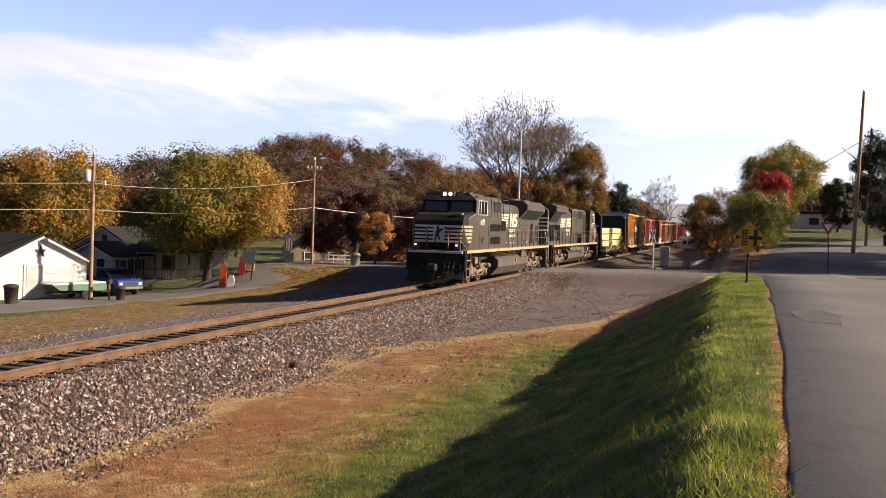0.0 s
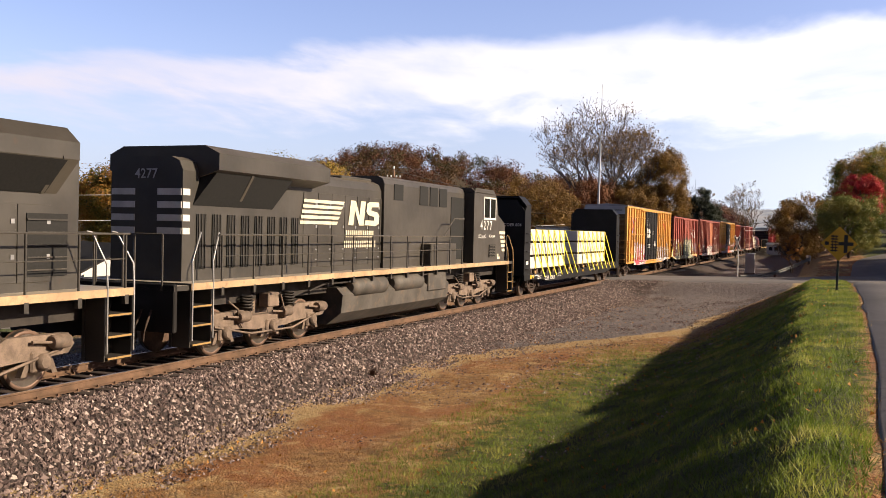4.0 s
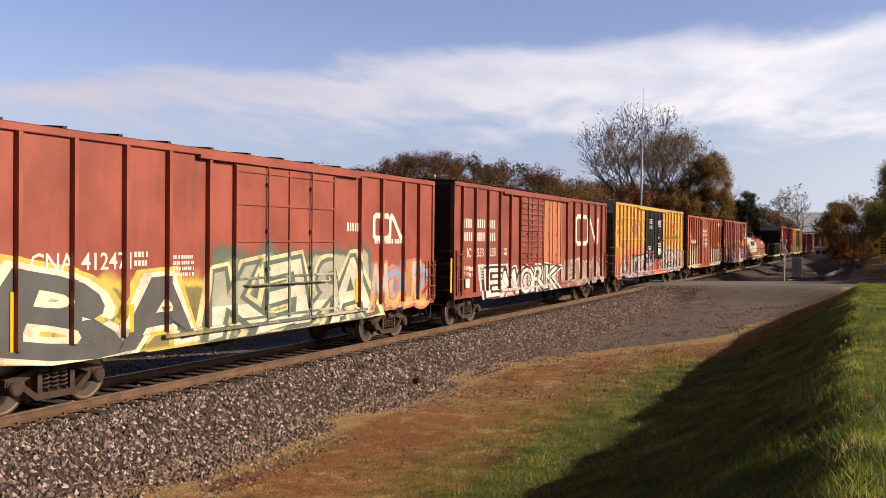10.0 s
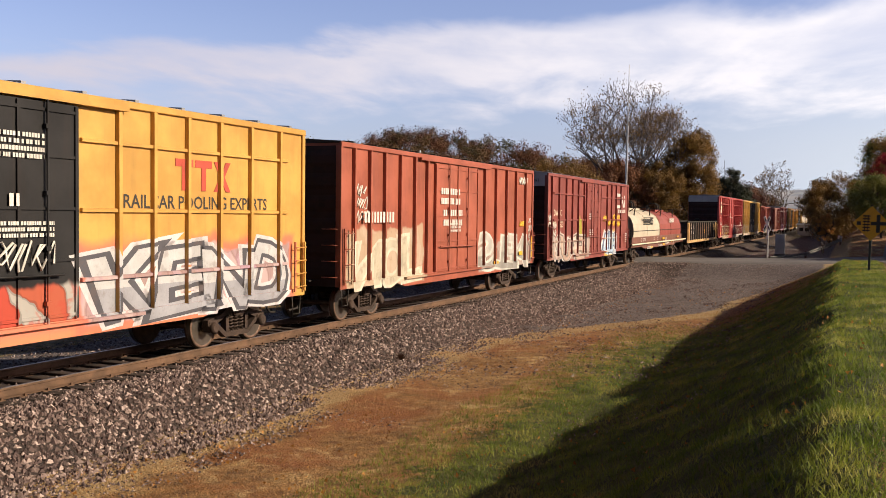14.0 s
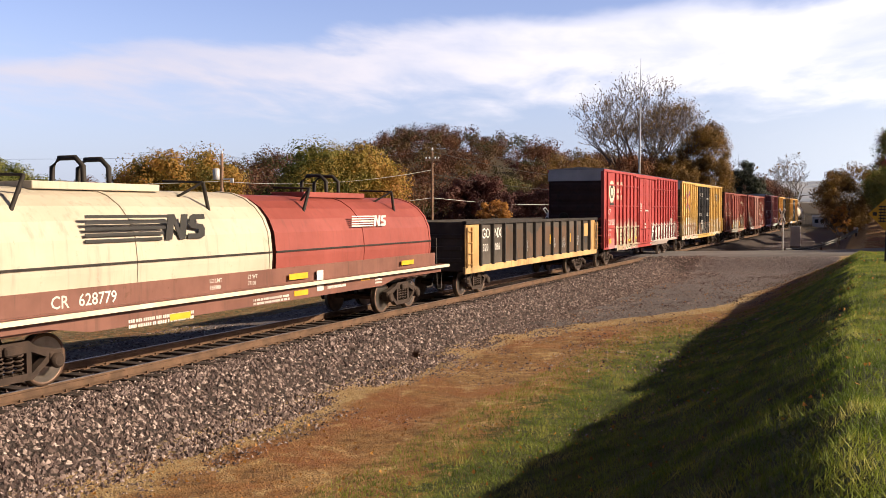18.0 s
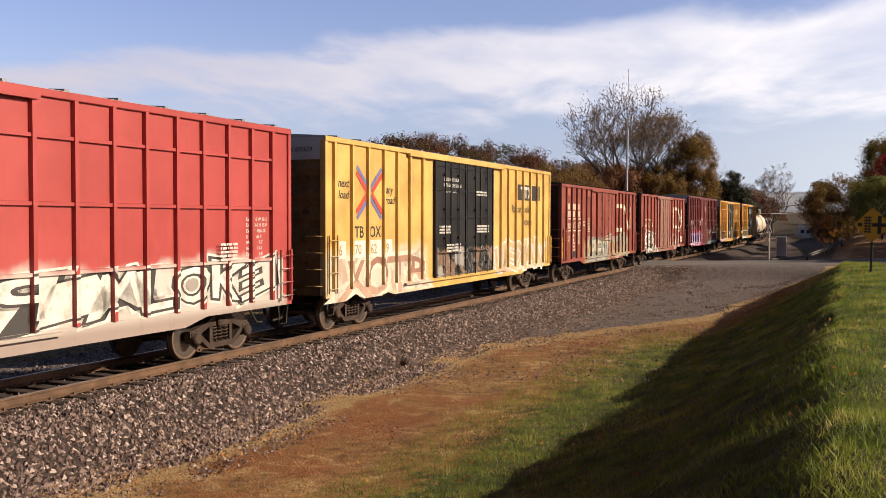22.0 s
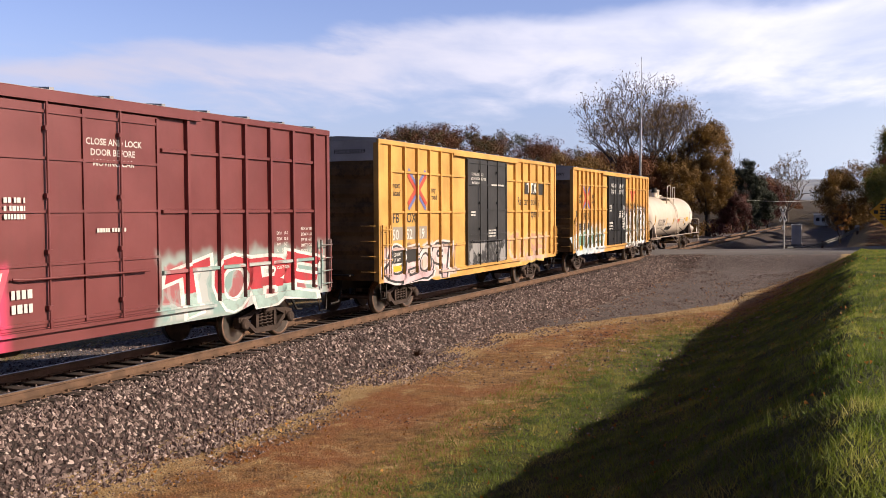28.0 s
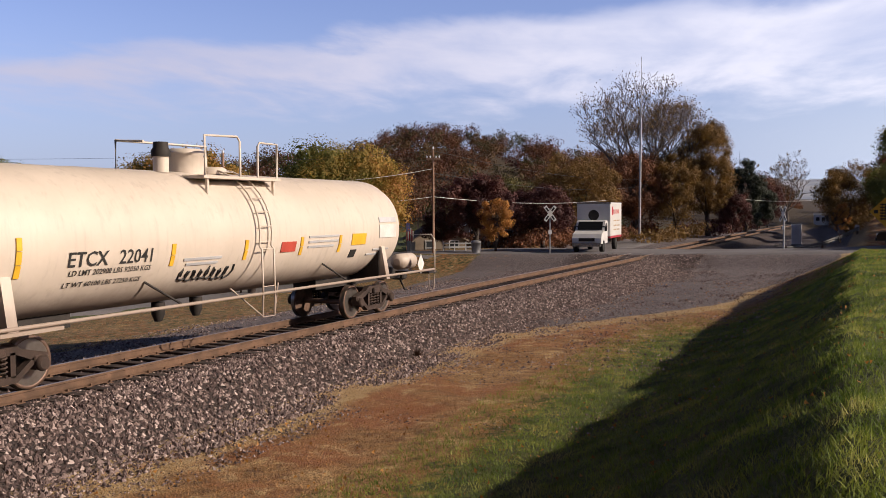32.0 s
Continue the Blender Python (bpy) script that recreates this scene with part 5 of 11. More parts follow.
P_CN4 = car_paint("worn_oxide_paint", (0.27, 0.060, 0.040), (
    (1.0, 4.8, 0.9, 1.95, ((0.68, 0.67, 0.64), (0.05, 0.04, 0.04)), (0.66, 0.65, 0.62), None, 0.8, 44.0, 0.3),
    (10.2, 14.0, 0.9, 1.7, ((0.26, 0.10, 0.075), (0.34, 0.20, 0.16)), (0.42, 0.32, 0.28), None, 0.9, 45.0, 0.2)), 0.75, patches=((5.4, 10.0, 0.8, 4.62, (0.33, 0.17, 0.135)),))
cn4 = boxcar("boxcar", "worn oxide-red box car with white graffiti", 328.5, 16.2, 4.62, P_CN4, ((6.0, 9.6),),
             [0.9, 2.0, 3.1, 4.2, 5.2, 10.6, 11.7, 12.9, 14.0, 15.1], (), None, STEEL_DARK, False, seed=12, base_red=True)
noodle_emblem(cn4, 11.3, 2.45, 3.5, 1.35, CREAM_PAINT)
letters_on(cn4, CREAM_PAINT, (("CNA", 0.36, 1.05, 2.5), ("412", 0.36, 2.2, 2.5), ("358", 0.36, 3.3, 2.5)))
plates_on(cn4, (("reflector", YELLOW_REFLECT, 0.12, 1.2, 0.1, 0.9), ("reflector", YELLOW_REFLECT, 15.9, 1.2, 0.12, 0.9)), 1.51)
marks_on(cn4, CREAM_PAINT, ((1.05, 2.95, 2.9, 1, 0.06), (6.6, 3.4, 0.8, 4, 0.06), (7.4, 2.4, 0.9, 3, 0.07)), 19)
for k in range(3):
    scribble(cn4, WHITE_PAINT, 14.3 - 0.9 * (k % 2), 1.3 + 0.75 * k, 0.75, 0.45, 94 + k, 1.464, 0.018, 2)


P_MAR = car_paint("maroon_paint", (0.175, 0.038, 0.038), (
    (0.9, 6.2, 0.8, 2.0, ((0.20, 0.17, 0.50), (0.40, 0.42, 0.66), (0.34, 0.20, 0.52)), (0.62, 0.62, 0.72), (0.70, 0.06, 0.16), 0.75, 47.0, 0.2),
    (9.9, 15.7, 0.82, 2.0, ((0.42, 0.03, 0.05), (0.55, 0.56, 0.56), (0.24, 0.40, 0.38)), (0.60, 0.60, 0.60), (0.34, 0.44, 0.42), 0.8, 48.0, 0.1)), 0.05, 0.35, 0.15)
mar = boxcar("boxcar", "maroon high box car with purple and red graffiti", 346.38, 16.0, 4.92, P_MAR, ((6.1, 9.8),),
             [0.71, 1.56, 2.52, 3.43, 4.31, 5.21, 10.65, 11.64, 12.52, 13.45, 14.35, 15.26], (1.8, 2.95, 4.1), None, None, True, seed=13, base_red=True)
letters_on(mar, WHITE_PAINT, (("CO", 0.4, 0.85, 2.62), ("ER", 0.4, 1.8, 2.62), ("17", 0.4, 0.95, 2.15), ("31", 0.4, 1.8, 2.15), ("93", 0.4, 2.75, 2.15), ("LD LMT", 0.16, 1.75, 1.75), ("CLOSE AND LOCK", 0.16, 8.0, 4.1), ("DOOR BEFORE", 0.16, 8.1, 3.92), ("MOVING CAR", 0.16, 8.15, 3.74)), 1.53)
end_name(mar, "COER 173193", 4.92)
letters_on(mar, WHITE_PAINT, [(t, 0.10, 13.72, 2.42 - 0.13 * k) for k, t in enumerate(("EXH   17-0", "EXW  10-8", "EW     9-7", "IL     50-6", "IW      9-7", "IH     13-1", "CU FT 6276"))] + [(t, 0.10, 14.72, 2.50 - 0.13 * k) for k, t in enumerate(("EXH W  8-2", "EXW H  6-0", "EW H 16-0", "EMPTY CG 5-0", "FLOOR H 3-6"))], 1.464, "dimension_lettering")
marks_on(mar, WHITE_PAINT, ((6.3, 3.1, 0.4, 3, 0.08), (5.4, 2.75, 0.35, 2, 0.12), (8.2, 2.6, 0.7, 1, 0.07), (6.4, 1.6, 0.4, 2, 0.14)), 20, 1.55)


for mat_ in (DOOR_BLACK, P_TB2D, P_YB3D):
    for node in mat_.node_tree.nodes:
        if node.type == "BSDF_PRINCIPLED":
            node.inputs["Specular IOR Level"].default_value = 0.25
# --- sprayed pieces, car by car ---
block_emblem(box1, RED_PAINT, 15.2, 3.28, 0.66)
PINK, CRIMSON, SILVER, WHITISH, INK = (0.74, 0.36, 0.40), (0.66, 0.07, 0.11), (0.44, 0.45, 0.49), (0.78, 0.76, 0.74), (0.045, 0.045, 0.05)
spray_word(box1, "OITEA", 3.2, 7.5, 0.86, 2.08, PINK, WHITISH, None, CRIMSON, (0.70, 0.60, 0.60), 1)
spray_word(box1, "ROTEN", 12.75, 18.6, 0.98, 2.0, (0.70, 0.68, 0.68), (0.12, 0.12, 0.16), (0.62, 0.56, 0.66), None, (0.60, 0.48, 0.30), 2)
spray_word(tb2, "AUOIGH", 1.3, 9.4, 0.86, 2.05, (0.56, 0.57, 0.61), INK, (0.72, 0.16, 0.11), (0.44, 0.40, 0.52), (0.50, 0.51, 0.54), 3)
spray_word(tb2, "KEND", 12.7, 18.7, 0.95, 2.25, (0.56, 0.57, 0.60), (0.08, 0.08, 0.10), (0.66, 0.64, 0.68), (0.36, 0.37, 0.42), None, 4)
spray_word(yb3, "XOTR", 1.0, 6.2, 0.86, 1.88, (0.34, 0.17, 0.12), (0.76, 0.70, 0.60), (0.74, 0.68, 0.56), (0.58, 0.38, 0.28), (0.44, 0.25, 0.18), 5)
spray_word(yb3, "UEKAN", 12.4, 18.4, 1.0, 2.1, (0.62, 0.46, 0.24), (0.76, 0.72, 0.66), None, None, None, 6, True)
spray_word(fb1, "SEOP", 0.8, 4.8, 0.88, 1.95, (0.74, 0.60, 0.60), INK, (0.76, 0.66, 0.66), (0.70, 0.50, 0.54), (0.76, 0.72, 0.70), 7, True)
spray_word(fb1, "CASE", 10.5, 14.6, 0.95, 2.0, (0.60, 0.34, 0.24), (0.70, 0.50, 0.16), None, (0.66, 0.44, 0.36), None, 8)
spray_word(fb2, "INOSE", 1.1, 5.5, 0.88, 1.80, (0.09, 0.14, 0.14), (0.76, 0.78, 0.80), (0.50, 0.63, 0.70), (0.58, 0.68, 0.74), (0.16, 0.34, 0.28), 9, True)
spray_word(fb2, "HUNEO", 10.4, 15.1, 0.95, 2.75, (0.07, 0.07, 0.075), (0.78, 0.78, 0.76), (0.07, 0.06, 0.065), None, (0.16, 0.19, 0.13), 10, False, 1.523, (0.10, 0.07, -0.005))
spray_word(cn1, "BA", 0.7, 5.4, 0.86, 2.25, (0.085, 0.09, 0.10), (0.74, 0.72, 0.58), (0.62, 0.50, 0.10), None, None, 11, True, 1.523, (0.13, 0.085, 0.03))
spray_word(cn1, "KERA", 5.9, 12.3, 0.86, 2.35, (0.62, 0.61, 0.50), (0.10, 0.15, 0.12), (0.66, 0.62, 0.36), (0.70, 0.68, 0.58), (0.40, 0.40, 0.33), 12, True)
spray_word(cn1, "MCLS", 12.6, 16.1, 0.95, 2.15, (0.26, 0.34, 0.52), (0.62, 0.20, 0.10), None, (0.60, 0.40, 0.16), (0.55, 0.50, 0.46), 13, True)
spray_word(cn2, "EMORK", 3.1, 11.3, 0.84, 1.85, WHITISH, (0.022, 0.022, 0.026), WHITISH, None, None, 14, False, 1.570, (0.10, 0.06, 0.005), 2.5)
spray_word(cn2, "WEAMN", 12.1, 19.0, 0.9, 2.0, (0.30, 0.19, 0.15), (0.52, 0.46, 0.42), None, None, (0.38, 0.28, 0.23), 15, True)
spray_word(red3, "SLEA", 10.0, 15.5, 0.90, 2.25, (0.44, 0.43, 0.40), (0.66, 0.65, 0.61), None, (0.34, 0.33, 0.31), (0.52, 0.50, 0.47), 16, True)
spray_word(red3, "NOL", 0.9, 5.2, 0.9, 2.2, (0.60, 0.54, 0.42), (0.72, 0.66, 0.54), None, None, None, 17, True)
spray_word(red4, "WUPE", 0.9, 6.3, 0.86, 1.95, (0.62, 0.46, 0.38), (0.20, 0.17, 0.16), (0.66, 0.62, 0.58), (0.54, 0.38, 0.31), (0.68, 0.58, 0.52), 18, True)
spray_word(red4, "ILIH", 10.6, 12.9, 0.95, 2.0, (0.60, 0.70, 0.80), (0.14, 0.20, 0.34), (0.76, 0.78, 0.80), (0.42, 0.56, 0.74), None, 19)
spray_word(cp, "ENTU", 2.95, 7.4, 0.90, 1.98, (0.58, 0.46, 0.30), (0.13, 0.14, 0.11), (0.70, 0.66, 0.48), (0.52, 0.38, 0.24), (0.64, 0.54, 0.38), 20)
spray_word(cp, "PIMLOKE", 11.7, 19.3, 1.25, 2.0, (0.76, 0.74, 0.70), (0.05, 0.045, 0.045), (0.74, 0.72, 0.68), None, None, 21, True)
spray_word(cn3, "ABEST", 4.4, 9.3, 0.86, 1.95, (0.48, 0.49, 0.45), (0.20, 0.22, 0.20), (0.40, 0.41, 0.37), (0.38, 0.39, 0.36), (0.56, 0.56, 0.52), 22)
spray_word(cn3, "DOR", 9.9, 13.9, 0.92, 2.15, (0.30, 0.30, 0.25), (0.40, 0.38, 0.28), None, (0.40, 0.30, 0.18), None, 23, True)
spray_word(cn4, "PEK", 1.1, 4.8, 0.95, 2.05, (0.76, 0.75, 0.72), (0.05, 0.04, 0.04), (0.74, 0.73, 0.70), None, None, 24, True)
spray_word(cn4, "OM", 10.3, 13.8, 0.9, 1.95, (0.27, 0.085, 0.06), (0.60, 0.50, 0.44), None, None, None, 25, False, 1.523, (0.05, 0.03, -0.01))
spray_word(mar, "TEAMN", 1.0, 5.9, 0.88, 1.88, (0.27, 0.24, 0.58), (0.74, 0.74, 0.80), (0.72, 0.10, 0.16), (0.46, 0.52, 0.76), (0.36, 0.26, 0.58), 26)
spray_word(mar, "TOBE", 10.1, 15.4, 0.90, 2.0, (0.46, 0.035, 0.05), (0.74, 0.74, 0.72), None, (0.36, 0.50, 0.47), None, 27)


# --- bulkhead flat car with strapped bundles ---
def flatcar():
    L = 21.2
    car = thing("bulkhead_flatcar", "black bulkhead flat car carrying white wrapped bundles", "flat car")
    M = END_BLACK
    part("deck", Build().box(-1.5, 1.5, 0.1, L - 0.1, 0.98, 1.06), M, car)
    part("centre_sill", Build().prism([(0.3, 1.0), (0.3, 0.72), (4.0, 0.62), (L - 4.0, 0.62), (L - 0.3, 0.72), (L - 0.3, 1.0)], 0, -0.32, 0.32), STEEL_DARK, car)
    for sgn in (-1, 1):
        part("side_sill", Build().prism([(0, 1.06), (0, 0.80), (2.6, 0.80), (4.2, 0.62), (L - 4.2, 0.62), (L - 2.6, 0.80), (L, 0.80), (L, 1.06)], 0, *sorted((sgn * 1.45, sgn * 1.53))), M, car)
    for y0, sgn in ((0.0, 1), (L - 0.95, -1)):
        b = Build()
        base, tip = (y0, y0 + 0.95) if sgn > 0 else (y0, y0 + 0.95)
        # tapered side gussets and the upright face with stiffeners
        yo = y0 if sgn > 0 else y0 + 0.95
        yi = y0 + 0.95 if sgn > 0 else y0
        face = Build().prism([(-1.48, 1.06), (1.48, 1.06), (1.48, 4.15), (1.15, 4.5), (-1.15, 4.5), (-1.48, 4.15)], 1, *sorted((yi - sgn * 0.12, yi - sgn * 0.02)))
        bh = part("bulkhead", face, M, car, "black steel bulkhead with sloping shoulders")
        for x in (-1.5, 1.42):
            part("gusset", Build().prism([(yo, 1.06), (yi, 1.06), (yi, 4.2), (yi - 0.62, 4.2), (yo + 0.02, 3.9)] if sgn > 0 else [(yi, 1.06), (yo, 1.06), (yo - 0.02, 3.9), (yi + 0.62, 4.2), (yi, 4.2)], 0, x, x + 0.08), M, bh)
        part("cap", Build().prism([(-1.5, 4.13), (-1.15, 4.5), (1.15, 4.5), (1.5, 4.13), (1.5, 4.2), (1.17, 4.57), (-1.17, 4.57), (-1.5, 4.2)], 1, *sorted((yi, yi - sgn * 0.9))), M, bh)
        for x in (-0.9, -0.3, 0.3, 0.9):
            part("stiffener", Build().box(x - 0.06, x + 0.06, *sorted((yi - sgn * 0.3, yi - sgn * 0.12)), 1.06, 4.48), M, bh)
        part("end_face", Build().prism([(-1.48, 1.06), (1.48, 1.06), (1.48, 3.9), (1.1, 4.4), (-1.1, 4.4), (-1.48, 3.9)], 1, *sorted((yo + sgn * 0.02, yo + sgn * 0.10))), END_BLACK, bh)
        for k in range(5):
            zz = 1.3 + k * 0.4
            part("rung", Build().tube([(1.5, yo + sgn * 0.2, zz), (1.57, yo + sgn * 0.2, zz), (1.57, yo + sgn * 0.62, zz), (1.5, yo + sgn * 0.62, zz)], 0.014, 5), M, bh)
    part("number_plate", Build().box(1.505, 1.512, 0.28, 0.62, 1.5, 1.66), WHITE_PAINT, car)
    lettering(b := Build(), "COER 804", 0.19, (0.5, 0.010, 3.22), END)
    part("end_lettering", b, WHITE_PAINT, car)
    b = Build()
    for x, z, w in ((-0.5, 2.16, 0.7), (-0.35, 2.10, 0.5), (-0.5, 1.90, 0.75), (-0.42, 1.84, 0.6), (-0.1, 1.70, 0.35), (-0.1, 1.5, 0.3)):
        b.box(x, x + w, 0.012, 0.019, z, z + 0.03)
    part("end_stencil", b, GREY_TOP, car)
    letters_on(car, WHITE_PAINT, (("COER", 0.28, 3.36, 0.70), ("804834", 0.28, 4.34, 0.70), ("LD LMT 206300", 0.11, 5.7, 0.93), ("LT WT   78700", 0.11, 5.7, 0.78), ("FBS", 0.12, 7.9, 0.86)), 1.534)
    marks_on(car, WHITE_PAINT, ((1.2, 0.95, 1.0, 1, 0.06), (13.2, 0.9, 0.6, 1, 0.05), (2.1, 0.9, 0.6, 2, 0.06)), 31, 1.534)
    plates_on(car, (("reflector", YELLOW_REFLECT, 0.9, 0.86, 0.25, 0.16), ("reflector", YELLOW_REFLECT, 1.3, 0.87, 0.2, 0.14), ("reflector", YELLOW_REFLECT, 11.0, 0.88, 0.22, 0.1)), 1.535)
    for sgn, ye in ((-1, 0.1), (1, L - 0.1)):
        coupler(car, ye, -sgn)
    stirrup(car, 0.3, STEEL_DARK)
    stirrup(car, L - 0.6, STEEL_DARK)
    # wooden bearers, and two loads of three tiers each
    for y in even(1.3, 19.4, 19):
        part("bearer", Build().box(-1.46, 1.46, y - 0.13, y + 0.13, 1.06, 1.27, 0.015), DUNNAGE, car)
    for y0, y1 in ((1.35, 8.05), (10.85, 17.9)):
        n = 3
        for k in range(n):
            z0 = 1.26 + k * 0.645
            half = (y1 - y0) / 2
            for a, e in ((y0, y0 + half - 0.012), (y0 + half + 0.012, y1)):
                part("wrapped_board", Build().box(-1.26, 1.26, a, e, z0 + 0.012, z0 + 0.555, 0.02), WRAP, car, "white wrapped bundle")
            if k < n - 1:
                for y in even(y0 + 0.3, y1 - 0.3, 9):
                    part("spacer", Build().box(-1.2, 1.2, y - 0.05, y + 0.05, z0 + 0.555, z0 + 0.645), DUNNAGE, car)
        # straps over the tiers, and slanting tie-downs
        for y in even(y0 + 0.15, y1 - 0.10, 7):
            part("strap", Build().box(1.262, 1.278, y - 0.055, y + 0.055, 1.2, 3.12).box(-1.26, 1.278, y - 0.055, y + 0.055, 3.108, 3.122), STRAP, car)
            v = [(x + k, y + a + e, z) for k in (0.0, 0.012) for x, a, z in ((1.285, 0.0, 3.08), (1.565, 1.75, 0.86)) for e in (-0.07, 0.07)]
            part("tie_down", Build().add(v, [(4, 5, 7, 6), (0, 2, 3, 1), (0, 4, 6, 2), (1, 3, 7, 5)]), STRAP, car)
    # stake pockets and winches along the sill
    for k, y in enumerate(even(1.5, 19.6, 18)):
        part("pad", Build().box(1.475, 1.5, y + 0.2, y + 0.5, 1.06, 1.2), TAN_WOOD if k % 3 == 0 else DUNNAGE, car)
        part("winch", Build().box(1.49, 1.56, y - 0.09, y + 0.09, 0.98, 1.12, 0.01), STEEL_DARK, car)
    freight_truck(car, 2.7)
    freight_truck(car, L - 2.1)
    CARS.append((car, 89.98))


TAN_WOOD = plain("tan_wood_block", (0.45, 0.27, 0.10), 0.8, 0.0, 0.25, 3.0)
DUNNAGE = plain("timber_bearer", (0.085, 0.058, 0.042), 0.9, 0.0, 0.35, 3.0, 0.01)
WRAP = plain("white_board_wrap", (0.72, 0.69, 0.65), 0.55, 0.0, 0.10, 1.3, 0.0)
STRAP = plain("yellow_webbing", (0.85, 0.76, 0.05), 0.6, 0.0, 0.15, 3.0)
flatcar()


# --- coil car with two hoods ---
def coilcar():
    L = 19.3
    car = thing("coil_car", "covered coil car, one white and one red hood", "coil car")
    part("trough", Build().box(-1.4, 1.4, 1.2, L - 1.2, 1.0, 1.32, 0.02), P_COILB, car)
    for sgn in (-1, 1):
        b = Build().prism([(0.3, 1.30), (0.3, 1.05), (3.4, 1.05), (4.3, 0.90), (L - 4.3, 0.90), (L - 3.4, 1.05), (L - 0.3, 1.05), (L - 0.3, 1.30)], 0, *sorted((sgn * 1.40, sgn * 1.47)))
        part("side_sill", b, P_COILB, car)
        part("walkway", Build().box(*sorted((sgn * 1.38, sgn * 1.62)), 0.0, L, 1.235, 1.285), P_COILB, car)
        part("side_fascia", Build().box(*sorted((sgn * 1.34, sgn * 1.40)), 0.9, L - 0.6, 1.285, 1.66, 0.01), P_COILB, car)
        part("edge_stripe", Build().box(*sorted((sgn * 1.62, sgn * 1.632)), 0.0, L, 1.20, 1.285), CREAM_PAINT, car)
    for y0, y1, m, mark, top in ((1.35, 9.85, HOOD_W, BLACK_PAINT, 3.40), (10.0, 18.4, HOOD_R, WHITE_PAINT, 3.36)):
        hood = new("hood")
        hood.parent = car
        prof = [(1.36, 1.64), (1.38, 1.9)]
        for k in range(0, 13):
            a = math.pi * k / 12
            prof.append((1.38 * math.cos(a), 2.05 + (top - 2.05) * math.sin(a) ** 0.85 if 0 < k < 12 else 2.05))
        prof += [(-1.38, 1.9), (-1.36, 1.64)]
        part("shell", Build().prism(prof, 1, y0, y1, False), m, hood)
        part("lip", Build().box(1.375, 1.41, y0, y1, 2.02, 2.06), STEEL_DARK, hood)
        for yy in (y0 + 0.05, (y0 + y1) / 2, y1 - 0.05):
            sc = [(q[0] * 1.012, q[1] * 1.006) for q in prof]
            part("band", Build().prism(sc, 1, yy - 0.05, yy + 0.05), m, hood)
        yc = (y0 + y1) / 2
        for dy in (-0.32, 0.32):
            pts = [(-0.4, yc + dy, top - 0.05), (-0.38, yc + dy, top + 0.4), (-0.2, yc + dy, top + 0.56), (0.2, yc + dy, top + 0.56), (0.38, yc + dy, top + 0.4), (0.4, yc + dy, top - 0.05)]
            part("lifting_lug", Build().tube(pts, 0.05, 8, True), STEEL_DARK, hood)
        part("crown_box", Build().box(-0.5, 0.5, yc - 1.6, yc + 1.6, top - 0.04, top + 0.10, 0.01), m, hood)
        for yy, d in ((y0 + 1.7, 1), (y1 - 1.7, -1)):
            b = Build().tube([(1.0, yy, top - 0.55), (1.05, yy + 0.28 * d, top + 0.16)], 0.04, 6).tube([(0.55, yy + 0.6 * d, top - 0.18), (1.05, yy + 0.28 * d, top + 0.16)], 0.03, 6)
            b.tube([(1.05, yy + 0.28 * d, top + 0.16), (0.0, yy + 0.28 * d, top + 0.2)], 0.03, 6)
            part("guide_arm", b, STEEL_DARK, hood)
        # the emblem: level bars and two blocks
        ym, zc, sc = (4.3, 2.42, 0.92) if m is HOOD_W else (13.5, 2.55, 0.55)
        for k in range(5):
            zz = zc + k * 0.115 * sc
            part("emblem_stripe", Build().box(1.372, 1.386, ym, ym + (2.1 + 0.05 * k) * sc, zz, zz + 0.062 * sc), mark, hood)
        for shape in ([(0, 0), (0.20, 0), (0.26, 0.62), (0.44, 0), (0.62, 0), (0.70, 1), (0.50, 1), (0.45, 0.40), (0.28, 1), (0.08, 1)], [(0.70, 0.02), (1.14, 0), (1.26, 0.1), (1.28, 0.42), (1.2, 0.58), (0.95, 0.64), (0.96, 0.78), (1.27, 0.80), (1.25, 1), (0.88, 1), (0.78, 0.92), (0.74, 0.58), (0.82, 0.45), (1.06, 0.38), (1.05, 0.22), (0.72, 0.22)]):
            part("emblem", Build().prism([(ym + (2.2 + p_) * sc, zc + q_ * 0.53 * sc) for p_, q_ in shape], 0, 1.372, 1.386), mark, hood)
    letters_on(car, WHITE_PAINT, (("CR", 0.3, 3.5, 1.36), ("628779", 0.3, 4.1, 1.36)), 1.404)
    letters_on(car, WHITE_PAINT, (("LD LMT", 0.12, 7.6, 1.50), ("165900", 0.12, 7.6, 1.36), ("LT WT", 0.12, 8.9, 1.50), ("77100", 0.12, 8.9, 1.36)), 1.404, "weights")
    plates_on(car, (("reflector", YELLOW_REFLECT, 6.3, 0.88, 0.6, 0.12), ("reflector", YELLOW_REFLECT, 10.6, 0.98, 0.6, 0.12), ("reflector", YELLOW_REFLECT, 13.8, 1.12, 0.5, 0.1), ("reflector", YELLOW_REFLECT, 10.4, 1.37, 0.8, 0.14), ("reflector", YELLOW_REFLECT, 16.2, 1.40, 0.8, 0.13), ("white_plate", WHITE_PAINT, 11.6, 1.02, 0.3, 0.5)), 1.475)
    marks_on(car, WHITE_PAINT, ((5.2, 0.95, 1.8, 2, 0.06), (9.0, 1.0, 1.4, 2, 0.05), (14.6, 1.15, 0.4, 3, 0.05), (12.1, 1.15, 0.9, 2, 0.07)), 33, 1.474)
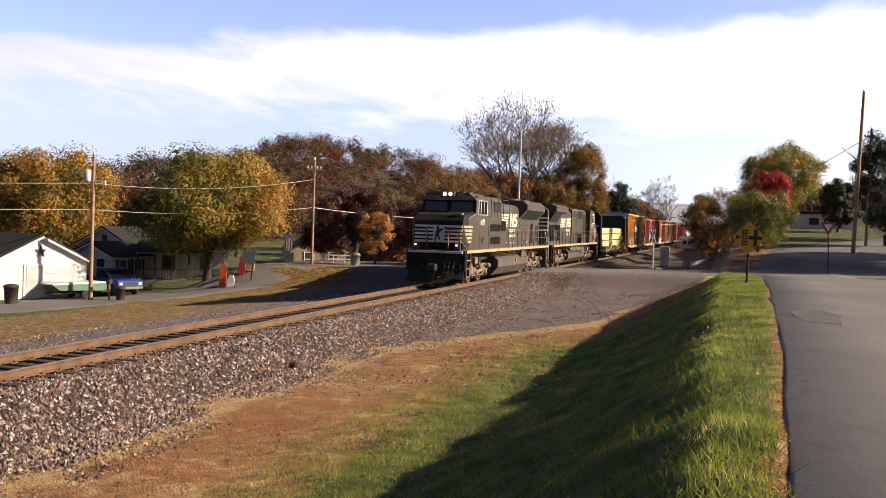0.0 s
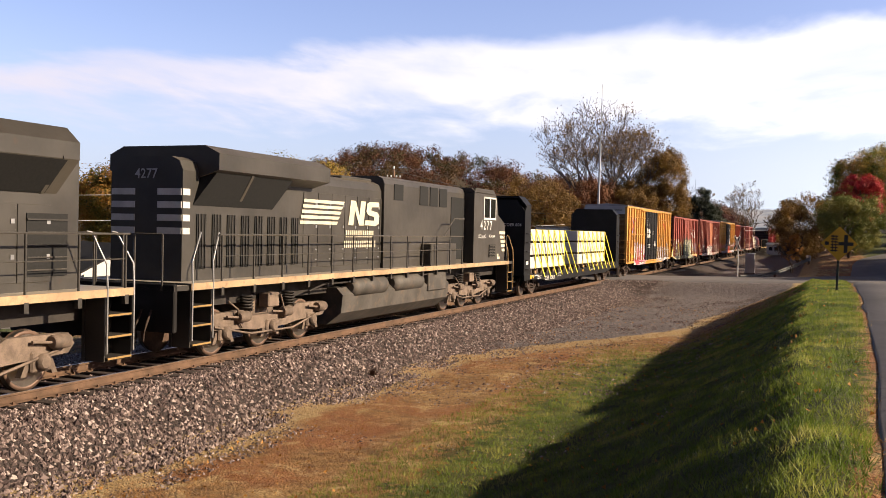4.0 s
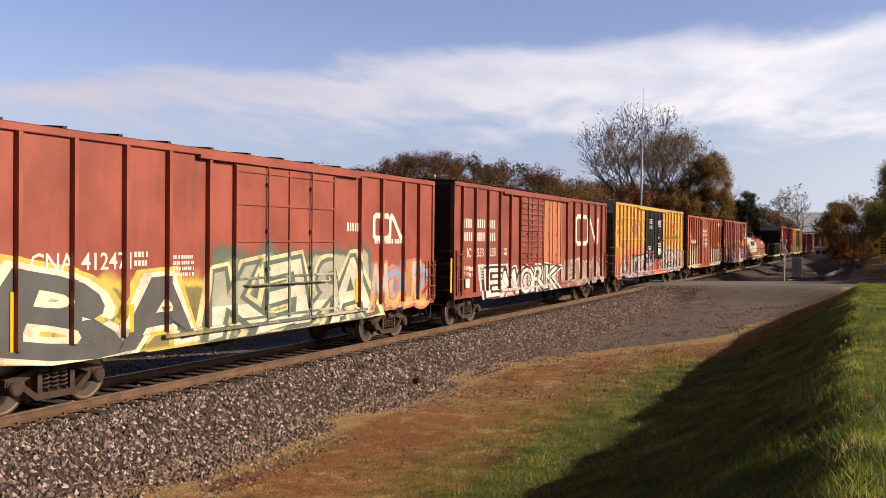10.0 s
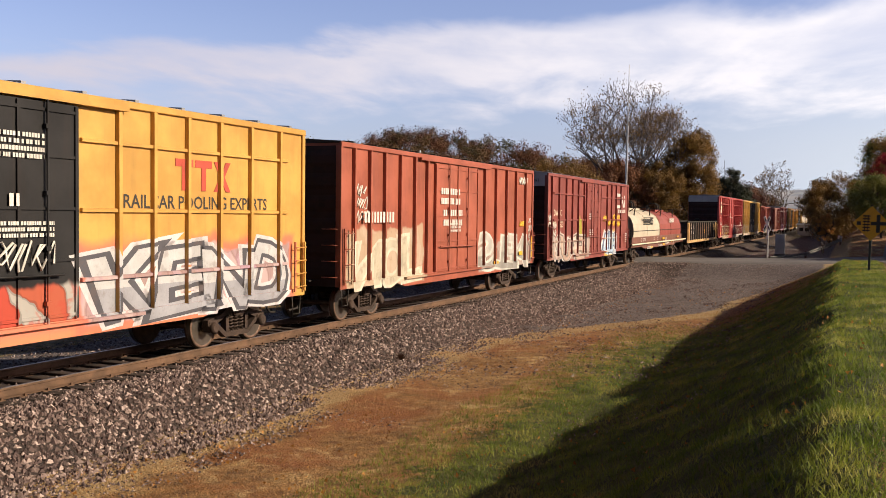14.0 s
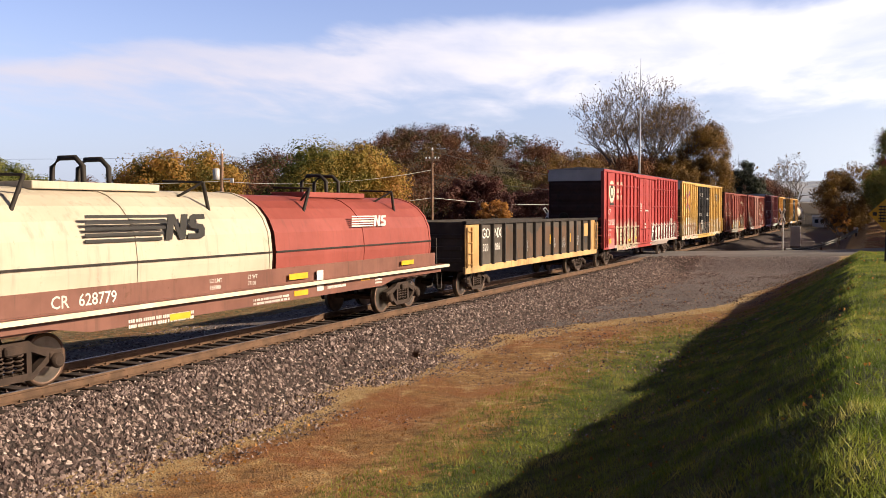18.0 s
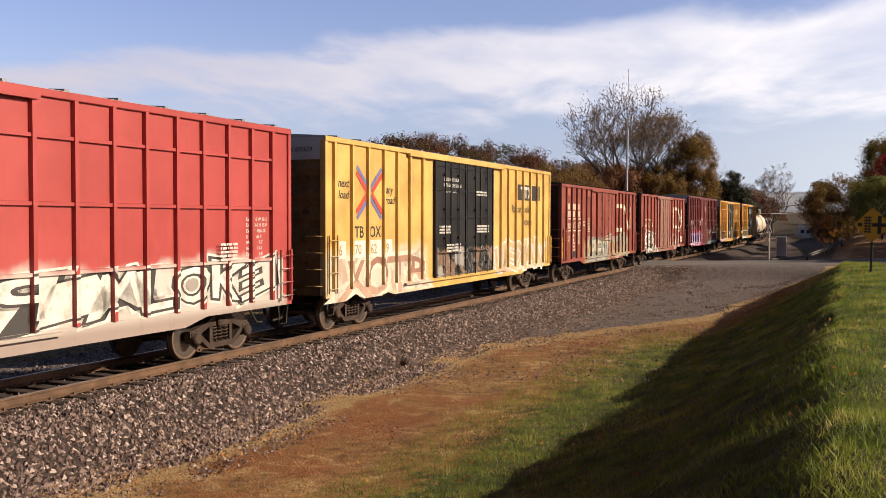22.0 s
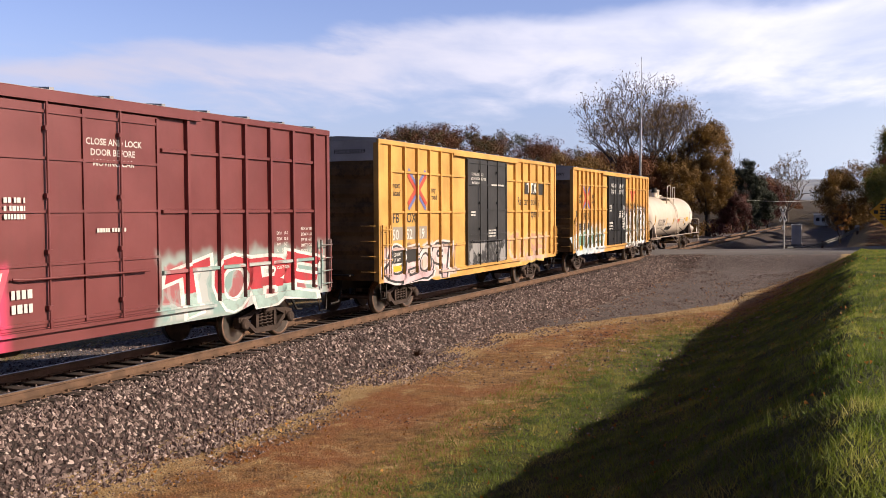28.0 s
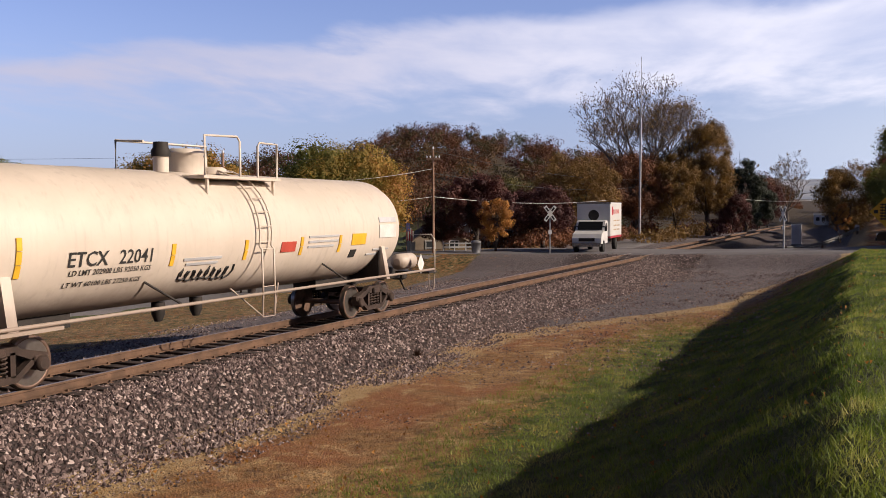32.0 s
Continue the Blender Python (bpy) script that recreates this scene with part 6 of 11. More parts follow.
    for k, y in enumerate((0.5, L - 0.5)):
        part("end_platform", Build().box(-1.45, 1.45, y - 0.5, y + 0.5, 1.16, 1.24), STEEL_DARK, car)
        part("end_rail", Build().tube([(1.4, y, 1.2), (1.4, y, 2.1), (0.6, y, 2.1), (0.6, y, 1.2)], 0.02, 6), STEEL_DARK, car)
    coupler(car, 0.1, 1)
    coupler(car, L - 0.1, -1)
    stirrup(car, 0.2, STEEL_DARK)
    stirrup(car, L - 0.6, STEEL_DARK)
    freight_truck(car, 3.0)
    freight_truck(car, L - 2.2)
    CARS.append((car, 229.65))


P_COILB = car_paint("coil_car_frame_paint", (0.21, 0.085, 0.060), (), 0.8)
HOOD_W = car_paint("cream_hood_paint", (0.60, 0.53, 0.42), (), 0.30, 0.5, 0.10)
HOOD_R = car_paint("red_hood_paint", (0.31, 0.060, 0.044), (), 0.3, 0.5, 0.15)
coilcar()


# --- mill gondola ---
def gondola():
    L = 16.85
    car = thing("gondola", "dark rusty gondola with orange-stained sides", "gondola")
    for sgn in (-1, 1):
        part("side", Build().box(*sorted((sgn * 1.36, sgn * 1.42)), 0.05, L - 0.05, 0.95, 2.52), P_GON, car)
        part("top_rail", Build().box(*sorted((sgn * 1.34, sgn * 1.50)), 0.0, L, 2.50, 2.62, 0.015), STEEL_DARK, car)
        part("side_sill", Build().box(*sorted((sgn * 1.36, sgn * 1.47)), 0.0, L, 0.84, 1.08, 0.012), P_GONS, car)
    for y in (0.05, L - 0.13):
        part("end_wall", Build().box(-1.4, 1.4, y, y + 0.08, 0.95, 2.58), P_GON, car)
        for zz in (1.3, 1.7, 2.1):
            part("end_rib", Build().box(-1.3, 1.3, y - 0.06, y + 0.14, zz - 0.07, zz + 0.07, 0.02), P_GON, car)
    part("floor", Build().box(-1.38, 1.38, 0.1, L - 0.1, 0.92, 1.0), STEEL_DARK, car)
    stake = Build().prism([(1.42, -0.085), (1.53, -0.05), (1.53, 0.05), (1.42, 0.085)], 2, 1.06, 2.51).mesh("stake")
    for y in even(1.32, L - 0.32, 14):
        link_mesh("stake", stake, STEEL_DARK, car).location.y = y
    part("corner_panel", Build().box(1.42, 1.46, 0.02, 1.2, 1.0, 2.5), P_GONO, car, "orange-stained corner panel")
    part("corner_panel", Build().box(1.42, 1.45, L - 1.0, L - 0.05, 1.0, 2.5), P_GONO, car, "orange-stained corner panel")
    letters_on(car, WHITE_PAINT, (("GO", 0.50, 1.56, 2.0), ("NX", 0.50, 2.76, 2.0), ("320", 0.36, 1.64, 1.55), ("086", 0.36, 2.82, 1.55)), 1.425)
    marks_on(car, YELLOW_REFLECT, ((4.9, 1.9, 0.12, 3, 0.1),), 35, 1.425)
    plates_on(car, (("rusty_panel", P_GONO, 14.35, 1.75, 0.95, 0.6), ("notice_plate", BLACK_PAINT, 14.75, 1.42, 0.4, 0.28), ("reflector", YELLOW_REFLECT, 9.3, 1.55, 0.1, 0.4), ("reflector", YELLOW_REFLECT, 12.3, 1.55, 0.1, 0.4)), 1.424)
    for k, y in enumerate((6.0, 9.5, 11.0, 13.2)):
        scribble(car, GREY_TOP, y, 1.35, 0.5, 0.5, 90 + k, 1.426, 0.004, 2)
    ladder(car, 0.08, 0.5, 1.05, 2.4, P_GONO, 1.5)
    ladder(car, L - 0.5, L - 0.08, 1.05, 2.4, P_GONO, 1.5)
    coupler(car, 0.05, 1)
    coupler(car, L - 0.05, -1)
    stirrup(car, 0.1, STEEL_DARK)
    stirrup(car, L - 0.5, STEEL_DARK)
    part("centre_sill", Build().box(-0.3, 0.3, 0.3, L - 0.3, 0.66, 0.95), STEEL_DARK, car)
    freight_truck(car, 2.0)
    freight_truck(car, L - 2.0)
    CARS.append((car, 250.55))


P_GON = car_paint("dark_gondola_paint", (0.070, 0.056, 0.046), ((4.0, 16.0, 1.1, 2.3, ((0.10, 0.055, 0.03), (0.15, 0.075, 0.04), (0.06, 0.05, 0.045)), (0.20, 0.10, 0.05), None, 1.3, 61.0, 0.0),), 0.9, 0.7, 0.6)
P_GONS = car_paint("orange_sill_paint", (0.60, 0.38, 0.17), (), 0.95, 0.7, 0.35)
P_GONO = car_paint("orange_corner_paint", (0.60, 0.36, 0.14), (), 0.75, 0.7, 0.3)
gondola()


# --- tank car ---
def tankcar():
    L = 16.9
    car = thing("tank_car", "cream tank car with black stencils, dome platform and ladder", "tank car")
    R0, zc = 1.36, 2.44
    y0, y1 = -0.2, 15.5
    prof = [(y0, 0.05), (y0 + 0.06, 0.45), (y0 + 0.18, 0.8), (y0 + 0.38, 1.1), (y0 + 0.62, 1.28), (y0 + 0.9, R0)]
    for yy in (3.6, 3.64, 7.8, 7.84, 11.9, 11.94):
        prof.append((yy, R0 + (0.006 if yy * 100 % 10 > 3 else 0.0)))
    prof += [(y1 - 0.9, R0), (y1 - 0.62, 1.28), (y1 - 0.38, 1.1), (y1 - 0.18, 0.8), (y1 - 0.06, 0.45), (y1, 0.05)]
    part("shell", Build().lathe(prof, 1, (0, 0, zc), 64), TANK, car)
    for a, e in ((-0.9, 3.4), (11.8, L - 0.2)):
        part("stub_sill", Build().box(-0.35, 0.35, a, e, 0.86, 1.2), STEEL_DARK, car)
    for y in (1.15, 13.75):
        part("saddle", Build().prism([(-1.25, 1.05), (1.25, 1.05), (1.28, 1.85), (0.9, 1.35), (-0.9, 1.35), (-1.28, 1.85)], 1, y - 0.14, y + 0.14), STEEL_DARK, car)
        part("bolster_web", Build().prism([(1.22, 1.05), (1.5, 1.05), (1.34, 1.95), (1.28, 1.95)], 1, y - 0.1, y + 0.1), TANK, car)
    # side running boards
    for sgn in (-1, 1):
        part("side_rail", Build().tube([(sgn * 1.5, -0.7, 1.14), (sgn * 1.5, L - 0.1, 1.14)], 0.035, 8), TANK, car)
        part("side_step", Build().box(*sorted((sgn * 1.2, sgn * 1.56)), -0.7, 2.1, 1.03, 1.09), TANK, car)
    for y in (-0.6, L - 0.35):
        part("end_platform", Build().box(-1.5, 1.5, y - 0.1, y + 0.45, 1.02, 1.08), STEEL_DARK, car)
        part("end_handrail", Build().tube([(1.5, y + 0.3, 1.05), (1.5, y + 0.3, 2.05), (1.4, y + 0.28, 2.2), (0.7, y + 0.28, 2.2), (0.7, y + 0.28, 1.05)], 0.022, 6), TANK, car)
        stirrup(car, y - 0.05, TANK, 0.4)
    part("air_reservoir", Build().lathe([(-0.5, 0.1), (-0.42, 0.24), (0.42, 0.24), (0.5, 0.1)], 1, (0.95, 15.85, 1.42), 16), TANK, car)
    part("placard", Build().prism([(15.62, 1.35), (15.85, 1.65), (16.08, 1.35), (15.85, 1.05)], 0, 1.5, 1.51), WHITE_PAINT, car)
    # top platform with rails, manway and valves
    zt = zc + R0
    pl = part("top_platform", Build().box(-1.0, 1.12, 6.3, 9.1, zt - 0.16, zt - 0.10), TANK, car)
    for y in (6.5, 8.9):
        part("platform_leg", Build().box(1.0, 1.06, y - 0.03, y + 0.03, zt - 0.55, zt - 0.12), TANK, pl)
    part("guard_rail", Build().tube([(1.1, 6.35, zt - 0.1), (1.1, 6.35, zt + 0.72), (1.1, 7.45, zt + 0.76), (1.1, 7.55, zt + 0.66), (1.1, 7.55, zt - 0.1)], 0.026, 8), TANK, pl)
    part("guard_rail", Build().tube([(1.1, 8.2, zt - 0.1), (1.1, 8.2, zt + 0.6), (1.1, 8.28, zt + 0.68), (1.1, 8.95, zt + 0.68), (1.1, 8.95, zt - 0.1)], 0.026, 8), TANK, pl)
    part("guard_rail", Build().tube([(-0.2, 6.0, zt + 0.62), (-0.95, 6.0, zt + 0.66), (-0.95, 6.0, zt - 0.1)], 0.026, 8).tube([(-0.95, 6.0, zt + 0.66), (-0.95, 9.0, zt + 0.7), (-0.95, 9.0, zt - 0.1)], 0.026, 8), TANK, pl)
    part("vent_pipe", Build().lathe([(0, 0.16), (0.34, 0.16)], 2, (0.3, 5.95, zt - 0.05), 16), TANK, car)
    part("vent_cap", Build().lathe([(0, 0.19), (0.1, 0.2), (0.18, 0.16), (0.3, 0.15)], 2, (0.3, 5.95, zt + 0.28), 16), STEEL_DARK, car)
    part("manway", Build().lathe([(0, 0.40), (0.42, 0.40), (0.44, 0.44), (0.5, 0.44), (0.55, 0.36)], 2, (0.0, 7.05, zt - 0.05), 22), TANK, car)
    part("valve_housing", Build().lathe([(0, 0.3), (0.12, 0.3), (0.16, 0.22)], 2, (0.1, 7.9, zt - 0.02), 16).box(-0.2, 0.1, 7.55, 7.7, zt, zt + 0.35), TANK, car)
    # curved ladder down the side
    arc = []
    for k in range(9):
        a = radians(86 - k * 12)
        arc.append((math.cos(a) * (R0 + 0.1), zc + math.sin(a) * (R0 + 0.1)))
    arc += [(1.5, 2.1), (1.52, 1.2), (1.5, 0.62)]
    for y in (7.75, 8.2):
        part("ladder_stile", Build().tube([(x, y, z) for x, z in arc], 0.022, 6), TANK, car)
    for k in range(11):
        i = k * (len(arc) - 1) / 10
        a, e = arc[int(i)], arc[min(int(i) + 1, len(arc) - 1)]
        f = i - int(i)
        x, z = a[0] + (e[0] - a[0]) * f, a[1] + (e[1] - a[1]) * f
        part("rung", Build().tube([(x, 7.75, z), (x, 8.2, z)], 0.014, 5), TANK, car)
    part("ladder_brace", Build().tube([(1.2, 7.0, 1.3), (1.5, 7.75, 0.64)], 0.02, 5).tube([(1.2, 8.8, 1.3), (1.5, 8.2, 0.64)], 0.02, 5), TANK, car)
    # stencils wrapped onto the curved side: small flat plates laid against it
    def on_tank(b, text, size, y, z, shear=0.0):
        a = math.asin((z + size * 0.35 - zc) / R0)
        m = Matrix.Rotation(-a, 4, "Y") @ SIDE
        lettering(b, text, size, ((R0 + 0.012) * math.cos(a) + 0.35 * size * math.sin(a), y, z), m, shear)
    for text, size, y, z in (("ETCX", 0.37, 2.42, 2.02), ("22041", 0.37, 3.62, 2.02), ("LD LMT 202900 LBS 92050 KGS", 0.15, 2.5, 1.86), ("LT WT 60100 LBS 27250 KGS", 0.15, 2.45, 1.66)):
        on_tank(b := Build(), text, size, y, z)
        part("lettering", b, BLACK_PAINT, car)
    def plate_on(name, mat, y, z, w, h):
        a = math.asin((z + h / 2 - zc) / R0)
        n, t = Vector((math.cos(a), 0, math.sin(a))), Vector((-math.sin(a), 0, math.cos(a)))
        o = n * (R0 + 0.006 - h * h / 18) + Vector((0, 0, zc))
        v = []
        for d in (0.0, 0.018):
            for yy, k in ((y, -h / 2), (y + w, -h / 2), (y + w, h / 2), (y, h / 2)):
                p = o + n * d + t * k
                v.append((p.x, yy, p.z))
        part(name, Build().add(v, [(0, 1, 2, 3), (4, 5, 6, 7), (0, 1, 5, 4), (1, 2, 6, 5), (2, 3, 7, 6), (3, 0, 4, 7)]), mat, car)
    for y in (1.35, 5.0, 7.35, 9.55, 11.35):
        for k in range(3 if y < 2 else 2):
            plate_on("reflector", YELLOW_REFLECT, y, 1.9 + k * 0.22, 0.11, 0.21)
    plate_on("red_plate", RED_PAINT, 8.75, 2.0, 0.6, 0.24)
    plate_on("orange_panel", YELLOW_REFLECT, 12.0, 2.05, 0.75, 0.3)
    plate_on("grey_patch", GREY_TOP, 13.5, 2.62, 1.0, 0.14)
    plate_on("white_patch", WHITE_PAINT, 13.5, 2.2, 1.0, 0.36)
    plate_on("hazard_label", BLACK_PAINT, 12.05, 1.72, 0.3, 0.22)
    rng = random.Random(5)
    for y, z, w in ((9.9, 2.3, 1.4), (9.9, 2.18, 1.4), (9.9, 2.06, 1.2), (5.4, 1.98, 1.2), (5.5, 1.88, 1.0), (13.3, 1.86, 0.9), (13.0, 1.74, 1.0)):
        plate_on("stencil_line", GREY_TOP, y, z, w, 0.05)
    rng, pts = random.Random(8), []
    for k in range(46):
        yy = 5.4 + k * 0.038 + 0.09 * math.cos(k * 1.15)
        zz = 1.66 + 0.14 * math.sin(k * 1.15) * rng.uniform(0.5, 1.2)
        pts.append(((R0 + 0.015) * math.cos(math.asin((zz - zc) / R0)), yy, zz))
    part("scrawled_tag", Build().tube(pts, 0.024, 5), BLACK_PAINT, car)
    for y in (4.5, 10.9):
        part("brace_strap", Build().tube([(1.1, y, 1.62), (1.48, y + 0.6, 1.16)], 0.025, 5), STEEL_DARK, car)
    for y in (5.9, 7.1):
        part("outlet_valve", Build().lathe([(0, 0.14), (-0.25, 0.14), (-0.4, 0.08)], 2, (0.2, y, 1.08), 12), STEEL_DARK, car)
    coupler(car, -0.6, 1)
    coupler(car, L - 0.1, -1)
    freight_truck(car, 1.15)
    freight_truck(car, 13.75)
    CARS.append((car, 400.6))


TANK = car_paint("cream_tank_paint", (0.70, 0.605, 0.505), (), 0.12, 0.38, 0.06)


def soiled_head(mat):
    """Brake dust and spilled product on the leading head of the tank; browner towards its belly."""
    g = Nodes(mat.node_tree, True)
    b = next(n for n in g.t.nodes if n.type == "BSDF_PRINCIPLED")
    was = b.inputs["Base Color"].links[0].from_socket
    tc = g.n("ShaderNodeTexCoord").outputs["Object"]
    sep = g.n("ShaderNodeSeparateXYZ")
    g.link(tc, sep.inputs[0])
    smear = g.noise(tc, 1.3, 6.0, 0.65, 0.3, (1.0, 1.0, 0.35))
    reach = g.math("ADD", sep.outputs[1], g.math("MULTIPLY", g.math("SUBTRACT", smear, 0.5), 1.4))
    head = g.math("SUBTRACT", 1.0, g.step(reach, 0.0, 0.85))
    deep = g.math("ADD", 0.45, g.math("MULTIPLY", g.step(smear, 0.42, 0.62), 0.45))
    col = g.mix(g.math("MULTIPLY", head, deep), was, (0.085, 0.048, 0.036))
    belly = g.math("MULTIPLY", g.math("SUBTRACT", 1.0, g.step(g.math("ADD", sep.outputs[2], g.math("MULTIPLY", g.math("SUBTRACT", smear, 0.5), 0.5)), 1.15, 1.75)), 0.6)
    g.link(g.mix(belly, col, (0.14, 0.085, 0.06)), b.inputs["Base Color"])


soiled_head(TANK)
tankcar()

# ---- locomotives ----
_lt = {}


def loco_truck(parent, y, flip=1):
    """A three-axle power truck with outside frame, springs, brake cylinders and rods."""
    tr = new("truck")
    tr.parent = parent
    tr.location = (0, y, 0)
    if not _lt:
        _lt["pieces"] = []
        for s in (-1, 1):
            b = Build()
            b.prism([(-2.75, 0.78), (-2.6, 0.98), (-1.2, 1.0), (-0.9, 0.84), (0.9, 0.84), (1.2, 1.0), (2.6, 0.98), (2.75, 0.78), (2.6, 0.62), (1.2, 0.56), (0.7, 0.50), (-0.7, 0.50), (-1.2, 0.56), (-2.6, 0.62)], 0, *sorted((s * 1.0, s * 1.16)))
            for a in (-1.95, 0, 1.95):
                b.box(*sorted((s * 0.98, s * 1.2)), a - 0.24, a + 0.24, 0.36, 0.72, 0.03)
                b.prism([(a - 0.3, 0.56), (a - 0.42, 0.3), (a - 0.3, 0.3), (a - 0.18, 0.56)], 0, *sorted((s * 1.02, s * 1.14)))
                b.prism([(a + 0.18, 0.56), (a + 0.3, 0.3), (a + 0.42, 0.3), (a + 0.3, 0.56)], 0, *sorted((s * 1.02, s * 1.14)))
                _lt["pieces"].append(("axle_cap", Build().lathe([(0, 0.15), (0.05 * s, 0.15), (0.1 * s, 0.1)], 0, (s * 1.2, a, 0.533), 16).mesh("axle_cap"), LOCO_TRUCK))
            _lt["pieces"].append(("truck_frame", b.mesh("truck_frame"), LOCO_TRUCK))
            for a in (-0.95, 0.95):
                pts = [(s * 1.08 + 0.14 * math.cos(j * 0.7), a + 0.14 * math.sin(j * 0.7), 0.98 + j * 0.0075) for j in range(46)]
                _lt["pieces"].append(("coil_spring", Build().tube(pts, 0.024, 5).mesh("coil_spring"), STEEL_DARK))
            for a in (-1.35, 0.55, 2.3):
                b = Build().lathe([(-0.2, 0.10), (-0.16, 0.13), (0.16, 0.13), (0.2, 0.1)], 1, (s * 1.26, a, 0.86), 12)
                b.tube([(s * 1.26, a - 0.2, 0.86), (s * 1.24, a - 0.62, 0.9)], 0.03, 6)
                _lt["pieces"].append(("brake_cylinder", b.mesh("brake_cylinder"), LOCO_TRUCK))
            for nm, r, pts in (("brake_rod", 0.028, [(1.2, -2.4, 0.7), (1.24, -1.0, 0.44), (1.24, 0.9, 0.42), (1.2, 2.3, 0.7)]), ("air_hose", 0.022, [(1.3, -2.0, 1.25), (1.28, -1.6, 1.05), (1.24, -1.5, 0.8), (1.2, -1.3, 0.6)]), ("air_hose", 0.022, [(1.3, 0.2, 1.3), (1.3, 0.35, 1.0), (1.22, 0.5, 0.7)])):
                _lt["pieces"].append((nm, Build().tube([(s * x, y_, z) for x, y_, z in pts], r, 6).mesh(nm), LOCO_TRUCK))
        b = Build().box(-0.9, 0.9, -0.5, 0.5, 0.7, 1.2).box(-0.95, 0.95, -2.3, -1.6, 0.6, 0.95).box(-0.95, 0.95, 1.6, 2.3, 0.6, 0.95)
        b.box(0.95, 1.25, -0.25, 0.25, 1.0, 1.35, 0.03).box(-1.25, -0.95, -0.25, 0.25, 1.0, 1.35, 0.03)
        _lt["bolster"] = b.mesh("bolster")
    for nm, me, mat in _lt["pieces"]:
        link_mesh(nm, me, mat, tr)
    link_mesh("bolster", _lt["bolster"], LOCO_TRUCK, tr)
    for a in (-1.95, 0, 1.95):
        if "wheel" not in _lt:
            w = wheelset(tr, a, 0.533, LOCO_WHEELS)
            _lt["wheel"], _lt["tread"] = w.data, [c.data for c in w.children]
        else:
            w = link_mesh("wheelset", _lt["wheel"], None, tr)
            w.matrix_parent_inverse = Matrix.Translation((0, a, 0.533))
            LOCO_WHEELS.append(w)
            for d in _lt["tread"]:
                link_mesh("tread", d, None, w)


def handrail(loco, y0, y1, z0, x, n, mat):
    """Stanchions, each a part, and one long rail."""
    post = Build().tube([(x, 0, z0 - 0.28), (x, 0, z0 + 1.02)], 0.024, 6).box(x - 0.04, x + 0.04, -0.05, 0.05, z0 - 0.3, z0 - 0.12).mesh("stanchion")
    for y in even(y0, y1, n):
        link_mesh("stanchion", post, mat, loco).location.y = y
    part("hand_rail", Build().tube([(x, y0 - 0.1, z0 + 1.02), (x, y1 + 0.1, z0 + 1.02)], 0.022, 6), mat, loco)
    part("knee_rail", Build().tube([(x, y0, z0 + 0.55), (x, y1, z0 + 0.55)], 0.012, 5), mat, loco)


def steps(loco, y, d, mat_rail):
    """A stairwell at a corner: treads with yellow edges, and two bent rails. d: the way towards the end."""
    for k, zz in enumerate((0.42, 0.82, 1.22)):
        t = part("step", Build().box(1.05, 1.52, y - 0.32, y + 0.32, zz, zz + 0.05), STEEL_DARK, loco)
        part("step_edge", Build().box(1.52, 1.545, y - 0.32, y + 0.32, zz + 0.015, zz + 0.05), SAFETY_YELLOW, t)
    part("stair_wall", Build().box(1.0, 1.06, y - 0.4, y + 0.4, 0.4, 1.72), BLACK, loco)
    for a in (-0.36, 0.36):
        part("stair_cheek", Build().box(1.02, 1.5, y + a - 0.015, y + a + 0.015, 0.4, 1.7), BLACK, loco)
        if mat_rail is None:
            continue
        part("stair_rail", Build().tube([(1.55, y + a, 0.55), (1.55, y + a, 1.75), (1.53, y + a - d * 0.0, 2.2), (1.45, y + a * 0.9 - d * 0.35, 2.78), (1.4, y + a * 0.9 - d * 0.42, 2.8)], 0.02, 6), mat_rail, loco)


def slats(loco, name, x, y0, y1, z0, z1, n, mat, up=False):
    """A louvred panel: dark backing with slats."""
    bk = part(name, Build().box(x, x + 0.012, y0, y1, z0, z1), GRILLE, loco)
    for k in range(n):
        f = (k + 0.5) / n
        if up:
            yy = y0 + (y1 - y0) * f
            part("slat", Build().box(x + 0.012, x + 0.035, yy - 0.012, yy + 0.012, z0, z1), mat, bk)
        else:
            zz = z0 + (z1 - z0) * f
            part("slat", Build().box(x + 0.012, x + 0.04, y0, y1, zz - 0.012, zz + 0.012), mat, bk)


def horse_stripes(loco, x, y, z, w, h, mat, n=5):
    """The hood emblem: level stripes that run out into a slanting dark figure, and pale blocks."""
    for k in range(n):
        z0 = z + h * k / n
        part("stripe", Build().prism([(y + w * 0.05 * k / n, z0), (y + w * (0.42 + 0.10 * k / n), z0), (y + w * (0.44 + 0.10 * k / n), z0 + h / n * 0.6), (y + w * 0.05 * k / n, z0 + h / n * 0.6)], 0, x, x + 0.006), mat, loco)
    n_shape = [(0.57, 0), (0.635, 0), (0.655, 0.62), (0.715, 0), (0.775, 0), (0.80, 1), (0.735, 1), (0.718, 0.40), (0.665, 1), (0.60, 1)]
    s_shape = [(0.79, 0.02), (0.95, 0), (0.99, 0.1), (1.0, 0.42), (0.97, 0.58), (0.88, 0.64), (0.885, 0.78), (0.995, 0.80), (0.99, 1), (0.86, 1), (0.825, 0.92), (0.81, 0.58), (0.84, 0.45), (0.925, 0.38), (0.92, 0.22), (0.80, 0.22)]
    for shape in (n_shape, s_shape):
        part("emblem", Build().prism([(y + w * p, z + h * q) for p, q in shape], 0, x, x + 0.006), mat, loco, "cream block emblem")


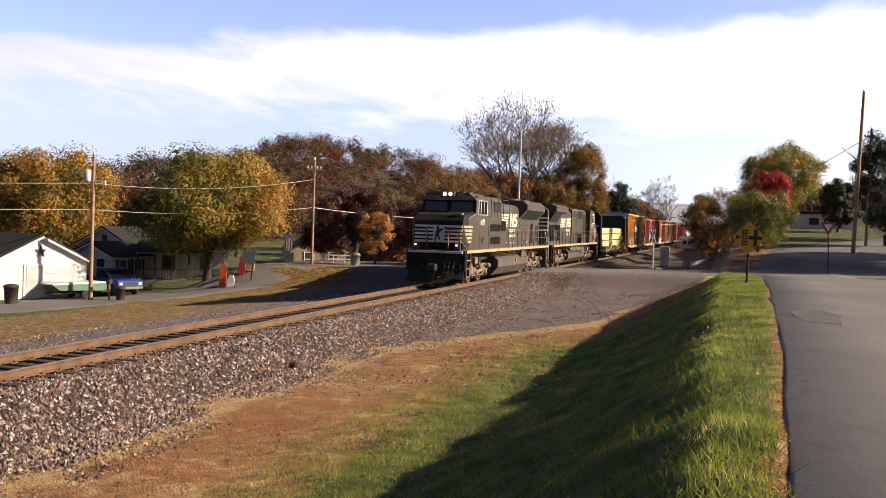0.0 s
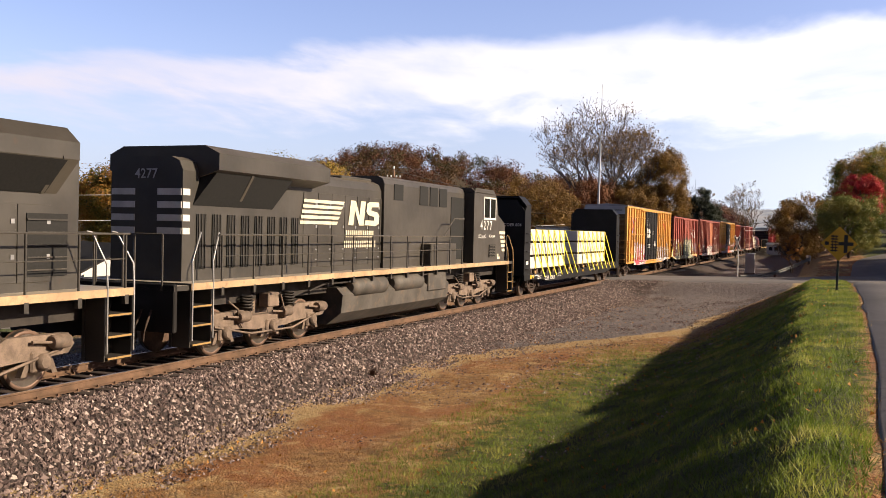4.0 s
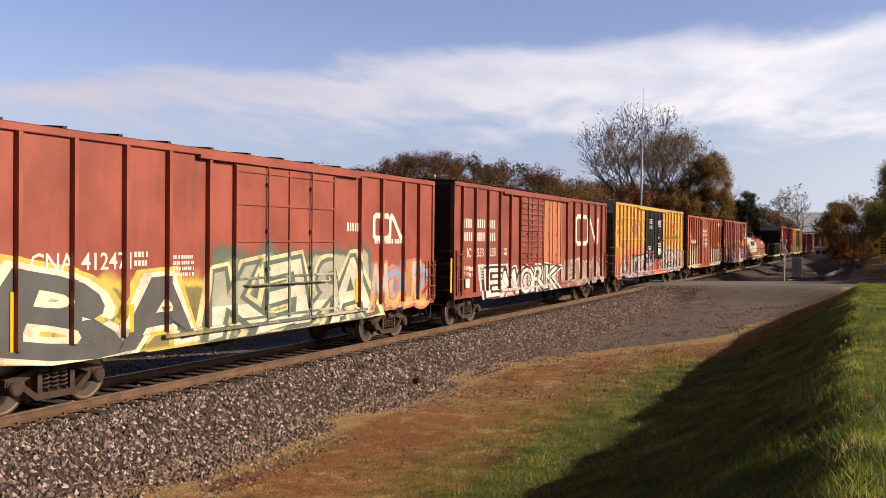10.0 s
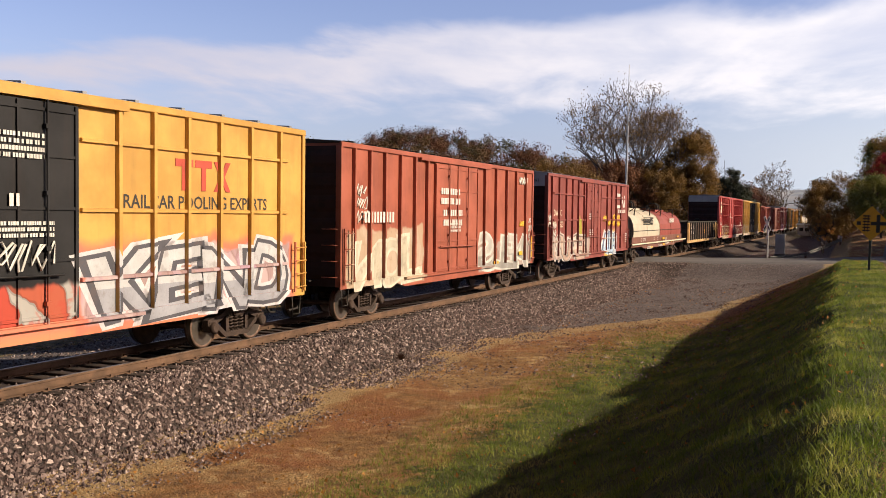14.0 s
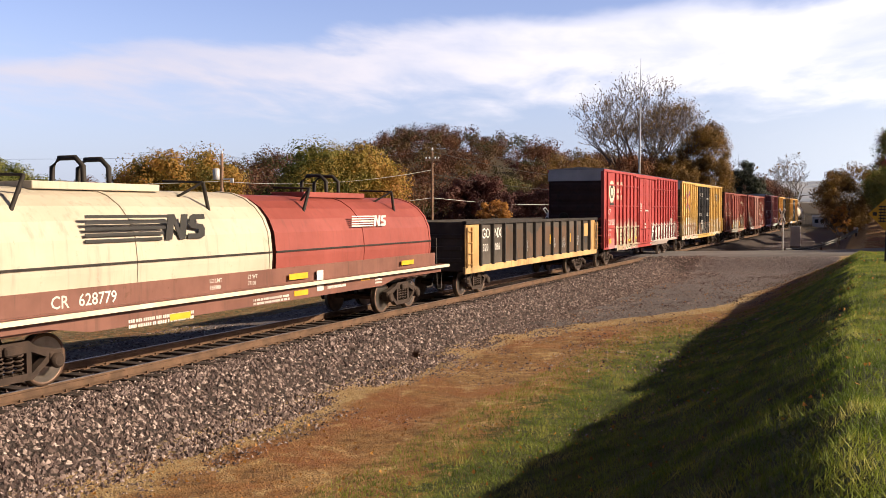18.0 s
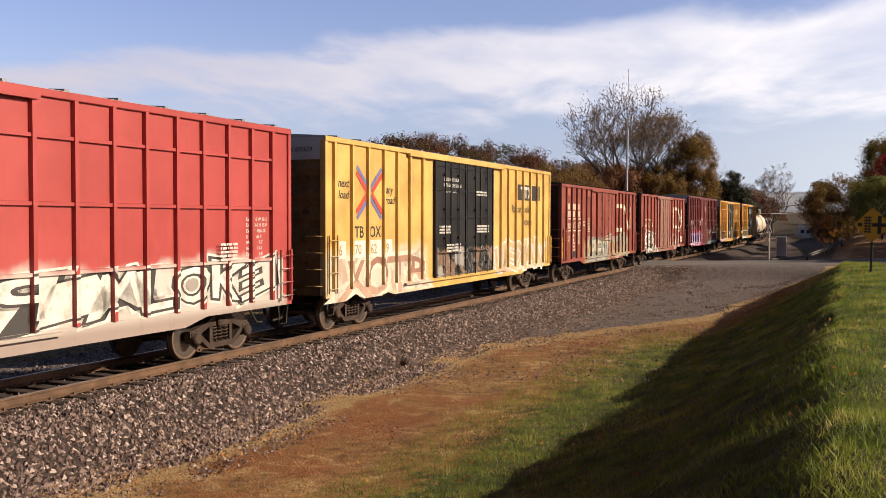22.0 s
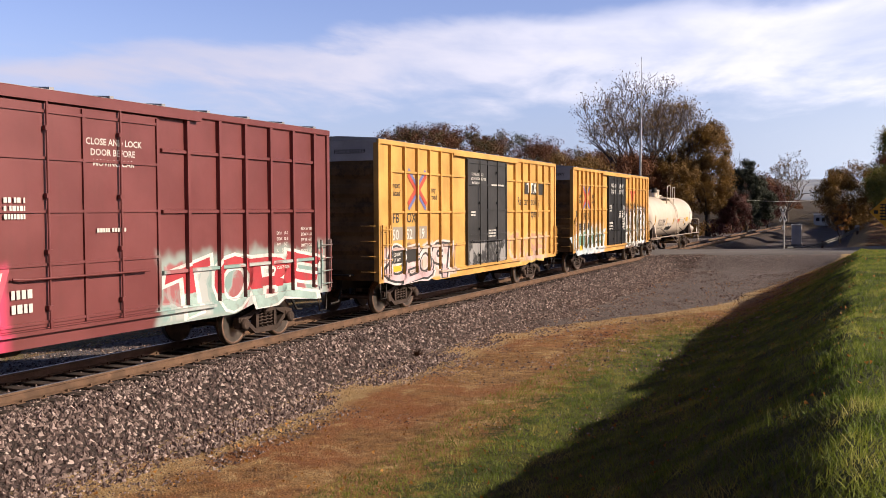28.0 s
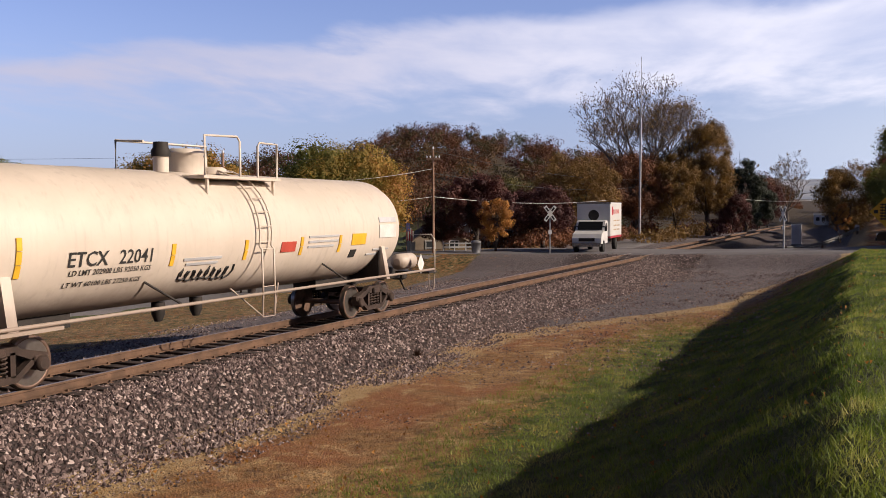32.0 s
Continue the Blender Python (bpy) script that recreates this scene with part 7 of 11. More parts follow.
def loco_frame(loco, y0, y1, ends):
    part("walkway", Build().box(-1.54, 1.54, y0, y1, 1.62, 1.74), BLACK, loco)
    for s in (-1, 1):
        part("frame_stripe", Build().box(*sorted((s * 1.54, s * 1.556)), y0, y1, 1.60, 1.745), CREAM_STRIPE, loco)
    part("frame", Build().box(-0.9, 0.9, y0, y1, 1.15, 1.62), STEEL_DARK, loco)
    for ye, s in ((ends[0], -1), (ends[1], 1)):
        part("end_plate", Build().box(-1.5, 1.5, *sorted((ye, ye - s * 0.12)), 0.75, 1.74, 0.02), FRONT_SHADE_BLACK, loco)
        coupler(loco, ye, -s)
        part("end_platform", Build().box(-1.5, 1.5, *sorted((ye, ye - s * 1.1)), 1.60, 1.70), BLACK, loco)
        for x in (-1.2, -0.5, 0.5, 1.2):
            part("end_stanchion", Build().tube([(x, ye, 1.6), (x, ye, 2.75)], 0.022, 6), BLACK, loco)
        part("end_rail", Build().tube([(-1.2, ye, 2.75), (-0.5, ye, 2.75)], 0.022, 6).tube([(0.5, ye, 2.75), (1.2, ye, 2.75)], 0.022, 6), BLACK, loco)
        for x in (-1.05, -0.85, -0.6, 0.5, 0.7, 0.95):
            part("air_hose", Build().tube([(x, ye, 1.2), (x + 0.02, ye + s * 0.16, 0.95), (x + 0.0, ye + s * 0.24, 0.72), (x - 0.04, ye + s * 0.2, 0.58)], 0.026, 6), TRUCK_MAT, loco)


def hood(loco, name, y0, y1, hw, top, round_=0.3, mat=None):
    prof = [(-hw, 1.74), (hw, 1.74), (hw, top - round_), (hw - round_ * 0.3, top - round_ * 0.3), (hw - round_, top), (-hw + round_, top), (-hw + round_ * 0.3, top - round_ * 0.3), (-hw, top - round_)]
    return part(name, Build().prism(prof, 1, y0, y1), mat or BLACK, loco)


def hood_doors(loco, x, ys, z0, z1):
    for a, e in zip(ys, ys[1:]):
        d = part("hood_door", Build().box(x, x + 0.018, a + 0.02, e - 0.02, z0, z1, 0.006), BLACK, loco)
        for f in (0.3, 0.75):
            part("latch", Build().box(x + 0.018, x + 0.035, e - 0.14, e - 0.06, z0 + (z1 - z0) * f, z0 + (z1 - z0) * (f + 0.06)), GALV, d)


def lead_engine():
    lo = thing("locomotive", "black diesel locomotive with cream stripes, headlights lit", "locomotive", None, "locomotives")
    loco_frame(lo, 1.0, 22.1, (0.9, 22.2))
    # plough and pilot at the front
    pl = Build()
    for q in (-1, 1):
        v = [(0.0, 0.42, 0.16), (q * 1.42, 0.86, 0.16), (q * 1.42, 0.98, 0.95), (0.0, 0.66, 0.95), (0.0, 1.0, 0.16), (q * 1.42, 1.0, 0.16), (q * 1.42, 1.02, 0.95), (0.0, 1.02, 0.95)]
        pl.add(v, [(0, 1, 2, 3), (7, 6, 5, 4), (0, 4, 5, 1), (3, 2, 6, 7), (1, 5, 6, 2)])
    part("snow_plough", pl, FRONT_SHADE_BLACK, lo)
    for q in (-1, 1):
        part("pilot_step", Build().box(*sorted((q * 0.95, q * 1.48)), 0.62, 0.95, 0.32, 0.37), FRONT_SHADE_BLACK, lo)
        part("uncoupling_lever", Build().tube([(q * 0.3, 0.70, 1.12), (q * 0.7, 0.64, 1.05), (q * 1.3, 0.66, 1.10), (q * 1.36, 0.62, 0.85)], 0.018, 6), FRONT_SHADE_BLACK, lo)
    part("anticlimber", Build().box(-1.38, 1.38, 0.74, 0.95, 1.58, 1.70, 0.02), GREY_TOP, lo)
    # nose: a broad flat front, narrow bevels, a sloping top
    nose = Build().prism([(1.30, 1.74), (1.20, 2.2), (1.24, 3.18), (1.52, 3.46), (3.0, 3.66), (3.0, 1.74)], 0, -1.24, 1.24)
    for q in (-1, 1):
        v = [(q * 1.24, 1.30, 1.74), (q * 1.24, 1.20, 2.2), (q * 1.24, 1.24, 3.18), (q * 1.24, 1.52, 3.46), (q * 1.24, 3.0, 3.66), (q * 1.42, 3.0, 3.56), (q * 1.42, 1.62, 3.30), (q * 1.42, 1.52, 1.74), (q * 1.42, 3.0, 1.74)]
        nose.add(v, [(0, 1, 2, 6, 7), (2, 3, 6), (3, 4, 5, 6), (6, 5, 8, 7)])
    part("nose", nose, FRONT_SHADE_BLACK, lo, "black short hood nose")
    part("nose_side", Build().prism([(1.60, 1.76), (3.02, 1.76), (3.02, 3.54), (1.66, 3.27)], 0, 1.414, 1.424), BLACK, lo)
    part("nose_rim", Build().prism([(1.66, 3.27), (3.02, 3.54), (3.02, 3.59), (1.62, 3.32)], 0, 1.36, 1.43), LOCO_DUST, lo)
    part("marker_lamp", Build().box(0.78, 1.12, 1.45, 1.75, 3.40, 3.56, 0.02), LOCO_DUST, lo)
    for k in range(5):
        z, h = 2.10 + k * 0.185, 0.105
        for x0, x1 in ((-1.2, -0.24), (0.3, 1.2)):
            part("nose_stripe", Build().box(x0, x1, 1.17, 1.26, z, z + h), WHITE_PAINT, lo)
        part("corner_stripe", Build().add([(1.20, 1.172, z), (1.435, 1.56, z), (1.435, 1.56, z + h), (1.20, 1.172, z + h), (1.20, 1.24, z), (1.40, 1.60, z), (1.40, 1.60, z + h), (1.20, 1.24, z + h)], [(0, 1, 2, 3), (7, 6, 5, 4), (0, 4, 5, 1), (3, 2, 6, 7)]), CREAM_STRIPE, lo)
        part("side_stripe", Build().prism([(1.57, z), (2.12 + k * 0.05, z), (2.15 + k * 0.05, z + h), (1.57, z + h)], 0, 1.425, 1.431), CREAM_STRIPE, lo)
    part("nose_panel", Build().box(-0.24, 0.3, 1.175, 1.27, 2.10, 2.95), WHITE_PAINT, lo)
    part("nose_emblem", Build().prism([(-0.16, 2.12), (-0.10, 2.12), (-0.06, 2.42), (0.08, 2.2), (0.13, 2.22), (0.04, 2.52), (0.16, 2.66), (0.27, 2.72), (0.24, 2.79), (0.08, 2.76), (0.04, 2.9), (-0.05, 2.92), (-0.06, 2.72), (-0.14, 2.5)], 1, 1.15, 1.172), BLACK_CAR, lo, "dark rearing emblem")
    part("nose_door_rail", Build().tube([(-0.5, 1.1, 1.75), (-0.5, 1.05, 2.9)], 0.02, 6), BLACK_CAR, lo)
    # cab
    cab = part("cab", Build().prism([(3.0, 1.74), (3.0, 3.5), (2.95, 3.55), (3.05, 4.3), (3.25, 4.47), (5.55, 4.47), (5.55, 1.74)], 0, -1.42, 1.42), BLACK, lo)
    part("cab_roof", Build().prism([(-1.45, 4.26), (1.45, 4.26), (1.42, 4.32), (0.98, 4.6), (-0.98, 4.6), (-1.42, 4.32)], 1, 2.85, 5.6), BLACK, cab)
    part("brow", Build().prism([(-1.47, 4.22), (1.47, 4.22), (1.44, 4.33), (1.0, 4.45), (-1.0, 4.45), (-1.44, 4.33)], 1, 2.70, 2.86), LOCO_DUST, cab)
    part("windscreen_surround", Build().prism([(2.935, 3.56), (3.015, 4.28), (3.06, 4.28), (2.98, 3.56)], 0, -1.40, 1.40), FRONT_SHADE_BLACK, cab)
    for x0, x1 in ((-1.25, -0.12), (0.12, 1.25)):
        part("windscreen", Build().prism([(2.92, 3.66), (2.985, 4.20), (3.02, 4.20), (2.95, 3.66)], 0, x0, x1), GLASS, cab)
    frame_ = Build()
    for a, e in ((3.30, 3.42), (5.06, 5.18), (3.78, 3.86), (4.42, 4.47)):
        frame_.box(1.42, 1.45, a, e, 3.52, 4.24)
    frame_.box(1.42, 1.45, 3.30, 5.18, 3.50, 3.525).box(1.42, 1.45, 3.30, 5.18, 4.235, 4.26)
    part("window_frame", frame_, GREY_TOP, cab, "pale window frame")
    for a, e in ((3.42, 3.78), (3.86, 4.42), (4.47, 5.06)):
        part("side_window", Build().box(1.421, 1.432, a, e, 3.56, 4.20), GLASS, cab)
    for x in (0.35, -1.1):
        part("number_board", Build().box(x, x + 0.75, 2.84, 2.92, 4.38, 4.6, 0.01), BLACK, cab)
    part("lamp_box", Build().box(-0.34, 0.34, 2.64, 2.95, 4.38, 4.64, 0.02), BLACK, cab)
    for x in (-0.15, 0.15):
        part("headlight", Build().lathe([(0, 0.075), (-0.03, 0.085)], 1, (x, 2.63, 4.51), 14), LAMP_MAT, cab, "lit headlight")
    for x in (-1.05, 1.05):
        part("ditch_light", Build().lathe([(0, 0.05), (-0.05, 0.06)], 1, (x, 0.93, 1.98), 14), DIM_LAMP, lo, "dimly lit ditch light")
        part("ditch_light_box", Build().box(x - 0.13, x + 0.13, 0.95, 1.15, 1.74, 2.1), BLACK, lo)
    part("horn", Build().lathe([(0, 0.03), (0.3, 0.04), (0.4, 0.1)], 1, (0.2, 4.6, 4.68), 10).box(-0.1, 0.3, 4.4, 4.5, 4.58, 4.64), STEEL_DARK, lo)
    part("roof_vent", Build().box(-0.4, 0.5, 5.0, 5.6, 4.58, 4.72, 0.02), BLACK, lo)
    letters_on(lo, WHITE_PAINT, (("1077", 0.46, 3.80, 2.97),), 1.424, "road_number")
    lettering(bb := Build(), "1077", 0.2, (0.42, 2.835, 4.42), END)
    part("board_number", bb, WHITE_PAINT, cab)
    # electrical cabinet, boxes and hood
    hood(lo, "equipment_hood", 5.55, 9.62, 1.15, 4.55, 0.3)
    hood(lo, "equipment_hood", 9.62, 10.35, 0.98, 4.5, 0.3)
    part("blower_box", Build().box(1.0, 1.46, 5.55, 8.2, 1.74, 3.44, 0.03), BLACK, lo)
    part("blower_box", Build().box(1.0, 1.40, 8.22, 9.6, 1.74, 3.3, 0.03), BLACK, lo)
    for z0, z1 in ((2.68, 3.06), (2.0, 2.38)):
        slats(lo, "filter_grille", 1.462, 5.75, 8.0, z0, z1, 16, BLACK, True)
    for z0 in (2.55, 1.86):
        part("box_panel", Build().box(1.46, 1.478, 5.62, 8.14, z0 + 0.62, z0 + 0.64).box(1.46, 1.478, 5.62, 8.14, z0, z0 + 0.02), BLACK, lo)
    slats(lo, "grille", 1.402, 8.35, 9.5, 2.7, 3.25, 9, BLACK, True)
    part("intake_grille", Build().box(1.15, 1.2, 7.6, 9.1, 3.75, 4.3), GRILLE, lo)
    part("side_cabinet", Build().box(1.15, 1.32, 5.9, 7.0, 3.5, 4.35, 0.02), BLACK, lo)
    part("cab_handrail", Build().tube([(1.5, 5.5, 4.42), (1.5, 9.6, 4.42), (1.5, 9.9, 4.2), (1.5, 10.0, 2.9)], 0.022, 6), BLACK, lo)
    for y in (5.8, 7.3, 8.6):
        part("rail_post", Build().tube([(1.48, y, 3.44), (1.48, y, 4.42)], 0.02, 6), BLACK, lo)
    part("air_horn", Build().lathe([(0, 0.05), (0.3, 0.06), (0.45, 0.13)], 1, (0.3, 9.9, 4.72), 10).lathe([(0, 0.05), (-0.3, 0.06), (-0.42, 0.12)], 1, (0.55, 9.9, 4.7), 10), BLACK_CAR, lo)
    hood(lo, "engine_hood", 10.3, 14.9, 0.98, 4.3, 0.35)
    hood_doors(lo, 0.98, even(9.7, 14.8, 9), 1.9, 2.55)
    hood_doors(lo, 0.98, even(9.7, 14.8, 9), 2.6, 3.85)
    horse_stripes(lo, 1.002, 9.66, 2.95, 4.64, 0.80, CREAM_PAINT)
    marks_on(lo, CREAM_PAINT, ((12.0, 2.62, 1.75, 1, 0.2), (11.9, 2.34, 1.9, 1, 0.2)), 41, 1.002, "railway_name_bar")
    # radiator section with flared sides
    part("radiator_hood", Build().prism([(-0.98, 1.74), (0.98, 1.74), (0.98, 3.45), (1.5, 4.05), (1.5, 4.35), (1.2, 4.62), (-1.2, 4.62), (-1.5, 4.35), (-1.5, 4.05), (-0.98, 3.45)], 1, 14.9, 20.7), BLACK, lo)
    hood(lo, "end_hood", 20.7, 21.25, 0.98, 4.45, 0.25)
    v = [(1.0, 15.1, 3.47), (1.0, 20.4, 3.47), (1.5, 20.4, 4.04), (1.5, 15.1, 4.04)]
    part("radiator_grille", Build().add([(x + 0.012, y, z - 0.012) for x, y, z in v], [(0, 1, 2, 3)]).box(1.02, 1.5, 17.75, 17.85, 3.7, 3.72), GRILLE, lo)
    for y in (15.1, 17.7, 20.3):
        part("grille_rib", Build().prism([(1.0, 3.44), (1.52, 4.05), (1.52, 4.1), (0.98, 3.5)], 1, y, y + 0.08), BLACK, lo)
    for y in (16.3, 19.0):
        part("roof_fan", Build().lathe([(0, 0.75), (0.1, 0.75), (0.14, 0.68)], 2, (0, y, 4.6), 28), BLACK, lo)
    hood_doors(lo, 0.98, even(15.0, 20.6, 8), 1.9, 3.25)
    slats(lo, "side_grille", 1.0, 18.4, 19.0, 1.9, 3.2, 6, BLACK, True)
    slats(lo, "side_grille", 1.0, 20.0, 20.95, 2.0, 3.1, 5, BLACK, False)
    for y in (10.6, 11.4, 12.6, 13.4, 15.6, 17.2, 18.2):
        part("label_plate", Build().box(1.0, 1.006, y, y + 0.16, 1.95, 2.03), WHITE_PAINT, lo)
    handrail(lo, 9.8, 21.9, 1.74, 1.52, 11, BLACK)
    steps(lo, 1.35, -1, None)
    part("corner_rail", Build().tube([(0.62, 0.92, 1.72), (0.62, 0.92, 2.72), (0.75, 0.92, 2.74), (1.50, 0.98, 1.86), (1.55, 1.0, 1.7), (1.55, 1.0, 0.5)], 0.022, 6), WORN_RAIL, lo)
    part("corner_rail", Build().tube([(1.2, 1.3, 2.62), (1.26, 1.34, 2.62), (1.53, 1.66, 1.9), (1.55, 1.7, 1.7), (1.55, 1.7, 0.5)], 0.022, 6), WORN_RAIL, lo)
    steps(lo, 21.75, 1, GALV)
    # tank, air gear and trucks
    tank = part("fuel_tank", Build().prism([(-1.2, 1.3), (1.2, 1.3), (1.48, 1.12), (1.48, 0.72), (1.1, 0.26), (-1.1, 0.26), (-1.48, 0.72), (-1.48, 1.12)], 1, 7.6, 15.7), LOCO_GREY, lo, "dusty grey fuel tank")
    part("filler_cap", Build().lathe([(0, 0.1), (0.06, 0.1)], 0, (1.48, 12.0, 1.02), 12), RED_PAINT, tank)
    part("tool_box", Build().box(1.05, 1.5, 13.6, 15.0, 1.12, 1.52, 0.03), LOCO_GREY, lo)
    for z, y0, y1 in ((1.42, 7.3, 13.4), (1.34, 7.5, 12.2), (1.5, 6.8, 15.6)):
        part("air_pipe", Build().tube([(1.3, y0, z - 0.1), (1.35, y0 + 0.3, z), (1.35, y1 - 0.3, z), (1.3, y1, z - 0.1)], 0.026, 6), STEEL_DARK, lo)
    part("side_door_panel", Build().box(1.42, 1.436, 3.72, 4.75, 1.9, 2.62, 0.004), BLACK, lo)
    slats(lo, "vent", 1.436, 4.1, 4.5, 2.1, 2.4, 4, BLACK)
    loco_truck(lo, 3.95)
    loco_truck(lo, 18.25)
    CARS.append((lo, 42.3))


def second_engine():
    lo = thing("locomotive", "black diesel locomotive running long hood first", "locomotive", None, "locomotives")
    loco_frame(lo, 0.9, 22.6, (0.4, 23.3))
    hood(lo, "long_hood", 1.35, 16.9, 0.95, 4.42, 0.3)
    for k in range(4):
        z = 2.75 + k * 0.28
        for x0, x1 in ((-0.93, -0.3), (0.3, 0.93)):
            part("end_stripe", Build().box(x0, x1, 1.335, 1.36, z, z + 0.14), WHITE_PAINT, lo)
        part("side_stripe", Build().box(0.951, 0.958, 1.36, 1.6, z, z + 0.14), WHITE_PAINT, lo)
    lettering(bb := Build(), "4277", 0.3, (-0.3, 1.33, 3.95), END)
    part("board_number", bb, GREY_TOP, lo)
    # overhanging radiator
    part("radiator_wing", Build().prism([(-0.95, 4.0), (0.95, 4.0), (1.48, 4.16), (1.48, 4.52), (1.1, 4.7), (-1.1, 4.7), (-1.48, 4.52), (-1.48, 4.16)], 1, 1.9, 6.9), BLACK, lo)
    v = [(0.955, 1.7, 3.38), (0.955, 4.9, 3.38), (1.35, 5.2, 4.1), (1.35, 2.0, 4.1)]
    part("radiator_screen", Build().add(v, [(0, 1, 2, 3)]).add([(0.95, 1.7, 3.38), (1.35, 2.0, 4.1), (0.95, 2.0, 4.1)], [(0, 1, 2)]).add([(0.95, 4.9, 3.38), (1.35, 5.2, 4.1), (0.95, 5.2, 4.1)], [(0, 1, 2)]), GRILLE, lo)
    part("screen_bar", Build().prism([(0.95, 3.38), (1.37, 4.1), (1.37, 4.14), (0.95, 3.44)], 1, 3.35, 3.45), BLACK, lo)
    for a in even(2.0, 6.0, 8):
        slats(lo, "door_grille", 0.965, a - 0.17, a + 0.17, 2.0, 3.2, 3, BLACK, True)
    hood_doors(lo, 0.951, even(6.4, 14.2, 11), 1.9, 2.5)
    hood_doors(lo, 0.951, even(6.4, 14.2, 11), 2.55, 3.9)
    horse_stripes(lo, 0.985, 6.2, 3.05, 4.8, 0.72, CREAM_PAINT)
    marks_on(lo, CREAM_PAINT, ((8.8, 2.7, 1.9, 1, 0.2), (8.7, 2.4, 2.1, 1, 0.2)), 43, 0.985, "railway_name_bar")
    part("exhaust_stack", Build().box(-0.5, 0.5, 7.4, 8.4, 4.4, 4.6, 0.03), BLACK, lo)
    part("roof_hatch", Build().box(-0.7, 0.7, 9.0, 11.0, 4.4, 4.5, 0.03), BLACK, lo)
    hood(lo, "equipment_hood", 11.2, 18.4, 1.05, 4.62, 0.25)
    for a, z0, z1 in ((11.9, 3.9, 4.4), (14.0, 3.8, 4.45), (14.9, 3.8, 4.45), (15.8, 3.8, 4.45)):
        part("vent_panel", Build().box(1.05, 1.075, a, a + 0.7, z0, z1), GRILLE, lo)
    # cab and nose at the trailing end
    cab = part("cab", Build().prism([(18.4, 1.74), (18.4, 4.4), (18.55, 4.62), (20.70, 4.62), (21.12, 4.3), (21.32, 3.75), (21.32, 1.74)], 0, -1.45, 1.45), BLACK, lo)
    part("cab_roof", Build().prism([(-1.48, 4.45), (1.48, 4.45), (1.3, 4.62), (-1.3, 4.62)], 1, 18.42, 20.95), BLACK, cab)
    # dark panel over the hood side: the shade of the recess behind the cab
    part("rear_cabinet_door", Build().box(1.05, 1.075, 16.95, 18.3, 1.9, 4.2, 0.01), GRILLE, lo)
    for a, e in ((19.55, 20.2), (20.3, 20.92)):
        part("side_window", Build().box(1.452, 1.462, a, e, 3.5, 4.25), GLASS, cab)
    part("window_frame", Build().box(1.452, 1.475, 19.48, 19.55, 3.45, 4.3).box(1.452, 1.475, 20.2, 20.3, 3.45, 4.3).box(1.452, 1.475, 20.92, 21.0, 3.45, 4.3).box(1.452, 1.475, 19.48, 21.0, 3.42, 3.5).box(1.452, 1.475, 19.48, 21.0, 4.26, 4.32), WHITE_PAINT, cab)
    nose = part("nose", Build().prism([(21.32, 1.74), (21.32, 3.70), (22.2, 3.38), (22.42, 3.22), (22.42, 1.74)], 0, -1.4, 1.4), BLACK, lo)
    for k in range(5):
        z = 2.14 + k * 0.18
        part("side_stripe", Build().prism([(22.05 - 0.085 * k, z), (22.43, z), (22.43, z + 0.115), (22.01 - 0.085 * k, z + 0.115)], 0, 1.401, 1.407), CREAM_PAINT, lo)
    letters_on(lo, WHITE_PAINT, (("4", 0.5, 19.16, 3.03), ("2", 0.5, 19.54, 3.03), ("7", 0.5, 19.92, 3.03), ("7", 0.5, 20.30, 3.03), ("DC to AC", 0.2, 18.95, 2.70), ("AC44C6M", 0.17, 20.2, 2.72)), 1.455, "road_number")
    part("battery_box", Build().box(1.0, 1.44, 14.2, 16.6, 1.74, 2.5, 0.03), BLACK, lo)
    slats(lo, "step_vent", 1.46, 20.2, 21.0, 1.93, 2.43, 8, BLACK)
    part("plate_cream", Build().prism([(21.32, 1.83), (21.78, 1.83), (21.78, 1.93), (21.6, 1.93), (21.6, 2.05), (21.32, 2.05)], 0, 1.402, 1.41), CREAM_PAINT, lo)
    handrail(lo, 2.0, 17.0, 1.74, 1.52, 13, BLACK)
    part("cab_stair_rail", Build().tube([(1.5, 15.2, 2.76), (1.5, 16.2, 3.4), (1.5, 17.2, 3.4)], 0.022, 6), BLACK, lo)
    steps(lo, 1.3, -1, GALV)
    steps(lo, 22.85, 1, SAFETY_YELLOW)
    tank = part("fuel_tank", Build().prism([(-1.2, 1.3), (1.2, 1.3), (1.4, 1.1), (1.35, 0.6), (0.9, 0.26), (-0.9, 0.26), (-1.35, 0.6), (-1.4, 1.1)], 1, 7.9, 16.0), LOCO_GREY, lo, "dusty grey fuel tank")
    for y in (9.6, 12.4):
        part("air_reservoir", Build().lathe([(-1.1, 0.15), (-1.0, 0.27), (1.0, 0.27), (1.1, 0.15)], 1, (1.28, y, 1.28), 18), LOCO_GREY, lo)
    part("air_pipe", Build().tube([(1.3, 6.2, 1.3), (1.38, 6.8, 1.45), (1.38, 16.0, 1.47)], 0.026, 6), STEEL_DARK, lo)
    part("filter_box", Build().box(1.1, 1.45, 14.0, 15.6, 0.9, 1.5, 0.03), LOCO_GREY, lo)
    loco_truck(lo, 4.6)
    loco_truck(lo, 18.9)
    CARS.append((lo, 65.2))


LOCO_GREY = plain("dusty_tank_paint", (0.085, 0.075, 0.065), 0.7, 0.0, 0.35, 1.5, 0.0, ((0.16, 0.11, 0.075), 0.6))
lead_engine()
second_engine()

# ---- ground, roads and track ----
def value_noise(x, y, scale, seed=0.0):
    return np.array([noise.noise((a * scale + seed, b * scale - seed, seed * 0.37)) for a, b in zip(x, y)])


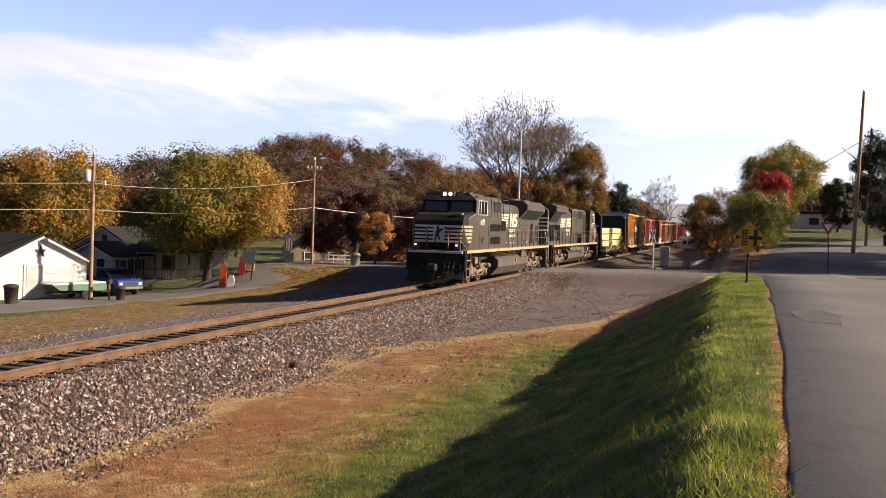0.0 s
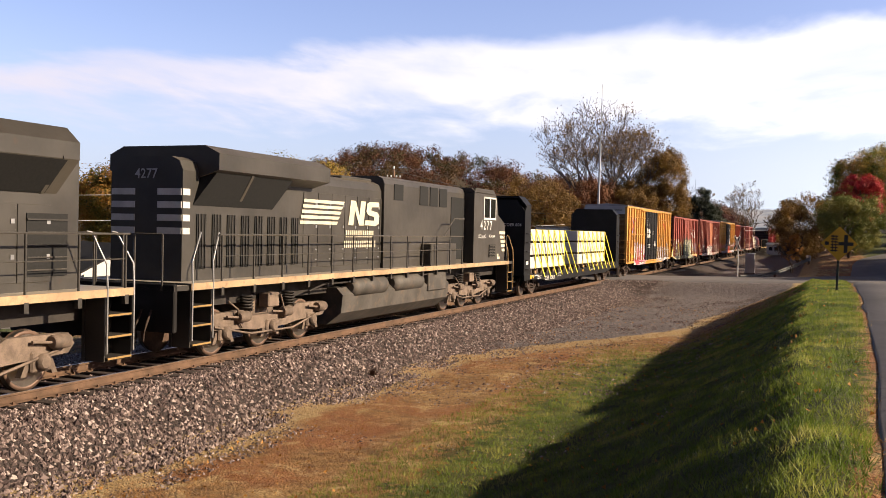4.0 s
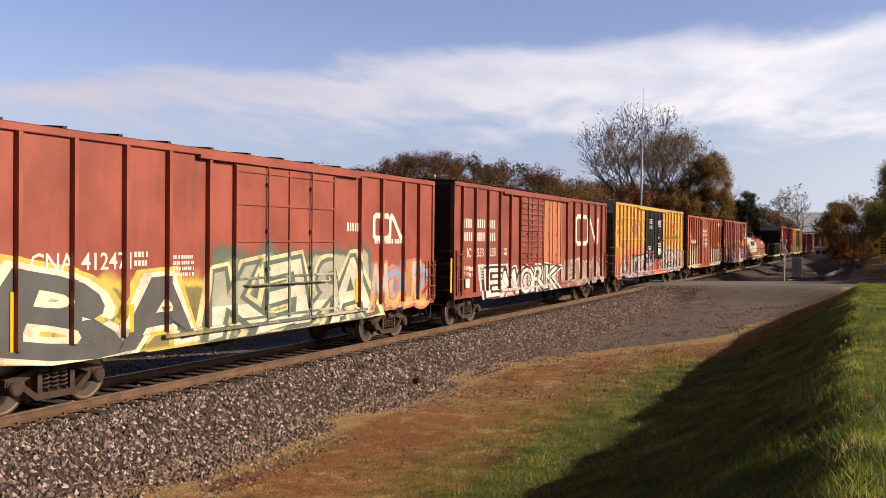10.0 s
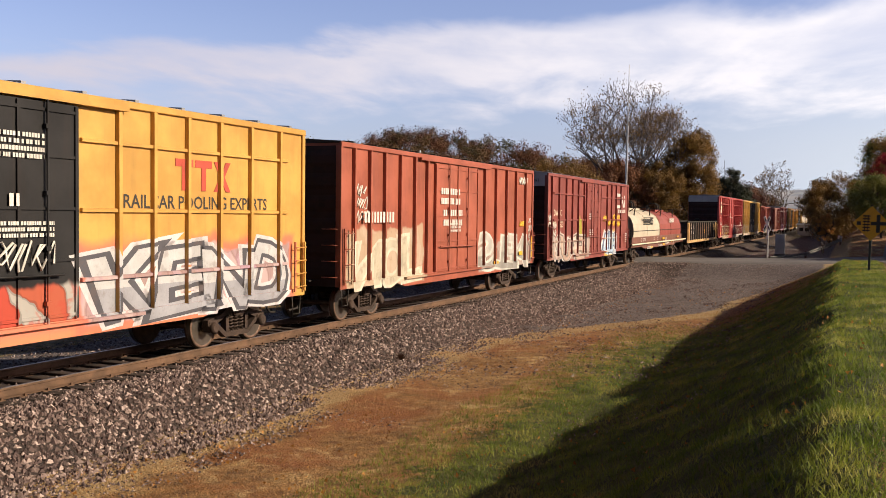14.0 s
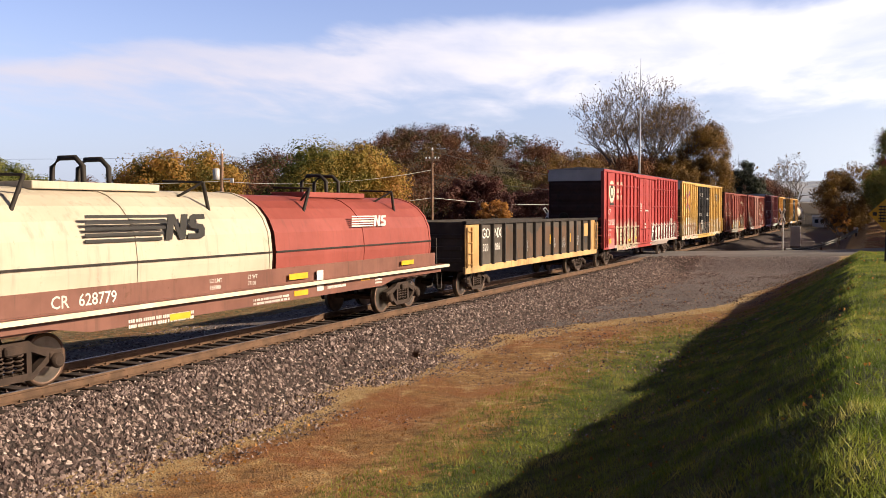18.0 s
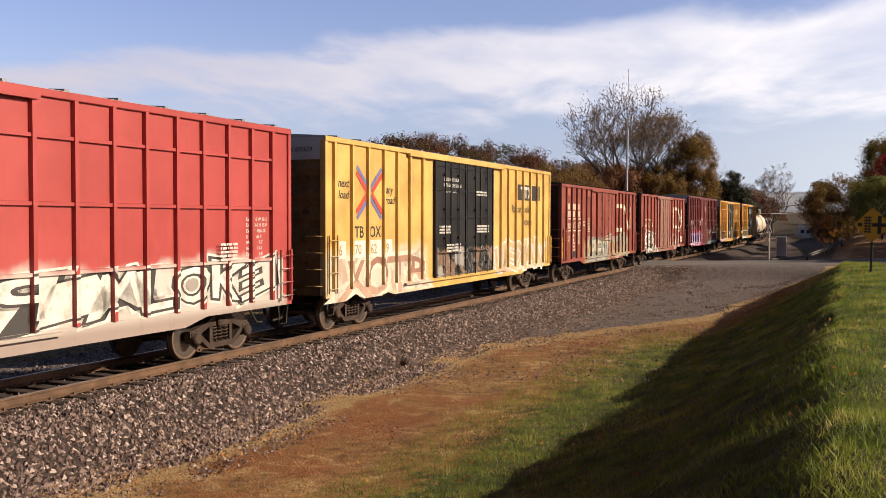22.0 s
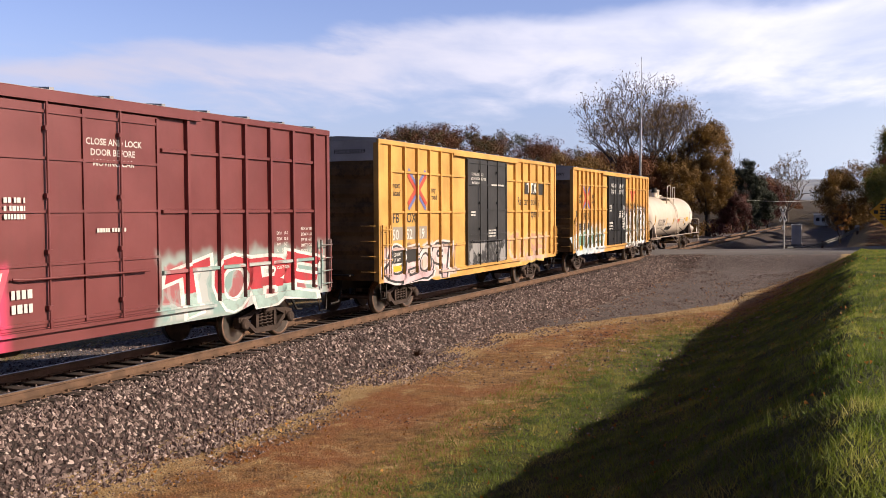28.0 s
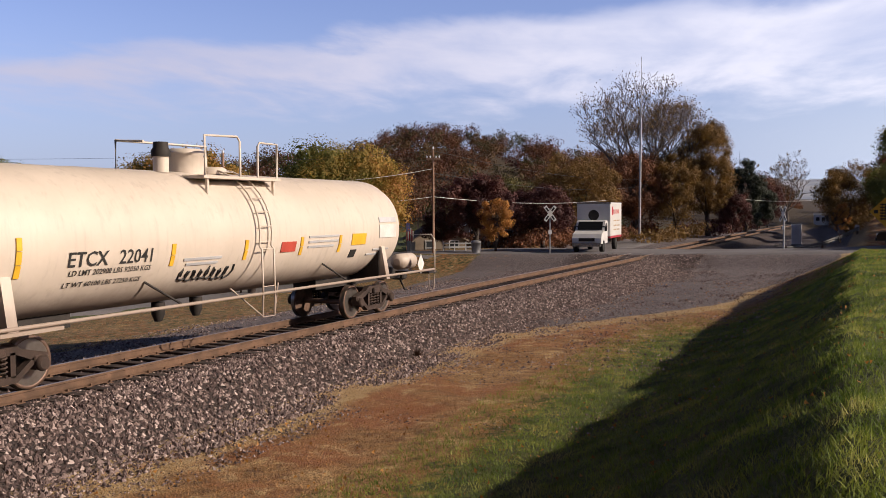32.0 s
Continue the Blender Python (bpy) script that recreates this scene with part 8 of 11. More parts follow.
def relief(x, y, d):
    """Small humps and tufts, strongest on the grassy bank."""
    r = value_noise(x, y, 0.9, 3.0) * 0.045 + value_noise(x, y, 0.25, 8.0) * 0.06
    hump = value_noise(x, y * 1.5, 0.6, 5.0) * 0.12 + value_noise(x, y, 1.6, 6.0) * 0.06 + value_noise(x, y, 3.4, 9.0) * 0.03
    return r + hump * sm(d, 10.2, 11.6) * (1 - sm(d, 13.3, 13.9))


def ground_material():
    m, g, b = surface("ground_mixed")
    tc = g.n("ShaderNodeTexCoord").outputs["Object"]
    def attr(n):
        a = g.n("ShaderNodeAttribute")
        a.attribute_name = n
        return a.outputs["Fac"]
    n1, n2, n3 = g.noise(tc, 0.5, 5.0, 0.6), g.noise(tc, 4.0, 5.0, 0.65), g.noise(tc, 38.0, 3.0, 0.6)
    green = g.mix(g.step(n2, 0.3, 0.7), (0.036, 0.052, 0.008), (0.130, 0.150, 0.022))
    green = g.mix(g.math("MULTIPLY", g.step(n1, 0.5, 0.7), 0.35), green, (0.085, 0.070, 0.018))
    dry = g.mix(g.step(n2, 0.3, 0.7), (0.20, 0.095, 0.034), (0.52, 0.30, 0.11))
    n4 = g.noise(tc, 1.5, 6.0, 0.7, 0.5)
    dry = g.mix(g.math("MULTIPLY", g.step(n1, 0.42, 0.58), 0.85), dry, (0.36, 0.130, 0.042))
    dry = g.mix(g.math("MULTIPLY", g.step(n4, 0.50, 0.68), 0.8), dry, (0.72, 0.52, 0.25))
    dry = g.mix(g.math("MULTIPLY", g.step(g.math("ADD", attr("straw"), g.math("MULTIPLY", g.math("SUBTRACT", n4, 0.5), 1.2)), 0.3, 0.7), 0.8), dry, (0.60, 0.44, 0.22))
    dry = g.mix(g.math("MULTIPLY", g.step(n3, 0.62, 0.75), 0.35), dry, (0.70, 0.52, 0.28))
    dry = g.mix(g.math("MULTIPLY", g.step(n4, 0.46, 0.30), 0.45), dry, (0.13, 0.095, 0.03))
    dry = g.mix(g.math("MULTIPLY", g.step(n3, 0.55, 0.35), 0.6), dry, (0.10, 0.05, 0.02))
    vo = g.n("ShaderNodeTexVoronoi")
    vo.inputs["Scale"].default_value = 26.0
    g.link(tc, vo.inputs["Vector"])
    sp = g.n("ShaderNodeSeparateColor")
    g.link(vo.outputs["Color"], sp.inputs[0])
    grav = g.mix(sp.outputs[0], (0.042, 0.033, 0.036), (0.30, 0.25, 0.25))
    grav = g.mix(g.math("MULTIPLY", g.step(n4, 0.45, 0.70), 0.45), grav, (0.15, 0.125, 0.128))
    grav = g.mix(g.math("MULTIPLY", g.step(g.noise(tc, 0.9, 6.0, 0.7, 0.0, (1.0, 2.2, 1.0)), 0.56, 0.70), 0.55), grav, (0.055, 0.040, 0.036))
    grav = g.mix(g.math("MULTIPLY", g.step(g.noise(tc, 0.6, 5.0, 0.65, 0.0, (1.0, 2.0, 1.0)), 0.55, 0.68), 0.22), grav, (0.20, 0.125, 0.075))
    grav = g.mix(attr("bed"), grav, g.mix(n3, (0.030, 0.020, 0.018), (0.095, 0.068, 0.062)))
    wob = g.math("MULTIPLY", g.math("SUBTRACT", n2, 0.5), 0.9)
    wob3 = g.math("MULTIPLY", g.math("SUBTRACT", n3, 0.5), 0.5)
    wb = g.math("ADD", wob, wob3)
    c = g.mix(g.step(g.math("ADD", attr("dry"), wb), 0.35, 0.65), green, dry)
    c = g.mix(g.step(g.math("ADD", attr("gravel"), wb), 0.38, 0.62), c, grav)
    woods = g.mix(n2, (0.07, 0.040, 0.018), (0.035, 0.028, 0.014))
    c = g.mix(attr("woods"), c, woods)
    g.link(toned(g, c), b.inputs["Base Color"])
    b.inputs["Roughness"].default_value = 0.95
    h = g.math("ADD", g.math("MULTIPLY", vo.outputs["Distance"], 0.6), n3)
    bump(g, b, h, 1.0, 0.05)
    return m


def make_ground():
    ss = np.concatenate([np.arange(-150, -10, 10.0), np.arange(-10, 0, 1.0), np.arange(0, 48, 0.4), np.arange(48, 95, 0.8), np.arange(95, 160, 4.0), np.arange(160, 400, 10.0), np.arange(400, 1001, 50.0)])
    dd = np.concatenate([np.arange(-420, -60, 15.0), np.arange(-60, -16, 2.0), np.arange(-16, -4, 0.5), np.arange(-4, 15.5, 0.25), np.arange(15.5, 32, 0.8), np.arange(32, 80, 4.0), np.arange(80, 421, 20.0)])
    S, D = np.meshgrid(ss, dd, indexing="ij")
    s, d = S.ravel(), D.ravel()
    # straight coordinates far out, so that the sheet does not fold
    a = np.interp(np.minimum(s, 300), LINE_S, _hd)
    px = np.interp(np.minimum(s, 300), LINE_S, _px) + np.maximum(s - 300, 0) * math.sin(a[-1])
    py = np.interp(np.minimum(s, 300), LINE_S, _py) + np.maximum(s - 300, 0) * math.cos(a[-1])
    x, y = px + d * np.cos(a), py - d * np.sin(a)
    z = ground_sd(s, d)
    rough = relief(x, y, d)
    quiet = np.where((np.abs(d) < 3.7) | ((s > 57) & (s < 125) & (d > -14) & (d < 30)) | ((d > lane_edge(s) - 0.25) & (d < 21)), 0.15, 1.0)
    z = z + rough * quiet
    i = np.arange(len(s)).reshape(S.shape)
    q = np.stack([i[:-1, :-1], i[:-1, 1:], i[1:, 1:], i[1:, :-1]], -1).reshape(-1, 4)[:, ::-1]
    me = arrays_mesh("ground", np.c_[x, y, z], q, True)
    edge = 3.4 + 5.6 * sm(s, 24.0, 38.0) + 3.2 * sm(s, 40.0, 56.0)
    gravel = np.where(d > 0, 1 - sm(d, edge - 0.5, edge + 0.5), 1 - sm(-d, 7.2 + 3.0 * sm(s, 35, 55), 8.6 + 3.0 * sm(s, 35, 55)))
    lot = sm(s, 70, 76) * (1 - sm(s, 128, 140)) * (1 - sm(-d, 15, 18)) * np.where(d < 0, 1, 1 - sm(d, 10, 13))
    gravel = np.maximum(gravel, lot)
    dry = np.where(d > 0, 1 - sm(d, edge + 3.0, edge + 6.4), np.where(d > -21, 0.5, 0.15))
    le = lane_edge(s)
    dry = np.maximum(dry, 0.62 * sm(d, le - 0.45, le - 0.1) * (1 - sm(d, le + 0.3, le + 0.8)))
    dry = np.maximum(dry, np.where((s > 76) & (d > 0) & (d < 14), 0.75, 0))
    woods = np.maximum(np.maximum(sm(y, 150, 190), sm(-d, 60, 80)), np.maximum(sm(-s, 15, 40), sm(d, 45, 65) * (1 - sm(s, 40, 80))))
    straw = np.where(d > 0, 1 - sm(d, edge + 0.5, edge + 2.0), 0.3)
    for n, v in (("gravel", gravel), ("dry", dry), ("woods", woods), ("straw", straw), ("bed", 1 - sm(np.abs(d), 3.6, 4.4))):
        at = me.attributes.new(n, "FLOAT", "POINT")
        at.data.foreach_set("value", np.asarray(v, np.float32))
    tagged(link_mesh("ground", me, ground_material()), "grass, dry turf and gravel beside the railway", "ground", "", "structure")


make_ground()


def asphalt_material():
    m, g, b = surface("worn_asphalt")
    tc = g.n("ShaderNodeTexCoord").outputs["Object"]
    n1, n2, n3 = g.noise(tc, 0.35, 5.0, 0.6), g.noise(tc, 3.0, 5.0, 0.6), g.noise(tc, 70.0, 2.0, 0.7)
    c = g.mix(g.step(n1, 0.3, 0.7), (0.165, 0.152, 0.155), (0.245, 0.226, 0.228))
    c = g.mix(g.math("MULTIPLY", g.step(n2, 0.55, 0.75), 0.35), c, (0.06, 0.06, 0.062))
    c = g.mix(g.math("MULTIPLY", g.step(n3, 0.35, 0.7), 0.4), c, (0.07, 0.065, 0.066))
    crack = g.n("ShaderNodeTexVoronoi", feature="DISTANCE_TO_EDGE")
    crack.inputs["Scale"].default_value = 0.45
    wv = g.n("ShaderNodeVectorMath", operation="ADD")
    g.link(tc, wv.inputs[0])
    nn = g.n("ShaderNodeTexNoise")
    nn.inputs["Scale"].default_value = 1.2
    g.link(tc, nn.inputs["Vector"])
    g.link(nn.outputs["Color"], wv.inputs[1])
    g.link(wv.outputs[0], crack.inputs["Vector"])
    c = g.mix(g.math("MULTIPLY", g.math("SUBTRACT", 1.0, g.step(crack.outputs[0], 0.002, 0.012)), 0.28), c, (0.03, 0.03, 0.03))
    g.link(toned(g, c), b.inputs["Base Color"])
    b.inputs["Roughness"].default_value = 0.88
    bump(g, b, n3, 0.5, 0.006)
    return m


ASPHALT = asphalt_material()
PATCH = plain("fresh_asphalt_patch", (0.085, 0.082, 0.084), 0.9, 0.0, 0.3, 2.0, 0.004)


def road(name, line, half0, label, lift=0.03, widen=None):
    """A paved strip along (s, d) points, with a thin edge that drops into the ground."""
    pts = [Vector(on_line(s, d)) for s, d in line]
    fine = []
    for p, q in zip(pts, pts[1:]):
        n = max(2, int((q - p).length / 1.5))
        fine += [p + (q - p) * k / n for k in range(n)]
    fine.append(pts[-1])
    v, f = [], []
    cols = (-1.03, -1.0, -0.5, 0.0, 0.5, 1.0, 1.03)
    for i, p in enumerate(fine):
        t = (fine[min(i + 1, len(fine) - 1)] - fine[max(i - 1, 0)]).normalized()
        n = Vector((t.y, -t.x))
        half = half0 if widen is None else half0 + widen[2] * float(sm(np.array([p.y]), widen[0], widen[1])[0])
        for c in cols:
            ww = half * c + (0.12 * noise.noise((p.x * 0.7, p.y * 0.7, c * 5)) if abs(c) >= 1 else 0)
            q = p + n * ww
            v.append((q.x, q.y, gz(q.x, q.y) + (lift if abs(c) < 1 else lift * 0.3 if abs(c) == 1 else -0.06) + 0.025 * (1 - abs(min(1, abs(c))))))
    k = len(cols)
    for i in range(len(fine) - 1):
        for j in range(k - 1):
            f.append((i * k + j, i * k + j + 1, (i + 1) * k + j + 1, (i + 1) * k + j))
    ob = part(name, Build().add(v, f, True), ASPHALT)
    return tagged(ob, label, "road", "", "structure")


road("road_side", [(-40, 16.45), (-10, 16.45), (0, 16.72), (6.5, 17.02), (10, 17.24), (15.6, 17.48), (29, 17.88), (40, 17.9), (56, 17.95), (64, 18.1), (72, 19.4), (82, 22.0), (92, 26.5), (102, 33.0), (112, 44.0)], 3.1, "worn grey asphalt lane with ragged edges", 0.075, (62.0, 76.0, 2.4))
road("road_crossing", [(65.0, -13.0), (65.0, -6.0), (65.1, 0.0), (65.6, 8.0), (67.0, 16.0), (69.0, 26.0), (70.0, 60.0)], 4.7, "asphalt road over the level crossing", 0.045)
road("road_parallel", [(-10, -46.0), (20, -34.5), (39.8, -27.8), (48.5, -25.0), (57, -21.0), (62, -16.5), (66, -11.5), (80, -9.5), (110, -11.0)], 4.0, "grey lane beside the houses", 0.03, (62.0, 76.0, -1.1))
PS, PD = 19.5, 15.25
rng = random.Random(8)
part("road_patch", Build().add([(*on_line(PS + 1.9 * math.cos(a) * r, PD + 0.5 * math.sin(a) * r), gz(*on_line(PS + 1.9 * math.cos(a) * r, PD + 0.5 * math.sin(a) * r)) + 0.088 + 0.012 * (1 - r * 0.6)) for a, r in ((math.tau * k / 14, rng.uniform(0.75, 1.1)) for k in range(14))], [tuple(range(14))]), PATCH)
tagged(bpy.data.objects["road_patch"], "dark mended patch in the asphalt", "road", "", "structure")
# the track: rails, ties, plates
RAIL_SIDE = plain("rusty_rail", (0.155, 0.088, 0.052), 0.85, 0.1, 0.3, 2.5, 0.004)
RAIL_TOP = plain("worn_rail_head", (0.36, 0.27, 0.20), 0.35, 0.8, 0.2, 3.0)
TIE = plain("creosoted_tie", (0.042, 0.025, 0.020), 0.9, 0.0, 0.45, 3.0, 0.012, ((0.11, 0.075, 0.05), 0.5))
track = thing("railway_track", "single track on stone ballast, rusty rails on timber ties", "track", None, "", "structure")


def rail_strip(name, prof, mat, d0, a=-60.0, e=330.0):
    ss = np.arange(a, e + 0.1, 3.0)
    v, f, n = [], [], len(prof)
    for s in ss:
        for dx, z in prof:
            v.append((*on_line(s, d0 + dx), z))
    for i in range(len(ss) - 1):
        for k in range(n):
            p, q = i * n + k, i * n + (k + 1) % n
            f.append((p, q, q + n, p + n))
    part(name, Build().add(v, f), mat, track)


RAIL = [(-0.07, -0.18), (0.07, -0.18), (0.07, -0.165), (0.012, -0.145), (0.012, -0.05), (0.036, -0.038), (0.036, -0.006), (-0.036, -0.006), (-0.036, -0.038), (-0.012, -0.05), (-0.012, -0.145), (-0.07, -0.165)]
for d0 in (-0.755, 0.755):
    rail_strip("rail", RAIL, RAIL_SIDE, d0)
    rail_strip("rail_head", [(-0.034, -0.008), (0.034, -0.008), (0.030, 0.0), (-0.030, 0.0)], RAIL_TOP, d0)
tie_mesh = Build().box(-1.3, 1.3, -0.115, 0.115, -0.36, -0.19, 0.012).mesh("tie")
plate_mesh = Build().box(-0.13, 0.13, -0.09, 0.09, -0.192, -0.176).box(-0.115, -0.085, -0.05, -0.02, -0.18, -0.135).box(0.085, 0.115, 0.02, 0.05, -0.18, -0.135).mesh("tie_plate")
rng = random.Random(12)
TIES = []
for k in range(290):
    TIES.append((-12.0 + k * 0.50, rng.uniform(-1.2, 1.2), rng.uniform(-0.06, 0.06)))


def make_ballast():
    """Loose crushed stone: each a rough lump of its own, joined."""
    g = np.random.default_rng(4)
    def stones(n, s0, s1, d0, d1, lo, hi, power=1.0, floor=-0.30):
        s = s0 + (s1 - s0) * g.random(n) ** power
        d = g.uniform(d0, d1, n)
        on = np.array([on_line(a, b) for a, b in zip(s, d)])
        z = ground_sd(s, d)
        z = np.where(np.abs(d) < 1.75, np.maximum(z, floor), z)
        size = g.uniform(lo, hi, n)
        return on[:, 0], on[:, 1], z + size * 0.25, size
    sets = [stones(42000, 3, 62, 1.30, 4.3, 0.026, 0.062, 1.6), stones(9000, 3, 62, 3.6, 5.2, 0.015, 0.035, 1.3), stones(9000, 2, 62, -1.3, 1.3, 0.02, 0.042), stones(8000, 3, 62, 0.86, 1.7, 0.02, 0.045, 1.6, -0.215), stones(9000, 6, 62, -4.6, -1.3, 0.024, 0.052), stones(6000, 10, 56, -9.0, -4.0, 0.02, 0.05), stones(16000, 14, 60, 4.0, 11.5, 0.010, 0.028), stones(1500, 20, 58, 4.2, 11.0, 0.03, 0.055)]
    x, y, z, r = (np.concatenate(c) for c in zip(*sets))
    n = len(x)
    base = np.array([(1, 0, -0.35), (-1, 0, -0.35), (0, 1, -0.35), (0, -1, -0.35), (0, 0, 0.75)], float)  # half sunk in the bed
    v = base[None] * g.uniform(0.6, 1.35, (n, 5, 1)) + g.normal(0, 0.18, (n, 5, 3))
    a = g.uniform(0, math.tau, n)
    c, s = np.cos(a), np.sin(a)
    vx, vy = v[..., 0] * c[:, None] - v[..., 1] * s[:, None], v[..., 0] * s[:, None] + v[..., 1] * c[:, None]
    P = np.stack([vx * r[:, None] + x[:, None], vy * r[:, None] + y[:, None], v[..., 2] * r[:, None] * 0.85 + z[:, None]], -1).reshape(-1, 3)
    tri = np.array([(0, 2, 4), (2, 1, 4), (1, 3, 4), (3, 0, 4)])
    T = (tri[None] + (np.arange(n) * 5)[:, None, None]).reshape(-1, 3)
    m, gg, b = surface("ballast_stone")
    geo = gg.n("ShaderNodeNewGeometry")
    ramp = gg.n("ShaderNodeValToRGB")
    els = ramp.color_ramp.elements
    els[0].position, els[0].color = 0.0, (0.050, 0.031, 0.029, 1)
    els[1].position, els[1].color = 1.0, (0.58, 0.47, 0.43, 1)
    for p, c in ((0.35, (0.125, 0.086, 0.080, 1)), (0.78, (0.26, 0.19, 0.172, 1))):
        els.new(p).color = c
    gg.link(geo.outputs["Random Per Island"], ramp.inputs[0])
    gg.link(toned(gg, ramp.outputs[0]), b.inputs["Base Color"])
    b.inputs["Roughness"].default_value = 0.9
    tagged(link_mesh("ballast", arrays_mesh("ballast", P, T), m), "crushed grey-brown ballast stones along the track", "ballast", "", "stuff")


make_ballast()


# ---- grass blades ----
def leaf_material(name, cols, through=0.3, rough=0.7, patch=0.45, turn=0.0):
    """Leaves or blades: one of several tones for each, a little light passes through."""
    m = bpy.data.materials.new(name)
    m.use_nodes = True
    g = Nodes(m.node_tree)
    geo = g.n("ShaderNodeNewGeometry")
    ramp = g.n("ShaderNodeValToRGB")
    els = ramp.color_ramp.elements
    els[0].color, els[1].color = (*cols[0], 1), (*cols[-1], 1)
    for k, c in enumerate(cols[1:-1]):
        els.new((k + 1) / (len(cols) - 1)).color = (*c, 1)
    tc = g.n("ShaderNodeTexCoord").outputs["Object"]
    big = g.step(g.noise(tc, patch, 4.0, 0.6), 0.28, 0.72)
    if turn:
        # gold towards +x: leaves turned there, and the sunlit side put into colour
        sep = g.n("ShaderNodeSeparateXYZ")
        g.link(tc, sep.inputs[0])
        big = g.math("ADD", g.math("MULTIPLY", big, 0.6), g.math("MULTIPLY", sep.outputs[0], turn), 0.0, False)
        big = g.math("MINIMUM", g.math("MAXIMUM", g.math("ADD", big, 0.16), 0.0), 1.0)
    g.link(g.math("ADD", g.math("MULTIPLY", big, 0.85), g.math("MULTIPLY", geo.outputs["Random Per Island"], 0.15)), ramp.inputs[0])
    a, t, mx, o = g.n("ShaderNodeBsdfPrincipled"), g.n("ShaderNodeBsdfTranslucent"), g.n("ShaderNodeMixShader"), g.n("ShaderNodeOutputMaterial")
    a.inputs["Roughness"].default_value = rough
    tone = toned(g, ramp.outputs[0])
    g.link(tone, a.inputs["Base Color"])
    g.link(tone, t.inputs["Color"])
    mx.inputs[0].default_value = through
    g.link(a.outputs[0], mx.inputs[1])
    g.link(t.outputs[0], mx.inputs[2])
    g.link(mx.outputs[0], o.inputs[0])
    return m


def blades(name, label, n, s0, s1, d0, d1, h0, h1, w, mat, seed, power=1.6, keep=None, lean=0.5):
    g = np.random.default_rng(seed)
    s = s0 + (s1 - s0) * g.random(n) ** power
    d = g.uniform(d0, d1, n)
    if keep is not None:
        k = keep(s, d, g)
        s, d = s[k], d[k]
    n = len(s)
    xy = np.array([on_line(a, b) for a, b in zip(s, d)])
    z = ground_sd(s, d) - 0.01 + np.where((d > 3.7) & (d < lane_edge(s)), relief(xy[:, 0], xy[:, 1], d), 0.0)
    clump = np.array([0.5 + 0.5 * noise.noise((a * 1.4, b * 1.4, seed)) for a, b in xy])
    h = g.uniform(h0, h1, n) * (0.55 + 0.9 * clump)
    a = g.uniform(0, math.tau, n)
    ww = w * g.uniform(0.6, 1.3, n) * (1 + 0.02 * s)
    dx, dy = np.cos(a) * ww, np.sin(a) * ww
    l = g.normal(0, lean, (n, 2)) * h[:, None]
    A = np.c_[xy[:, 0] - dx, xy[:, 1] - dy, z]
    B = np.c_[xy[:, 0] + dx, xy[:, 1] + dy, z]
    C = np.c_[xy[:, 0] + l[:, 0], xy[:, 1] + l[:, 1], z + h]
    P = np.stack([A, B, C], 1).reshape(-1, 3)
    tagged(link_mesh(name, arrays_mesh(name, P, np.arange(3 * n).reshape(-1, 3)), mat), label, "grass", "", "stuff")


GRASS = leaf_material("green_grass_blade", ((0.055, 0.100, 0.012), (0.150, 0.225, 0.026), (0.32, 0.39, 0.055), (0.62, 0.54, 0.17)), 0.4, 0.7, 1.4)
DRYGRASS = leaf_material("dry_grass_blade", ((0.26, 0.100, 0.036), (0.46, 0.215, 0.075), (0.70, 0.46, 0.19), (0.38, 0.150, 0.052)), 0.25)
edge_of = lambda s: 3.4 + 5.6 * sm(s, 24.0, 38.0) + 3.2 * sm(s, 40.0, 56.0)
blades("green_grass", "green mown grass on the bank", 250000, 3.0, 56.0, 7.0, 14.8, 0.03, 0.095, 0.0045, GRASS, 21, 1.9, lambda s, d, g: (d > edge_of(s) + 3.6 + g.normal(0, 1.0, len(s))) & (d < lane_edge(s) - 0.1))
blades("tall_grass", "longer grass tufts on the bank", 12000, 3.0, 40.0, 10.6, 13.9, 0.06, 0.14, 0.004, GRASS, 22, 1.5, lambda s, d, g: np.array([noise.noise((a * 0.9, b * 0.9, 4.0)) > 0.08 for a, b in zip(s, d)]))
blades("dry_grass", "short dry orange-brown turf", 110000, 3.0, 50.0, 3.6, 13.0, 0.02, 0.06, 0.005, DRYGRASS, 23, 1.5, lambda s, d, g: (d > edge_of(s) + 0.15 + np.abs(g.normal(0, 0.25, len(s)))) & (d < edge_of(s) + 4.4 + g.normal(0, 1.3, len(s))), 0.8)
blades("verge_grass", "dry and green grass between track and lane", 9000, 10.0, 60.0, -24.0, -7.8, 0.02, 0.06, 0.010, DRYGRASS, 24, 1.0, lambda s, d, g: d > -22.6 + 0.33 * (s - 40))
blades("lane_edge_grass", "dry grass at the asphalt edge", 16000, 3.0, 45.0, 13.4, 15.1, 0.02, 0.06, 0.005, DRYGRASS, 25, 1.6, lambda s, d, g: np.abs(d - lane_edge(s) + 0.12) < np.abs(g.normal(0, 0.12, len(s))), 1.2)

